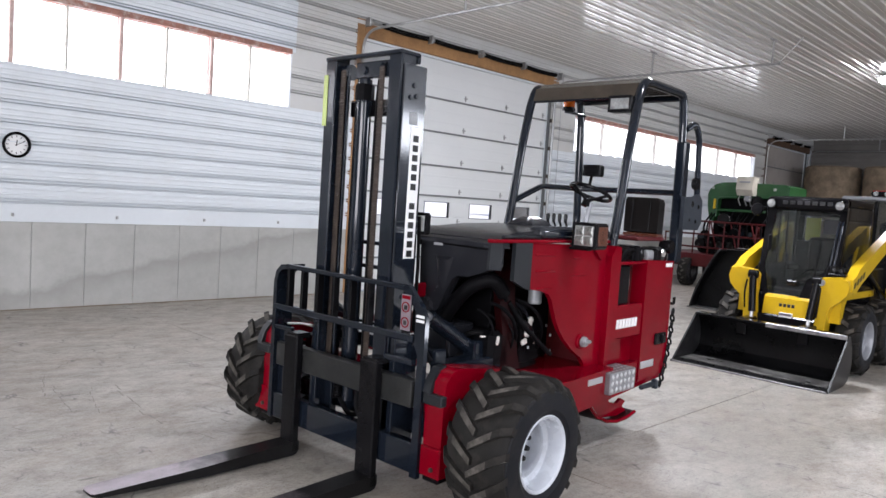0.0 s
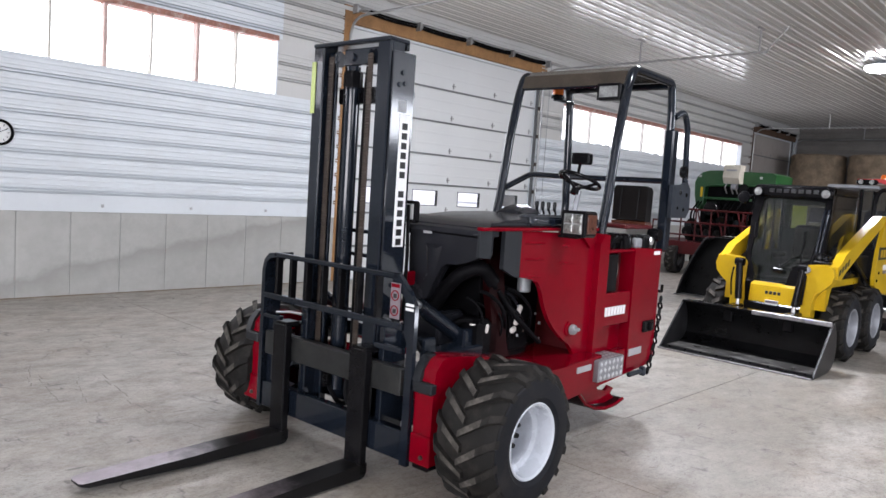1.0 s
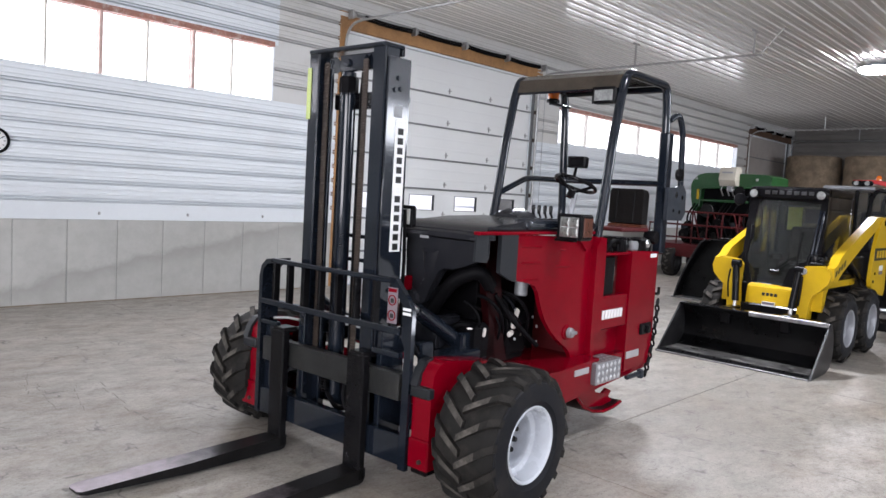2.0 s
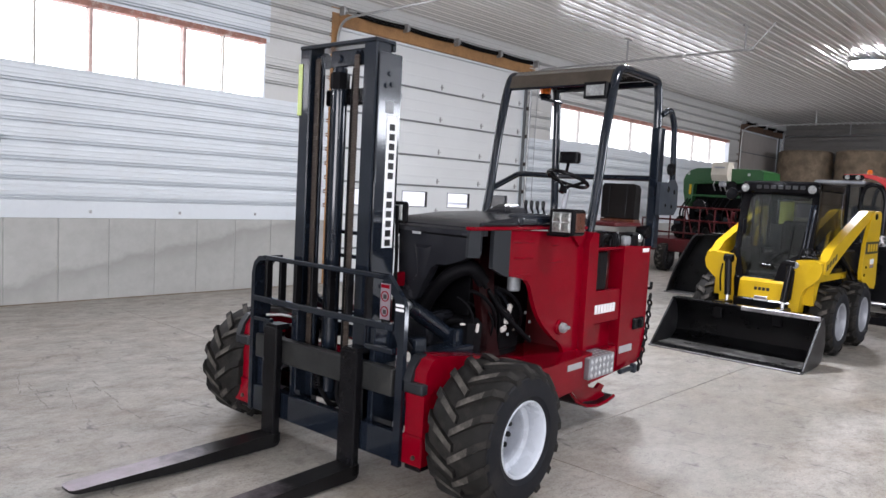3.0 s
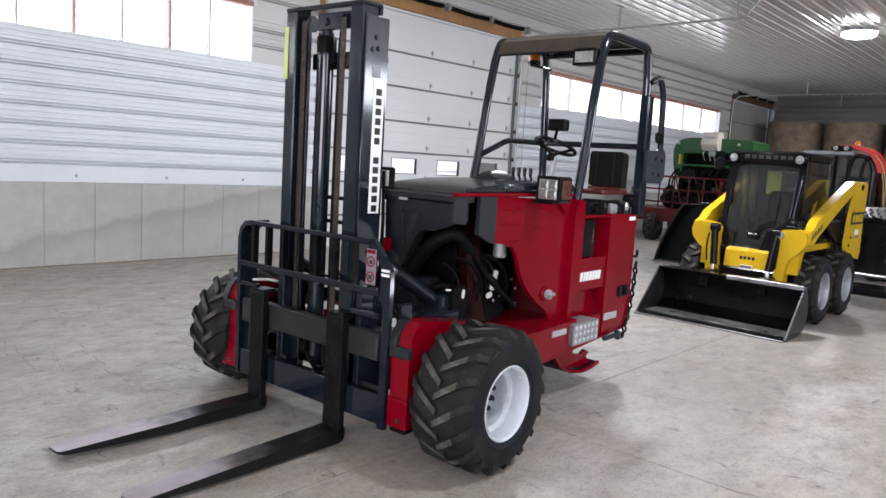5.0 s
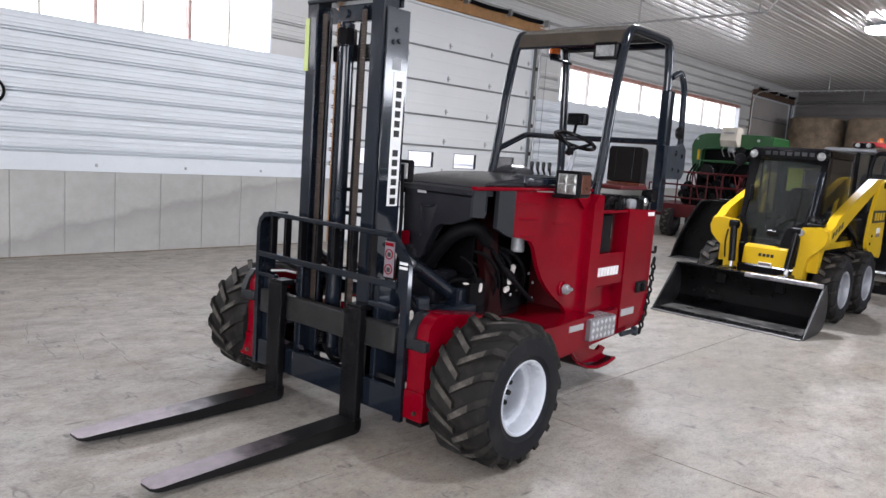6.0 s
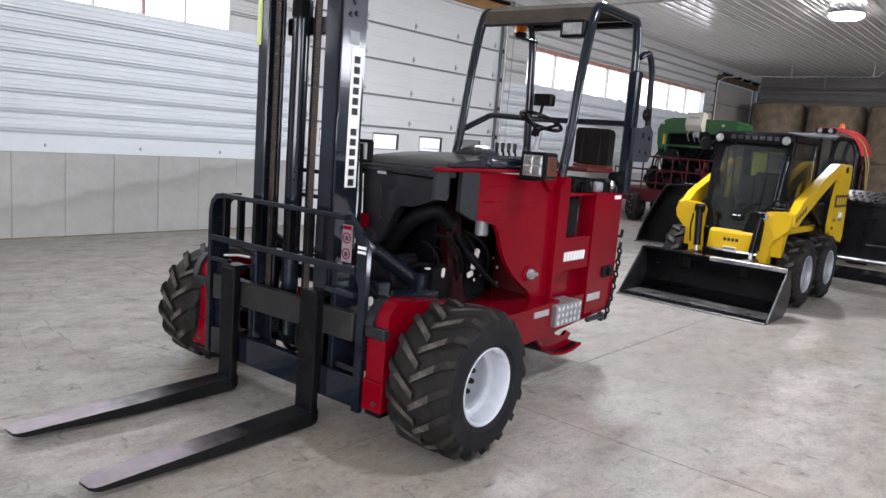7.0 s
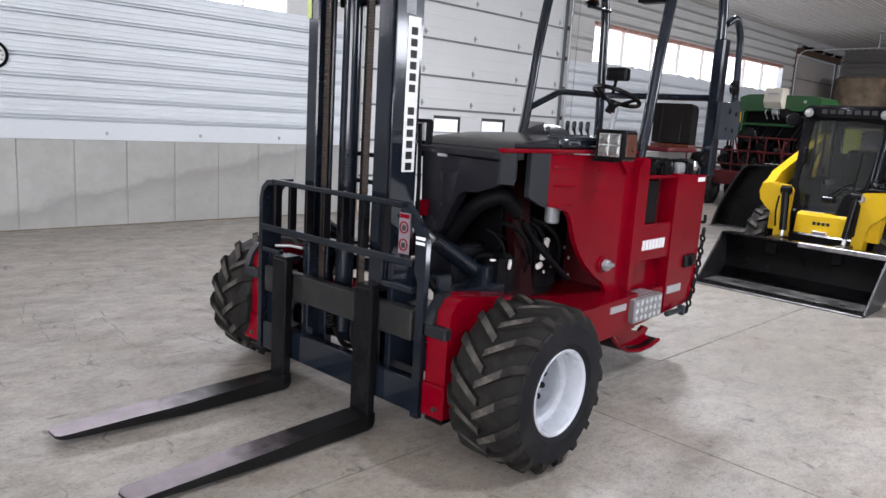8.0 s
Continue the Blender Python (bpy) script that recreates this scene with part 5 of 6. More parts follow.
seat = part("seat", boxes((1.75, 2.2, -0.86, -0.54, 1.36, 1.45), r=0.03), M_SEAT, lift, "dark brown vinyl seat")
PAD = [(0.14, 0.09), (0.155, 0.34), (0.14, 0.368), (-0.125, 0.368), (-0.14, 0.34), (-0.15, 0.09)]
back = part("backrest", rounded(shape(prism, PAD, "x", 0.0, 0.1, m=pose(2.17, -0.71, 1.47, 0, 6, 0)), 0.014, 3, 0.8), M_SEAT, seat, "dark brown vinyl backrest")
part("back_board", boxes((2.17, 2.29, -0.865, -0.57, 1.525, 1.552), r=0.004), M_BROWNLENS, seat, "brown board under the backrest")
for y in (-0.78, -0.63):
    part("seam", shape(tube, [(2.182, y, 1.57), (2.203, y, 1.83)], 0.004, 6), M_BLACK, back)
random.seed(9)
for k in range(14):
    bm = bmesh.new()
    cx, cy, s = random.uniform(1.72, 2.3), random.uniform(-0.9, -0.72), random.uniform(0.025, 0.05)
    soft_box(bm, cx - s, cx + s, cy - s, cy + s, 1.34, 1.37 + random.uniform(0.02, 0.09), r=0.015)
    part("valve_block", bm, random.choice((M_BLACK, M_BLACK, M_HOSE_AND_SHADE, M_WORN)), lift)
part("valve_knob", shape(lathe, [(0.0, 1.36), (0.055, 1.36), (0.062, 1.39), (0.05, 1.44), (0.03, 1.455), (0.0, 1.46)], (1.86, -0.86, 0), "z", 18), M_BLACK, lift)
part("valve_knob", shape(lathe, [(0.0, -0.95), (0.05, -0.95), (0.056, -0.93), (0.05, -0.86)], (2.28, 0, 1.46), "y", 18), M_BLACK, lift)
part("relay_box", rounded(boxes((1.98, 2.1, -0.9, -0.8, 1.35, 1.43), r=0.012), 0.006), M_CAP, lift, "pale grey relay box")
part("hose", shape(tube, bend([(1.62, -0.86, 1.36), (1.66, -0.88, 1.43), (1.78, -0.88, 1.44), (1.84, -0.87, 1.38)], 0.05), 0.013, 8), M_HOSE_AND_SHADE, lift)
part("seat_rail", boxes((1.8, 2.24, -0.9, -0.56, 1.5, 1.53), r=0.01), M_OLDRED, lift, "dull red seat support")
part("fitting", shape(lathe, [(0.0, 0), (0.03, 0), (0.04, 0.03), (0.025, 0.06), (0.0, 0.065)], (2.2, -0.9, 1.38), "z", 14), M_BRIGHT, lift)

# mast
for y0, y1 in ((0.215, 0.312), (-0.376, -0.264)):
    part("mast_channel", boxes((-0.25, -0.13, y0, y1, 0.16, 2.54), r=0.008), M_SLATE, lift, "dark slate outer mast channel")
for y0, y1 in ((0.142, 0.215), (-0.264, -0.225)):
    part("inner_channel", boxes((-0.205, -0.18, y0, y1, 0.3, 2.5), r=0.006), M_SLATE, lift)
part("mast_head", boxes((-0.256, -0.09, -0.372, 0.312, 2.535, 2.56), (-0.2, -0.16, -0.26, 0.08, 2.42, 2.52), r=0.006), M_SLATE, lift)
part("head_bolt", shape(lathe, [(0.0, -0.215), (0.025, -0.215), (0.025, -0.2)], (0, 0.0, 2.47), "x", 12), M_SLATE, lift)
cyl = part("lift_cylinder", shape(lathe, [(0.048, 0.4), (0.048, 2.28), (0.052, 2.285), (0.052, 2.3), (0.044, 2.33), (0.044, 2.42), (0.0, 2.42)], (-0.16, 0.03, 0), "z", 22), M_SLATE, lift, "dark lift cylinder")
part("rod", shape(lathe, [(0.03, 2.42), (0.03, 2.5)], (-0.16, 0.03, 0), "z", 14), M_BRIGHT, cyl)
for z in (0.9, 1.26, 1.41):
    part("mast_rung", boxes((-0.09, -0.05, -0.31, 0.2, z - 0.012, z + 0.012), r=0.003), M_SLATE, lift)
part("cylinder_clamp", rounded(shape(lathe, [(0.055, 2.29), (0.06, 2.3), (0.06, 2.38), (0.055, 2.39)], (-0.16, 0.03, 0), "z", 8), 0.006), M_HOSE_AND_SHADE, lift)
part("mast_tie", boxes((-0.13, -0.07, -0.31, 0.2, 2.2, 2.3), r=0.01), M_BLACK, lift)
for hy in (0.11, -0.075, -0.225):
    part("mast_hose", shape(tube, [(-0.15, hy, 0.5), (-0.15, hy + 0.004, 1.4), (-0.15, hy, 2.3), (-0.14, hy, 2.42)], 0.011, 8), M_HOSE_AND_SHADE, lift)
for cy in (0.17, -0.18):
    ch = part("leaf_chain", boxes((-0.222, -0.212, cy - 0.018, cy + 0.018, 0.62, 2.48), r=0.002), M_CHAIN, lift, "brown oily leaf chain")
    for k in range(110):
        z = 0.63 + 0.0168 * k
        part("chain_link", boxes((-0.227, -0.212, cy - 0.022, cy + 0.022, z, z + 0.011), r=0.003), M_CHAIN, ch)
    part("chain_pulley", shape(lathe, [(0.0, cy - 0.02), (0.05, cy - 0.02), (0.04, cy), (0.05, cy + 0.02), (0.0, cy + 0.02)], (-0.17, 0, 2.47), "y", 18), M_SLATE, lift)
part("edge_strip", boxes((-0.257, -0.25, 0.28, 0.318, 2.13, 2.45), r=0.002), M_STRIP, lift, "pale green edge strip")
plate = part("sign_plate", rounded(boxes((-0.247, -0.06, -0.4, -0.388, 0.75, 2.48), r=0.004), 0.003), M_GLOSS, lift, "glossy dark side plate of the mast")
for z in (0.8, 1.2, 2.4):
    part("plate_spacer", boxes((-0.22, -0.12, -0.389, -0.375, z, z + 0.06), r=0.003), M_BLACK, plate)
sign = part("mast_sign", boxes((-0.17, -0.082, -0.403, -0.4, 1.348, 2.125), r=0.001), M_WHITE, plate, "white vertical decal with black lettering bars")
for k in range(14):
    z = 2.112 - 0.0565 * k
    if k not in (0, 7):
        part("letter_bar", boxes((-0.149, -0.104, -0.4055, -0.403, z - 0.019, z + 0.019), r=0.001), M_INK, sign)
part("emblem", boxes((-0.188, -0.12, -0.402, -0.4, 2.135, 2.205), r=0.001), M_CAP, plate)
for x, z in ((-0.165, 2.36), (-0.19, 2.29), (-0.145, 2.3), (-0.16, 1.12)):
    part("bolt", shape(lathe, [(0.0, -0.41), (0.012, -0.41), (0.016, -0.4)], (x, 0, z), "y", 8), M_SLATE, plate)
part("side_roller", shape(lathe, [(0.0, -0.385), (0.032, -0.385), (0.036, -0.37), (0.036, -0.33)], (-0.07, 0, 2.25), "y", 18), M_GREYRIM, lift, "pale nylon roller")
part("mast_tail", boxes((-0.1, -0.075, -0.36, -0.28, 2.5, 2.56), r=0.006), M_SLATE, lift)

# carriage, load guard and forks
part("carriage_bar", boxes((-0.335, -0.27, -0.69, 0.57, 0.545, 0.7), r=0.006), M_WORN, lift, "worn dark grey carriage bar")
part("carriage_bar", boxes((-0.335, -0.27, -0.72, 0.58, 0.185, 0.355), r=0.006), M_SLATE, lift)
for y in (0.2, -0.5):
    part("carriage_side", boxes((-0.29, -0.1, y, y + 0.04, 0.16, 0.9), r=0.006), M_SLATE, lift)
part("carriage_plate", boxes((-0.305, -0.28, 0.43, 0.583, 0.18, 0.79), r=0.006), M_SLATE, lift)
lg = part("load_guard", boxes((-0.345, -0.31, -0.64, 0.5, 1.195, 1.225), (-0.35, -0.31, -0.69, 0.6, 0.915, 0.955), (-0.345, -0.31, 0.41, 0.6, 0.785, 0.815), (-0.345, -0.31, -0.69, -0.47, 0.785, 0.815), r=0.005), M_SLATE, lift, "dark slate load guard with upright bars")
PL = [(0.585, 0.18), (0.62, 0.18), (0.62, 1.1), (0.6, 1.17), (0.55, 1.215), (0.47, 1.225), (0.47, 1.195), (0.535, 1.185), (0.575, 1.15), (0.585, 1.1)]
part("guard_plate", shape(prism, PL, "x", -0.345, -0.21), M_SLATE, lg)
PR = [(-0.725, 0.17), (-0.778, 0.17), (-0.778, 1.06), (-0.745, 1.12), (-0.64, 1.225), (-0.6, 1.225), (-0.6, 1.19), (-0.7, 1.09), (-0.705, 0.9), (-0.73, 0.85)]
part("guard_plate", shape(prism, PR, "x", -0.345, -0.315), M_SLATE, lg)
for y in (0.475, 0.33, 0.175, 0.02, -0.14, -0.3, -0.46, -0.6):
    part("guard_bar", boxes((-0.34, -0.29, y - 0.012, y + 0.012, 0.95, 1.2), r=0.004), M_BLACK, lg)
warn = part("warning_label", boxes((-0.352, -0.346, -0.665, -0.592, 0.975, 1.175), r=0.001), M_WARN, lg, "white warning label with two round symbols")
for z, c in ((1.105, 0), (1.02, 1)):
    part("symbol_ring", shape(lathe, [(0.024, -0.355), (0.03, -0.355), (0.03, -0.352), (0.024, -0.352)], (0, -0.628, z), "x", 20, closed=True), M_RED, warn)
    part("symbol", boxes((-0.355, -0.352, -0.64, -0.616, z - 0.014, z + 0.01), r=0.001), M_INK, warn)
part("warning_head", boxes((-0.355, -0.352, -0.66, -0.597, 1.15, 1.17), r=0.001), M_RED, warn)
part("small_label", boxes((-0.351, -0.346, -0.77, -0.71, 1.06, 1.075), (-0.351, -0.346, -0.77, -0.71, 1.035, 1.05), r=0.001), M_WHITE, lg)
part("wrap", shape(tube, [(-0.36, 0.42, 0.845), (-0.34, 0.3, 0.862), (-0.33, 0.2, 0.862)], 0.009, 8), M_BRIGHT, lift, "bright fork locking pin")
for y0, y1, top, t0, t1 in ((0.272, 0.404, 0.785, 0.312, 0.46), (-0.466, -0.325, 0.765, -0.455, -0.31)):
    f = thing("fork", pose(3.30, 4.99, 0, 0, 0, 3.0), "black steel fork arm with a worn bright tip", "fork", "pair of forks")
    part("shank", boxes((-0.395, -0.34, y0, y1, 0.03, top), r=0.008), M_BLACK, f)
    bm = bmesh.new()
    hull(bm, [(-0.336, y, 0.045) for y in (y0, y1)] + [(-0.35, y, 0.02) for y in (y0, y1)] + [(-0.38, y, 0.012) for y in (y0, y1)] + [(-0.336, y, 0.1) for y in (y0, y1)] + [(-0.42, y, 0.092) for y in (y0, y1)] + [(-1.0, y, z) for y in (y0, y1) for z in (0.02, 0.08)]
         + [(-1.575, y, z) for y in (t0, t1) for z in (0.036, 0.062)] + [(-1.605, y, z) for y in (t0 + 0.008, t1 - 0.008) for z in (0.042, 0.06)] + [(-1.62, y, z) for y in (t0 + 0.03, t1 - 0.03) for z in (0.045, 0.058)])
    part("blade", bm, M_FORK, f, "black blade worn bright towards the end")
    part("fork_hook", boxes((-0.385, -0.28, y0 + 0.01, y1 - 0.01, top - 0.02, top + 0.015), r=0.006), M_BLACK, f)

# tilt linkage and lower frame behind the mast
part("tilt_cylinder", shape(tube, [(-0.1, -0.58, 1.02), (0.24, -0.6, 0.82)], 0.048, 16), M_SLATE, lift, "dark tilt cylinder")
part("tilt_cylinder", shape(tube, [(-0.08, 0.45, 1.0), (0.3, 0.47, 0.76)], 0.05, 16), M_SLATE, lift)
part("tilt_rod", shape(tube, [(-0.16, -0.58, 1.055), (-0.09, -0.58, 1.014)], 0.026, 12), M_BRIGHT, lift)
part("tilt_clevis", boxes((0.22, 0.34, -0.68, -0.53, 0.74, 0.86), r=0.012), M_SLATE, lift)
part("reach_frame", boxes((-0.1, 0.5, -0.74, -0.6, 0.64, 0.77), (-0.1, 0.02, -0.78, 0.6, 0.3, 0.42), (-0.1, 0.5, 0.45, 0.57, 0.62, 0.74), (-0.06, 0.06, -0.6, 0.45, 0.74, 0.82), r=0.012), M_SLATE, lift)
for pts in ([(-0.2, 0.02, 0.62), (-0.22, 0.06, 0.45), (-0.18, -0.02, 0.3), (-0.1, -0.1, 0.35)], [(-0.2, -0.12, 0.6), (-0.24, -0.14, 0.4), (-0.2, -0.2, 0.28), (-0.1, -0.2, 0.4)], [(-0.08, -0.5, 1.0), (-0.12, -0.55, 0.85), (-0.05, -0.62, 0.7), (0.1, -0.66, 0.74)]):
    part("hose", shape(tube, bend(pts, 0.06), 0.016, 8), M_HOSE_AND_SHADE, lift)
bm = bmesh.new()
pts = [(-0.24 + 0.022 * math.cos(k * 0.8), 0.04 + 0.022 * math.sin(k * 0.8), 0.42 + 0.0022 * k) for k in range(80)]
tube(bm, pts, 0.006, 5)
part("coil_hose", bm, M_BLACK, lift)


# ---------------------------------------------------------------- skid loader
def bucket(parent, m=None, width=1.71):
    """Open loader bucket, cutting edge at x = 0, back at x = 0.75, centred on y = 0."""
    w = width / 2
    prof = [(0.0, 0.012), (0.5, 0.015), (0.62, 0.05), (0.7, 0.14), (0.72, 0.26), (0.68, 0.42), (0.6, 0.54)]
    inner = [(x - 0.014, z + (0.012 if i < 3 else 0)) for i, (x, z) in enumerate(prof)]
    bm = bmesh.new()
    prism(bm, prof + inner[::-1], "y", -w, w, m)
    body = part("bucket_shell", bm, M_BUCKET, parent, "glossy black loader bucket shell")
    bm = bmesh.new()
    soft_box(bm, 0.16, 0.52, -w + 0.015, w - 0.015, 0.027, 0.032, r=0.002, m=m)
    part("bucket_floor", bm, M_SCUFF, parent, "scuffed bucket floor worn to bare steel")
    for s in (-1, 1):
        bm = bmesh.new()
        prism(bm, [(0.02, 0.0)] + prof[1:] + [(0.55, 0.54)], "y", s * w - 0.01, s * w + 0.01, m)
        part("bucket_side", bm, M_SHEET, parent)
    bm = bmesh.new()
    soft_box(bm, -0.03, 0.16, -w, w, 0.002, 0.022, r=0.006, m=m)
    part("cutting_edge", bm, M_EDGE, parent, "worn steel cutting edge")
    bm = bmesh.new()
    soft_box(bm, 0.52, 0.68, -w, w, 0.525, 0.55, r=0.006, m=m)
    part("bucket_lip", bm, M_BLACK, parent)
    bm = bmesh.new()
    soft_box(bm, 0.505, 0.53, -w, 0.0, 0.505, 0.556, r=0.006, m=m)
    part("lip_wear_strip", bm, M_EDGE, parent, "bright worn steel strip")
    for k in range(9):
        y = -w + width * (k + 0.5) / 9
        bm = bmesh.new()
        lathe(bm, [(0.0, 0.022), (0.016, 0.022), (0.014, 0.032), (0.0, 0.034)], (0.1, y, 0), "z", 8, m=m)
        part("edge_bolt", bm, M_BLACK, parent)
    return body


def skid_loader():
    """Faces -x; origin on the floor under the bucket's cutting edge, in the middle."""
    s = thing("skid_loader", pose(0, 0, 0), "yellow and black skid loader with its bucket lowered on the floor", "skid loader")
    bucket(s)
    for cx in (1.42, 2.43):
        for side in (-1, 1):
            wheel_parts(s, (cx, side * 0.69, 0.41), 0.41, 0.28, 0.225, side, 13, 0.026, 0.05, 0.22, M_GREYRIM, -0.03, 6)
    part("chassis", boxes((1.15, 2.95, -0.5, 0.5, 0.22, 0.85), (1.05, 1.25, -0.42, 0.42, 0.3, 0.6), r=0.02), M_BLACK, s)
    nose = part("nose_panel", rounded(shape(prism, [(1.06, 0.5), (1.1, 0.44), (1.4, 0.44), (1.4, 0.84), (1.16, 0.84), (1.1, 0.8)], "y", -0.26, 0.265), 0.012), M_YELLOW, s, "yellow nose panel")
    for k in range(4):
        part("mark_bar", boxes((1.086, 1.1, 0.08 - 0.048 * k - 0.036, 0.08 - 0.048 * k, 0.7, 0.74), r=0.002), M_INK, nose)
    part("label", boxes((1.052, 1.09, -0.09, 0.06, 0.57, 0.635), r=0.001), M_WHITE, nose, "white printed label")
    part("label_band", boxes((1.05, 1.06, -0.086, 0.056, 0.6, 0.63), r=0.001), M_WARN, nose)
    for side in (-1, 1):
        def span(a, b):
            u, v = side * (a - 0.04) - 0.04, side * (b - 0.04) - 0.04
            return min(u, v), max(u, v)
        # lift arm: front leg, knee, long beam up to the rear tower
        leg = [(side * (v - 0.04) - 0.04, z) for v, z in ((0.385, 0.5), (0.5, 0.5), (0.515, 0.7), (0.545, 0.79), (0.63, 0.86), (0.7, 0.94), (0.72, 1.03), (0.7, 1.1), (0.62, 1.14), (0.44, 1.12), (0.395, 1.06), (0.41, 0.8))]
        knee = part("arm_knee", rounded(shape(prism, leg, "x", 0.9, 1.08), 0.024, 3, 0.7), M_YELLOW, s, "yellow lift arm knee")
        beam = [(0.98, 0.98), (1.12, 0.96), (1.3, 1.06), (2.0, 1.335), (2.8, 1.625), (2.96, 1.63), (3.0, 1.7), (2.9, 1.735), (2.62, 1.725), (1.85, 1.472), (1.22, 1.252), (1.1, 1.16), (0.98, 1.12)]
        arm = part("lift_arm", rounded(shape(prism, beam, "y", *span(0.625, 0.73)), 0.02, 3), M_YELLOW, s, "yellow lift arm")
        part("arm_gusset", rounded(shape(prism, [(1.02, 0.6), (1.1, 0.6), (1.16, 0.8), (1.3, 0.97), (1.34, 1.08), (1.02, 1.06)], "y", *span(0.46, 0.62)), 0.02, 3), M_YELLOW, knee)
        part("knee_pin", shape(lathe, [(0.0, -0.02), (0.035, -0.02), (0.04, 0.0), (0.04, 0.06)], (0.89, side * 0.39 - 0.04, 1.06), "x", 16), M_GREYRIM, knee)
        if side < 0:
            cap = part("knee_cap", boxes((1.0, 1.42, *span(0.42, 0.64), 1.13, 1.17), (1.06, 1.34, *span(0.46, 0.6), 1.165, 1.2), r=0.014), M_BLACK, knee, "black rubber step on the knee")
            for k in range(5):
                part("coupling", shape(lathe, [(0.0, 0.0), (0.022, 0.0), (0.026, 0.02), (0.02, 0.04), (0.0, 0.045)], (1.05 + 0.075 * k, side * (0.5 + 0.05 * (k % 2)), 1.19), "z", 10), M_BLACK if k % 2 else M_SHEET, cap)
        tower = [(2.66, 1.47), (2.78, 1.66), (2.9, 1.72), (3.18, 1.735), (3.27, 1.71), (3.29, 1.62), (3.25, 1.25), (3.28, 0.76), (3.22, 0.68), (2.7, 0.76), (2.54, 0.84), (2.5, 0.93), (2.56, 1.26)]
        post = part("rear_tower", rounded(shape(prism, tower, "y", *span(0.7, 0.745)), 0.01, 2), M_YELLOW, s, "yellow rear tower plate")
        part("tower_pin", shape(lathe, [(0.0, -0.09), (0.04, -0.09), (0.045, 0.0), (0.04, 0.09), (0.0, 0.09)], (2.98, side * 0.67, 1.66), "y", 16), M_BLACK, post)
        for bx, bz in ((2.62, 0.9), (2.68, 1.0)):
            part("bolt", shape(lathe, [(0.0, -0.055), (0.02, -0.055), (0.02, 0.055), (0.0, 0.055)], (bx, side * 0.7, bz), "y", 10), M_BLACK, post)
        # marks on the arm and the tower, as plain strokes
        for k in range(4):
            a = 1.02 + 0.1 * k
            part("mark_bar", shape(prism, [(a, 1.02 + 0.034 * k), (a + 0.05, 1.035 + 0.034 * k), (a + 0.07, 1.1 + 0.036 * k), (a + 0.02, 1.085 + 0.036 * k)], "y", *span(0.728, 0.735)), M_INK, arm)
        part("mark_plate", boxes((2.6, 3.24, *span(0.74, 0.749), 1.17, 1.33), r=0.001), M_INK, post)
        for k in range(4):
            part("mark_bar", boxes((2.68 + 0.135 * k, 2.77 + 0.135 * k, *span(0.74, 0.753), 1.2, 1.3), r=0.001), M_YELLOW, post)
        part("decal", boxes((2.88, 3.06, *span(0.74, 0.749), 1.03, 1.1), r=0.001), M_WHITE, post)
        part("decal", boxes((2.88, 3.06, *span(0.74, 0.749), 0.98, 1.02), r=0.001), M_WARN, post)
        c = side * 0.345 - 0.02
        cylinder = part("tilt_cylinder", shape(tube, [(0.9, c + side * 0.02, 1.05), (0.86, c - side * 0.02, 0.62)], 0.042, 14), M_BLACK, s)
        part("cylinder_eye", shape(lathe, [(0.0, -0.05), (0.05, -0.05), (0.05, 0.05), (0.0, 0.05)], (0.91, c + side * 0.02, 1.07), "y", 14), M_BLACK, cylinder)
        part("rod", shape(tube, [(0.86, c - side * 0.02, 0.64), (0.82, c - side * 0.03, 0.44)], 0.022, 10), M_BRIGHT, cylinder)
        part("cylinder_hose", shape(tube, bend([(0.86, c + side * 0.07, 1.0), (0.82, c + side * 0.075, 0.85), (0.83, c + side * 0.06, 0.66)], 0.08), 0.011, 8), M_HOSE_AND_SHADE, cylinder)
        part("coupler", boxes((0.62, 0.95, c - 0.06, c + 0.06, 0.35, 0.56), r=0.015), M_BLACK, s)
        part("side_sill", rounded(boxes((1.3, 2.55, *span(0.5, 0.56), 0.84, 0.93), r=0.012), 0.006), M_YELLOW, s, "yellow sill over the wheels")
        part("side_step", rounded(boxes((1.25, 2.5, *span(0.48, 0.6), 0.93, 1.02), r=0.02), 0.01), M_BLACK, s)
        part("rear_panel", boxes((2.42, 3.0, side * 0.5 - 0.04, side * 0.5 + 0.04, 0.75, 1.2), r=0.02), M_BLACK, s)
        part("lift_cylinder", shape(tube, [(2.7, side * 0.62, 0.85), (1.75, side * 0.62, 1.22)], 0.04, 12), M_BLACK, s)
        if side < 0:
            for k in range(3):
                y = side * (0.44 + 0.035 * k)
                part("knee_hose", shape(tube, bend([(0.98 + 0.03 * k, y, 1.12), (1.05, y, 1.24 + 0.01 * k), (1.25, y, 1.22), (1.5, side * 0.54, 1.2)], 0.06), 0.013, 8), M_HOSE_AND_SHADE, s)
    # cab, its front leaning back, set a little to one side
    mid = -0.045

    def fx(z):
        return 1.14 + 0.24 * (z - 0.8) / 1.2

    cab = part("cab_frame", rounded(boxes((1.36, 2.38, mid - 0.455, mid + 0.455, 1.93, 2.035), r=0.02), 0.012), M_BLACK, s, "black steel cab roof and frame")
    part("roof_rib", boxes(*[(1.5 + 0.2 * k, 1.58 + 0.2 * k, mid - 0.36, mid + 0.36, 2.03, 2.045) for k in range(4)], r=0.006), M_BLACK, cab)
    part("cab_floor", boxes((1.25, 2.4, mid - 0.44, mid + 0.44, 0.84, 0.92), r=0.02), M_BLACK, s)
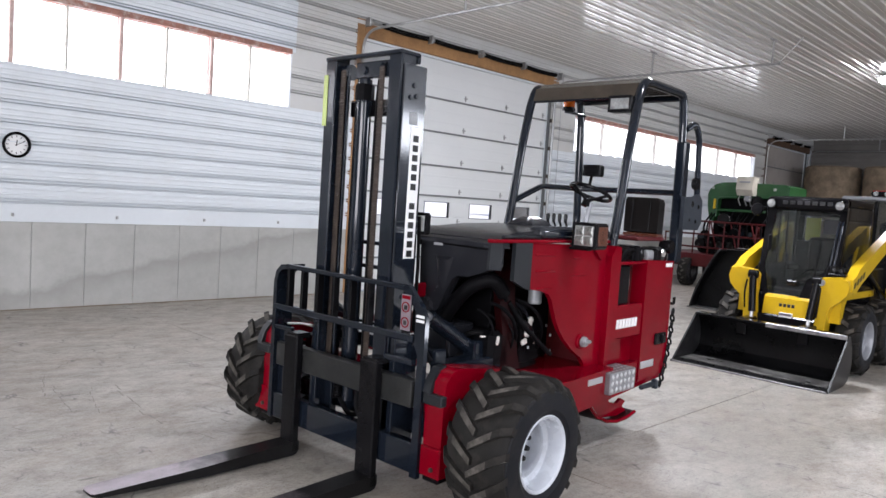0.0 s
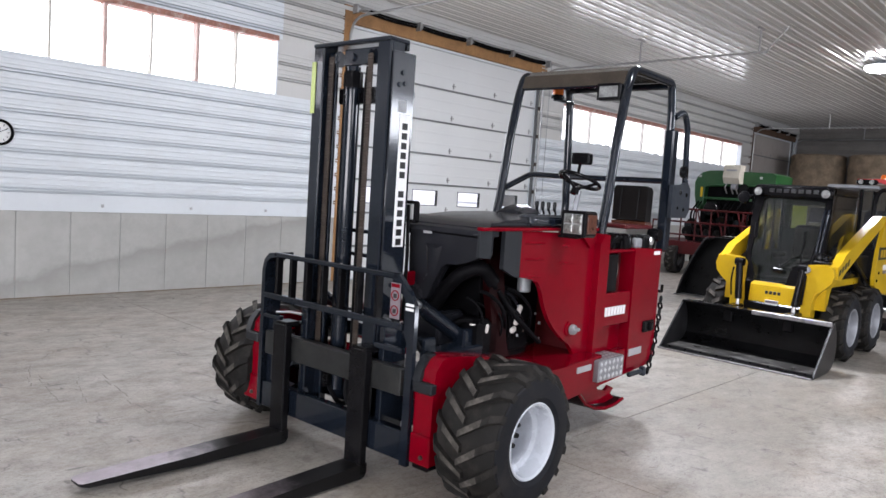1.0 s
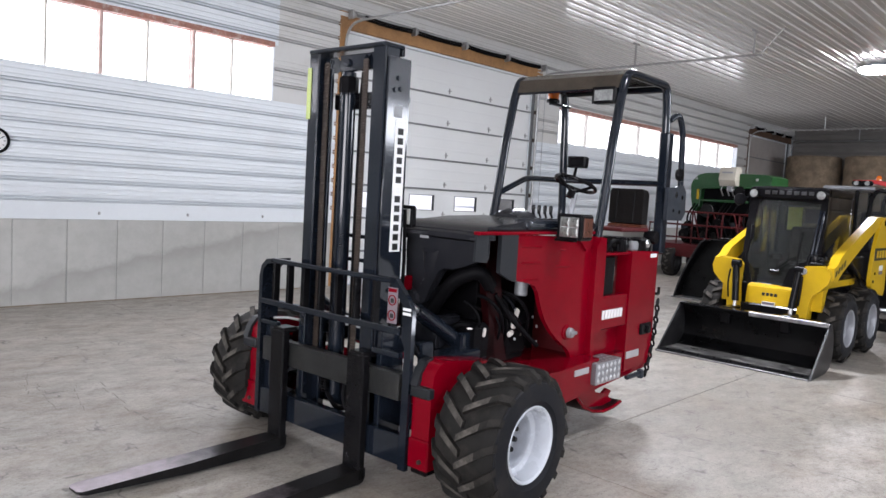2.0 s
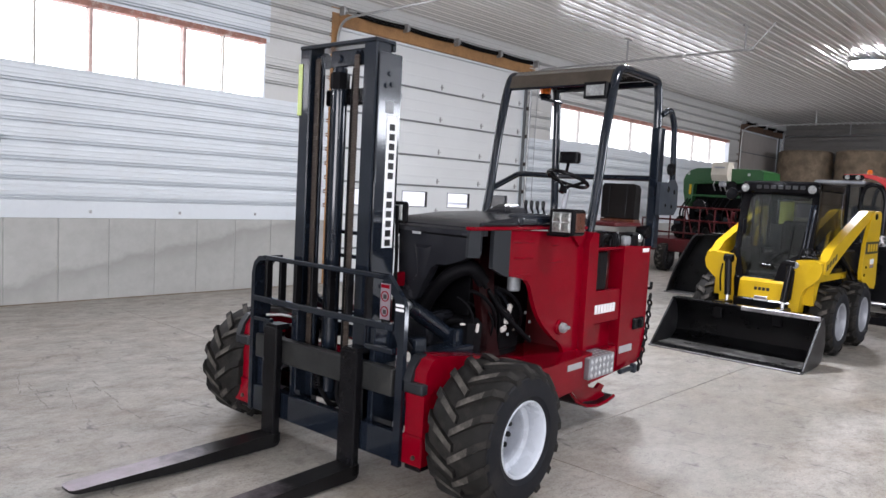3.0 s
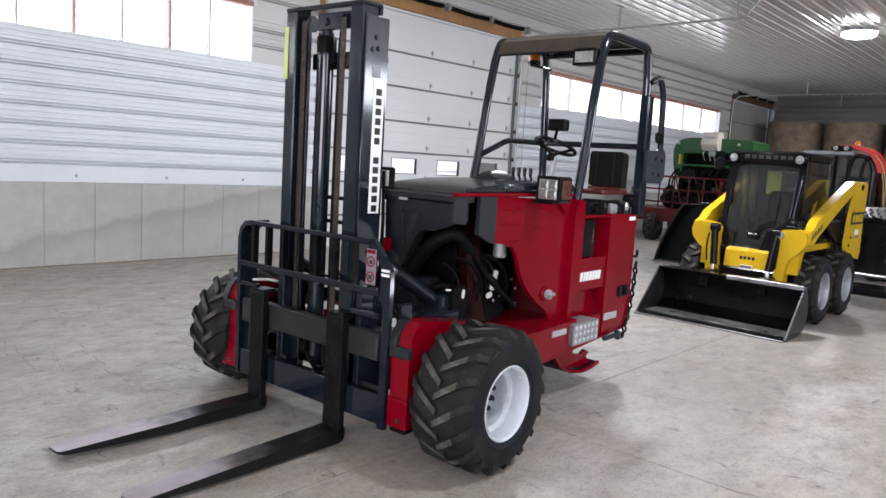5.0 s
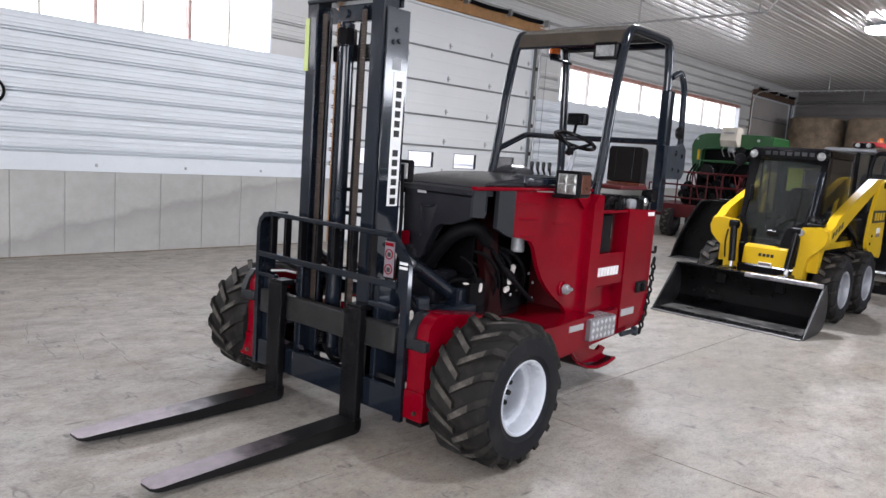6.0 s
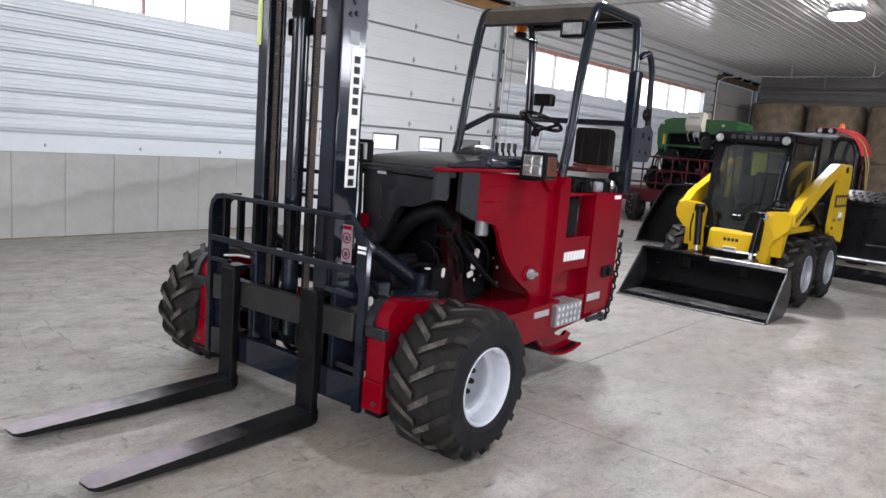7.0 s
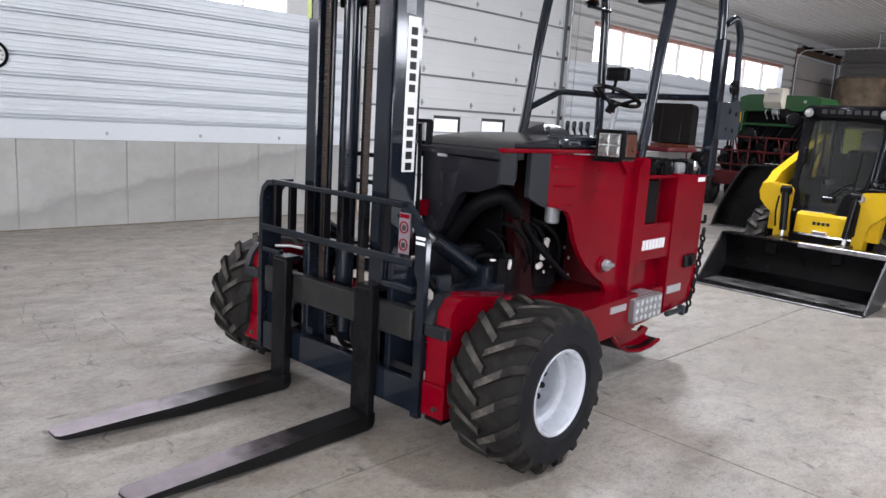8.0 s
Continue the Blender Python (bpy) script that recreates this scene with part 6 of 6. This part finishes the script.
    OUTER = [(0.455, 2.02), (0.455, 1.6), (0.45, 1.2), (0.39, 0.95), (0.32, 0.765), (0.04, 0.765), (-0.24, 0.77), (-0.38, 0.86), (-0.445, 1.1), (-0.455, 1.5), (-0.455, 2.02), (0.0, 2.025)]
    INNER = [(0.345, 1.87), (0.37, 1.6), (0.395, 1.17), (0.335, 0.98), (0.29, 0.82), (0.09, 0.815), (-0.08, 0.84), (-0.125, 1.05), (-0.315, 1.165), (-0.355, 1.5), (-0.375, 1.85), (0.0, 1.88)]
    bm = bmesh.new()
    loops = [[bm.verts.new((fx(z) + dx, mid + y, z)) for y, z in ring] for ring, dx in ((OUTER, 0.05), (OUTER, 0.0), (INNER, 0.0), (INNER, 0.05))]
    for a, b in zip(loops, loops[1:] + loops[:1]):
        for k in range(12):
            bm.faces.new((a[k], a[(k + 1) % 12], b[(k + 1) % 12], b[k]))
    door = part("cab_door", rounded(bm, 0.01, 2), M_BLACK, s, "black framed glass front door with a cut-in corner")
    part("pane", shape(lambda b: (lambda f, k: [b.faces.new(f), b.faces.new(k[::-1])] + [b.faces.new((f[i], k[i], k[(i + 1) % 12], f[(i + 1) % 12])) for i in range(12)])([b.verts.new((fx(z) + 0.016, mid + y * 1.01, z)) for y, z in INNER], [b.verts.new((fx(z) + 0.022, mid + y * 1.01, z)) for y, z in INNER])), M_CABGLASS, door)
    part("door_handle", boxes((1.2, 1.25, mid + 0.33, mid + 0.37, 1.36, 1.56), r=0.012), M_BLACK, door)
    wiper = part("wiper", shape(tube, [(1.14, mid + 0.02, 1.02), (1.17, mid - 0.1, 1.14), (1.205, mid - 0.19, 1.2)], 0.009, 6), M_BLACK, door)
    part("wiper_blade", shape(tube, [(1.21, mid - 0.2, 1.1), (1.28, mid - 0.21, 1.5)], 0.009, 6), M_BLACK, wiper)
    part("wiper_motor", boxes((1.13, 1.18, mid - 0.04, mid + 0.09, 0.97, 1.03), r=0.015), M_BLACK, wiper)
    for dy in (0.0, 0.04):
        part("grab_bar", shape(tube, bend([(1.29, mid - 0.4 - dy, 1.76), (1.25, mid - 0.4 - dy, 1.72), (1.14, mid - 0.38 - dy, 1.2), (1.18, mid - 0.38 - dy, 1.15)], 0.03), 0.012, 8), M_SLATE, door)
    for side in (-1, 1):
        y = mid + side * 0.44
        part("cab_post", shape(prism, [(fx(0.9) + 0.04, 0.9), (fx(0.9) + 0.11, 0.9), (fx(1.95) + 0.1, 1.95), (fx(1.95) + 0.03, 1.95)], "y", y - 0.02, y + 0.02), M_BLACK, cab)
        part("cab_post", boxes((2.3, 2.4, y - 0.02, y + 0.02, 0.92, 1.94), r=0.01), M_BLACK, cab)
        for k in range(2):
            part("side_bar", boxes((1.72 + 0.28 * k, 1.75 + 0.28 * k, y - 0.012, y + 0.012, 1.2, 1.93), r=0.006), M_BLACK, cab)
        part("side_glass", boxes((1.32, 2.3, y + side * 0.014, y + side * 0.019, 1.2, 1.93), r=0), M_TINTGLASS, cab)
        part("side_panel", boxes((1.2, 2.36, y - 0.018, y + 0.018, 0.9, 1.2), r=0.008), M_BLACK, cab)
    brow = part("cab_brow", rounded(boxes((1.3, 1.42, mid - 0.455, mid + 0.455, 1.885, 2.03), r=0.02), 0.01), M_BLACK, s)
    for k in range(7):
        y = mid - 0.27 + 0.085 * k
        part("brow_slot", boxes((1.292, 1.302, y - 0.028, y + 0.028, 1.94, 1.985), r=0.003), M_SHEET, brow)
    for side in (-1, 1):
        y = mid + side * 0.39
        lm = part("headlamp", shape(lathe, [(0.0, 1.25), (0.05, 1.255), (0.056, 1.28), (0.056, 1.31)], (0, y, 1.945), "x", 20), M_LENS, brow, "round headlamp")
        part("bezel", shape(lathe, [(0.05, 1.245), (0.064, 1.245), (0.066, 1.31), (0.05, 1.31)], (0, y, 1.945), "x", 20, closed=True), M_BLACK, lm)
    mirror = part("mirror", shape(lathe, [(0.0, 1.26), (0.07, 1.265), (0.08, 1.28), (0.07, 1.31), (0.0, 1.33)], (0, 0.52, 1.86), "x", 18), M_BLACK, s, "round black mirror on a short arm")
    part("mirror_arm", shape(tube, [(1.3, 0.52, 1.86), (1.36, 0.42, 1.9)], 0.012, 6), M_BLACK, mirror)
    # back wall of the cab round a small rear window
    rear = part("rear_wall", boxes((2.32, 2.38, mid - 0.42, mid + 0.42, 0.9, 1.49), (2.32, 2.38, mid - 0.42, mid + 0.42, 1.82, 1.94), (2.32, 2.38, mid + 0.34, mid + 0.42, 1.49, 1.82), (2.32, 2.38, mid - 0.42, mid - 0.16, 1.49, 1.82), r=0.008), M_BLACK, cab)
    part("rear_window", boxes((2.34, 2.346, mid - 0.16, mid + 0.34, 1.49, 1.82), r=0), M_CABGLASS, rear)
    part("label", boxes((2.31, 2.319, mid + 0.13, mid + 0.31, 1.5, 1.8), r=0.002), M_STICKER, rear, "yellow printed sticker")
    part("label", boxes((2.31, 2.319, mid - 0.1, mid + 0.09, 1.6, 1.79), r=0.002), M_WARN, rear, "pale printed sticker")
    seat_ = part("seat", rounded(boxes((1.85, 2.25, mid - 0.24, mid + 0.24, 0.95, 1.1), r=0.04), 0.01), M_SEAT, s)
    part("seat_back", rounded(boxes((2.18, 2.29, mid - 0.23, mid + 0.23, 1.08, 1.55), r=0.04), 0.01), M_SEAT, seat_)
    for y in (mid - 0.3, mid + 0.3):
        stick = part("joystick", shape(tube, [(1.7, y, 1.0), (1.68, y, 1.24)], 0.012, 8), M_BLACK, s)
        part("grip", boxes((1.64, 1.71, y - 0.025, y + 0.025, 1.22, 1.34), r=0.02), M_BLACK, stick)
        part("armrest", boxes((1.72, 2.1, y - 0.04, y + 0.04, 1.12, 1.18), r=0.02), M_SEAT, seat_)
    part("engine_hood", rounded(boxes((2.4, 3.25, -0.42, 0.42, 0.5, 1.42), r=0.04), 0.02), M_BLACK, s)
    return s


loader = skid_loader()
loader.matrix_basis = pose(8.28, 4.56, 0, 0, 0, 0)

# loose buckets standing further back
b2 = thing("loader_bucket", pose(13.4, 6.0, 0.0), "black loader bucket with a curved back standing on the floor", "bucket", "spare buckets")
BACK = [(1.7, 0.02), (1.66, 0.2), (1.58, 0.45), (1.47, 0.7), (1.34, 0.95), (1.25, 1.1), (1.18, 1.15), (0.5, 1.17)]
part("bucket_shell", shape(prism, BACK + [(v - 0.012, z - 0.02) for v, z in BACK[::-1]], "x", 0.0, 1.7), M_BUCKET, b2)
part("bucket_side", shape(prism, BACK + [(0.35, 1.1), (0.3, 0.04), (1.2, 0.02)], "x", 0.25, 0.27), M_BUCKET, b2)
part("side_rim", shape(tube, bend([(0.0, v, z) for v, z in BACK[:7]], 0.1), 0.016, 8), M_SHEET, b2, "scuffed steel rim")
part("cutting_edge", boxes((-0.02, 1.7, 1.2, 1.75, 0.0, 0.025), r=0.006), M_EDGE, b2, "worn steel cutting edge")
grip = part("grip_plate", boxes((0.0, 0.3, 0.35, 0.95, 1.165, 1.19), r=0.006), M_BUCKET, b2)
for i in range(6):
    for j in range(3):
        part("grip_lug", shape(hull, [(0.05 + 0.09 * j + 0.035 * u, 0.4 + 0.095 * i + 0.045 * (j % 2) + 0.03 * v, 1.19 + 0.012 * (u == 0 and v == 0)) for u, v in ((-1, 0), (1, 0), (0, -1), (0, 1), (0, 0))]), M_GALV, grip)

# wide black attachment beside the loader
att = thing("wide_bucket", pose(13.2, 3.2, 0), "wide glossy black bucket attachment with a lower bar", "bucket", "spare buckets")
part("back_sheet", boxes((0.0, 0.06, -1.4, 1.1, 0.3, 1.16), (0.0, 0.35, -1.4, 1.1, 0.02, 0.06), r=0.015), M_BUCKET, att)
part("top_rail", boxes((-0.04, 0.12, -1.4, 1.1, 1.13, 1.2), r=0.015), M_BUCKET, att)
part("lower_bar", shape(tube, [(-0.06, -1.4, 0.3), (-0.06, 1.1, 0.3)], 0.035, 12), M_BRIGHT, att, "bright steel lower bar")
part("mid_bar", shape(tube, [(-0.06, -1.4, 0.55), (-0.06, 0.6, 0.55)], 0.02, 12), M_SHEET, att)
part("skid_plate", boxes((-0.3, 0.4, -1.4, 1.1, 0.0, 0.12), r=0.02), M_BLACK, att)

slope = part("grip_slope", shape(prism, [(-0.04, 1.2), (0.1, 1.2), (0.34, 1.33), (0.34, 1.36)], "y", -1.4, 1.02), M_BUCKET, att)
for i in range(24):
    for j in range(3):
        x, y = 0.03 + 0.11 * j, -1.35 + 0.1 * i + 0.05 * (j % 2)
        part("grip_lug", shape(hull, [(x + 0.04 * u, y + 0.034 * v, 1.232 + 0.42 * (x + 0.04 * u) + 0.012 * (u == 0 and v == 0)) for u, v in ((-1, 0), (1, 0), (0, -1), (0, 1), (0, 0))] + [(x, y, 1.2 + 0.42 * x)]), M_TRACK, slope)

# second loader, red roofed, behind the first
red = thing("red_loader", pose(14.6, 5.07, 0), "grey and red compact loader with a roof beacon", "loader")
for cx in (0.6, 2.2):
    for side in (-1, 1):
        wheel_parts(red, (cx, side * 0.8, 0.5), 0.5, 0.36, 0.26, side, 14, 0.03, 0.06, 0.25, M_GREYRIM, -0.03, 6)
part("body", boxes((0.3, 2.8, -0.6, 0.6, 0.4, 1.15), r=0.05), M_BLACK, red)
for cx in (0.82, 1.75):
    for cy in (0.6, 0.14):
        part("cab_post", boxes((cx, cx + 0.08, cy, cy + 0.07, 1.1, 2.22), r=0.02), M_BLACK, red)
    part("door_arch", shape(tube, bend([(cx, -0.07, 1.12), (cx, -0.07, 2.0), (cx, -0.13, 2.22), (cx, -0.36, 2.22), (cx, -0.47, 2.0), (cx, -0.47, 1.12)], 0.12, 6), 0.04, 10), M_BLACK, red, "black rounded door frame")
part("cab_glass", boxes((0.84, 0.846, -0.04, 0.6, 1.15, 2.2), r=0), M_TINTGLASS, red)
part("arch_glass", shape(prism, [(-0.44, 1.15), (-0.44, 1.98), (-0.34, 2.19), (-0.15, 2.19), (-0.1, 2.0), (-0.1, 1.15)], "x", 0.8, 0.806), M_TINTGLASS, red)
part("seat", rounded(boxes((1.3, 1.7, -0.2, 0.28, 1.15, 1.35), r=0.05), 0.02), M_SEAT, red)
part("seat_back", rounded(boxes((1.58, 1.72, -0.2, 0.28, 1.35, 1.85), r=0.05), 0.02), M_SEAT, red)
roof2 = part("cab_roof", rounded(boxes((0.72, 1.9, -0.14, 0.75, 2.22, 2.295), r=0.03), 0.015), M_GREYRIM, red, "pale grey cab roof")
part("lamp_bar", rounded(boxes((0.7, 0.82, -0.1, 0.26, 2.3, 2.4), r=0.03), 0.01), M_BLACK, roof2, "black lamp bar")
BAND = [(0.26, 2.41), (-0.12, 2.42), (-0.28, 2.39), (-0.42, 2.3), (-0.54, 2.12), (-0.6, 1.94)]
part("red_hood", rounded(shape(prism, BAND + [(y, z - 0.07) for y, z in ((-0.545, 2.0), (-0.49, 2.16), (-0.39, 2.31), (-0.27, 2.38), (-0.12, 2.42), (0.26, 2.41))], "x", 0.83, 1.5), 0.015), M_BRIGHTRED, red, "bright red curved hood")
for y in (-0.01, 0.17):
    part("roof_lamp", shape(lathe, [(0.0, 0.68), (0.04, 0.68), (0.046, 0.71)], (0, y, 2.35), "x", 14), M_LENS, roof2)
part("roof_beacon", shape(lathe, [(0.0, 2.41), (0.05, 2.41), (0.05, 2.47), (0.03, 2.5), (0.0, 2.5)], (0.85, -0.16, 0), "z", 14), M_AMBER, roof2)
for k in range(4):
    part("hose", shape(tube, bend([(0.85, -0.3 - 0.03 * k, 2.31), (0.9, -0.48 - 0.025 * k, 2.15), (0.95, -0.54 - 0.045 * k, 1.8), (1.2, -0.62, 1.25)], 0.2), 0.011, 8), M_OLDRED if k < 2 else M_STRAW, red)

# ---------------------------------------------------------------- seed drill by the window wall
drill = thing("seed_drill", pose(18.0, 8.55, 0), "green and red farm seed drill with a white seed box", "seed drill")
HOPPER = [(-0.84, 2.27), (-0.84, 2.54), (-0.74, 2.59), (0.5, 2.62), (0.78, 2.61), (0.95, 2.56), (1.08, 2.44), (1.13, 2.3), (1.11, 2.0), (1.04, 1.66), (0.93, 1.64), (0.9, 1.9), (0.87, 2.22), (0.25, 2.26)]
part("hopper", rounded(shape(prism, HOPPER, "x", 0.0, 1.1), 0.03, 3), M_GREEN, drill, "green sheet-steel hopper with a rounded shoulder")
# solid near-black block in place of the shade inside the hopper
part("hopper_inside", boxes((0.25, 1.0, -0.8, 0.92, 1.3, 2.3), r=0.03), M_HOSE_AND_SHADE, drill, "near-black block for the shade inside the hopper")
part("hopper_bar", boxes((0.0, 0.1, -0.3, 0.9, 1.9, 1.96), r=0.012), M_GREEN, drill)
part("hopper_rim", shape(tube, bend([(-0.01, 0.88, 1.75), (-0.01, 0.86, 2.23), (-0.01, 0.25, 2.26), (-0.01, -0.82, 2.28)], 0.08), 0.02, 8), M_GREEN, drill)
for y in (-0.9, 0.98):
    part("hopper_leg", boxes((0.3, 0.38, y - 0.04, y + 0.04, 0.6, 1.8), (0.8, 0.88, y - 0.04, y + 0.04, 0.6, 1.8), r=0.01), M_GREEN, drill)
box = part("seed_box", shape(prism, [(-0.3, 2.44), (-0.24, 2.75), (0.1, 2.75), (0.1, 2.44), (-0.02, 2.3), (-0.2, 2.3)], "y", -0.08, 0.31), M_BEIGE, drill, "white plastic seed box")
part("seed_motor", boxes((-0.2, -0.05, 0.0, 0.14, 2.16, 2.3), r=0.02), M_GREYRIM, drill)
for y in (-0.02, 0.09, 0.24):
    part("box_leg", shape(tube, [(-0.16, y, 2.34), (-0.2, y + 0.03, 2.2), (-0.12, y, 2.06)], 0.014, 6), M_GALV, drill)
part("fan_housing", shape(lathe, [(0.0, -0.06), (0.1, -0.06), (0.11, 0.0), (0.1, 0.06), (0.0, 0.06)], (-0.1, -0.16, 2.2), "x", 18), M_BLACK, drill)
for y in (1.0, 0.35, -0.5):
    part("lid_clip", boxes((-0.02, 0.02, y - 0.03, y + 0.03, 2.44, 2.5), r=0.006), M_GALV, drill)
part("decal", boxes((-0.29, -0.27, -0.02, 0.24, 2.6, 2.64), r=0.001), M_GREYRIM, box)
part("yellow_post", boxes((-0.03, 0.0, 0.9, 0.96, 1.95, 2.2), r=0.01), M_YELLOW, drill)
for z, y0 in ((0.98, 1.95), (1.3, 1.92), (1.62, 1.2)):
    part("frame_rail", shape(tube, [(-0.48, -0.6, z), (-0.48, y0, z)], 0.022, 8), M_OLDRED, drill, "dull red frame rail")
for y, z in ((1.93, 1.32), (1.55, 1.3), (1.18, 1.64), (0.8, 1.64), (0.42, 1.64), (0.05, 1.64), (-0.35, 1.64)):
    part("frame_upright", shape(tube, [(-0.48, y, 0.8), (-0.48, y, z)], 0.02, 8), M_OLDRED, drill)
for y in (0.6, 0.1, -0.4):
    part("frame_brace", shape(tube, [(-0.48, y, 1.0), (-0.2, y + 0.3, 1.62)], 0.018, 8), M_OLDRED, drill)
part("frame_deck", rounded(boxes((-0.6, 1.4, -0.9, 2.1, 0.5, 0.82), r=0.02), 0.01), M_OLDRED, drill, "dark red machine frame")
part("drill_body", rounded(boxes((0.1, 0.9, -0.8, 1.3, 0.82, 1.25), (0.25, 0.9, -0.8, 1.05, 1.2, 1.7), r=0.03), 0.015), M_HOSE_AND_SHADE, drill, "dark drill body behind the rails")
for k in range(9):
    y = -0.7 + 0.23 * k
    part("press_wheel", shape(lathe, [(0.0, -0.03), (0.13, -0.035), (0.15, -0.02), (0.15, 0.02), (0.13, 0.035), (0.0, 0.03)], (-0.12 + 0.1 * (k % 2), y, 1.0), "y", 18), M_RUBBER, drill)
part("drum", shape(lathe, [(0.0, -0.28), (0.16, -0.28), (0.175, -0.26), (0.175, 0.1), (0.16, 0.12), (0.0, 0.12)], (0, 0.56, 1.67), "x", 24), M_BLACK, drill, "black round drum")
random.seed(12)
for k in range(22):
    y, z, size = random.uniform(-0.6, 1.2), random.uniform(0.95, 1.6), random.uniform(0.05, 0.14)
    part("seed_unit", shape(lathe, [(0.0, -size * 0.5), (size, -size * 0.5), (size * 1.05, 0), (size, size * 0.5), (0.0, size * 0.5)], (random.uniform(-0.35, 0.1), y, z), random.choice("xy"), 14), random.choice((M_BLACK, M_BLACK, M_HOSE_AND_SHADE, M_OLDRED, M_SLATE)), drill)
for k in range(16):
    y = random.uniform(-0.8, 1.0)
    part("seed_tube", shape(tube, bend([(0.1, y, 1.95), (-0.25, y + 0.12, 1.5), (-0.35, y - 0.15, 0.85)], 0.2), random.uniform(0.014, 0.03), 6), M_HOSE_AND_SHADE, drill)
wheel_parts(drill, (-0.5, 1.25, 0.36), 0.36, 0.26, 0.2, -1, 12, 0.012, 0.05, 0.2, M_SHEET, -0.02, 6)
wheel_parts(drill, (0.9, 1.25, 0.36), 0.36, 0.26, 0.2, -1, 12, 0.012, 0.05, 0.2, M_SHEET, -0.02, 6)
wheel_parts(drill, (-0.5, -0.6, 0.36), 0.36, 0.26, 0.2, -1, 12, 0.012, 0.05, 0.2, M_SHEET, -0.02, 6)


# ---------------------------------------------------------------- bales along the end wall
def bale():
    b = bmesh.new()
    random.seed(21)
    n, rows, R, H = 64, 26, 0.9, 1.9
    rings = []
    prof = [(0.0, 0.01), (R * 0.5, 0.0), (R - 0.06, 0.0)] + [(R + 0.012 * math.sin(7 * k), 0.05 + (H - 0.1) * k / rows) for k in range(rows + 1)] + [(R - 0.06, H), (R * 0.5, H + 0.01), (0.0, H)]
    for r, z in prof:
        rings.append([b.verts.new(((r + random.uniform(-0.012, 0.012) * (r > 0.1)) * math.cos(2 * math.pi * k / n), (r + random.uniform(-0.012, 0.012) * (r > 0.1)) * math.sin(2 * math.pi * k / n), z)) for k in range(n)])
    for a, c in zip(rings, rings[1:]):
        for k in range(n):
            b.faces.new((a[k], a[(k + 1) % n], c[(k + 1) % n], c[k]))
    return solid("hay_bale", b, M_BALE, "big round hay bale standing on end", "hay bale", "stacked bales")


first_bale = bale()
first_bale.matrix_basis = pose(28.7, 10.1, 0)
k = 0
for j in range(8):
    for lvl in (0, 1):
        if (j, lvl) != (0, 0):
            k += 1
            copy_thing(first_bale, pose(28.7 + 0.1 * math.sin(3 * j), 10.1 - 1.93 * j, 1.91 * lvl, 0, 0, 47 * k))
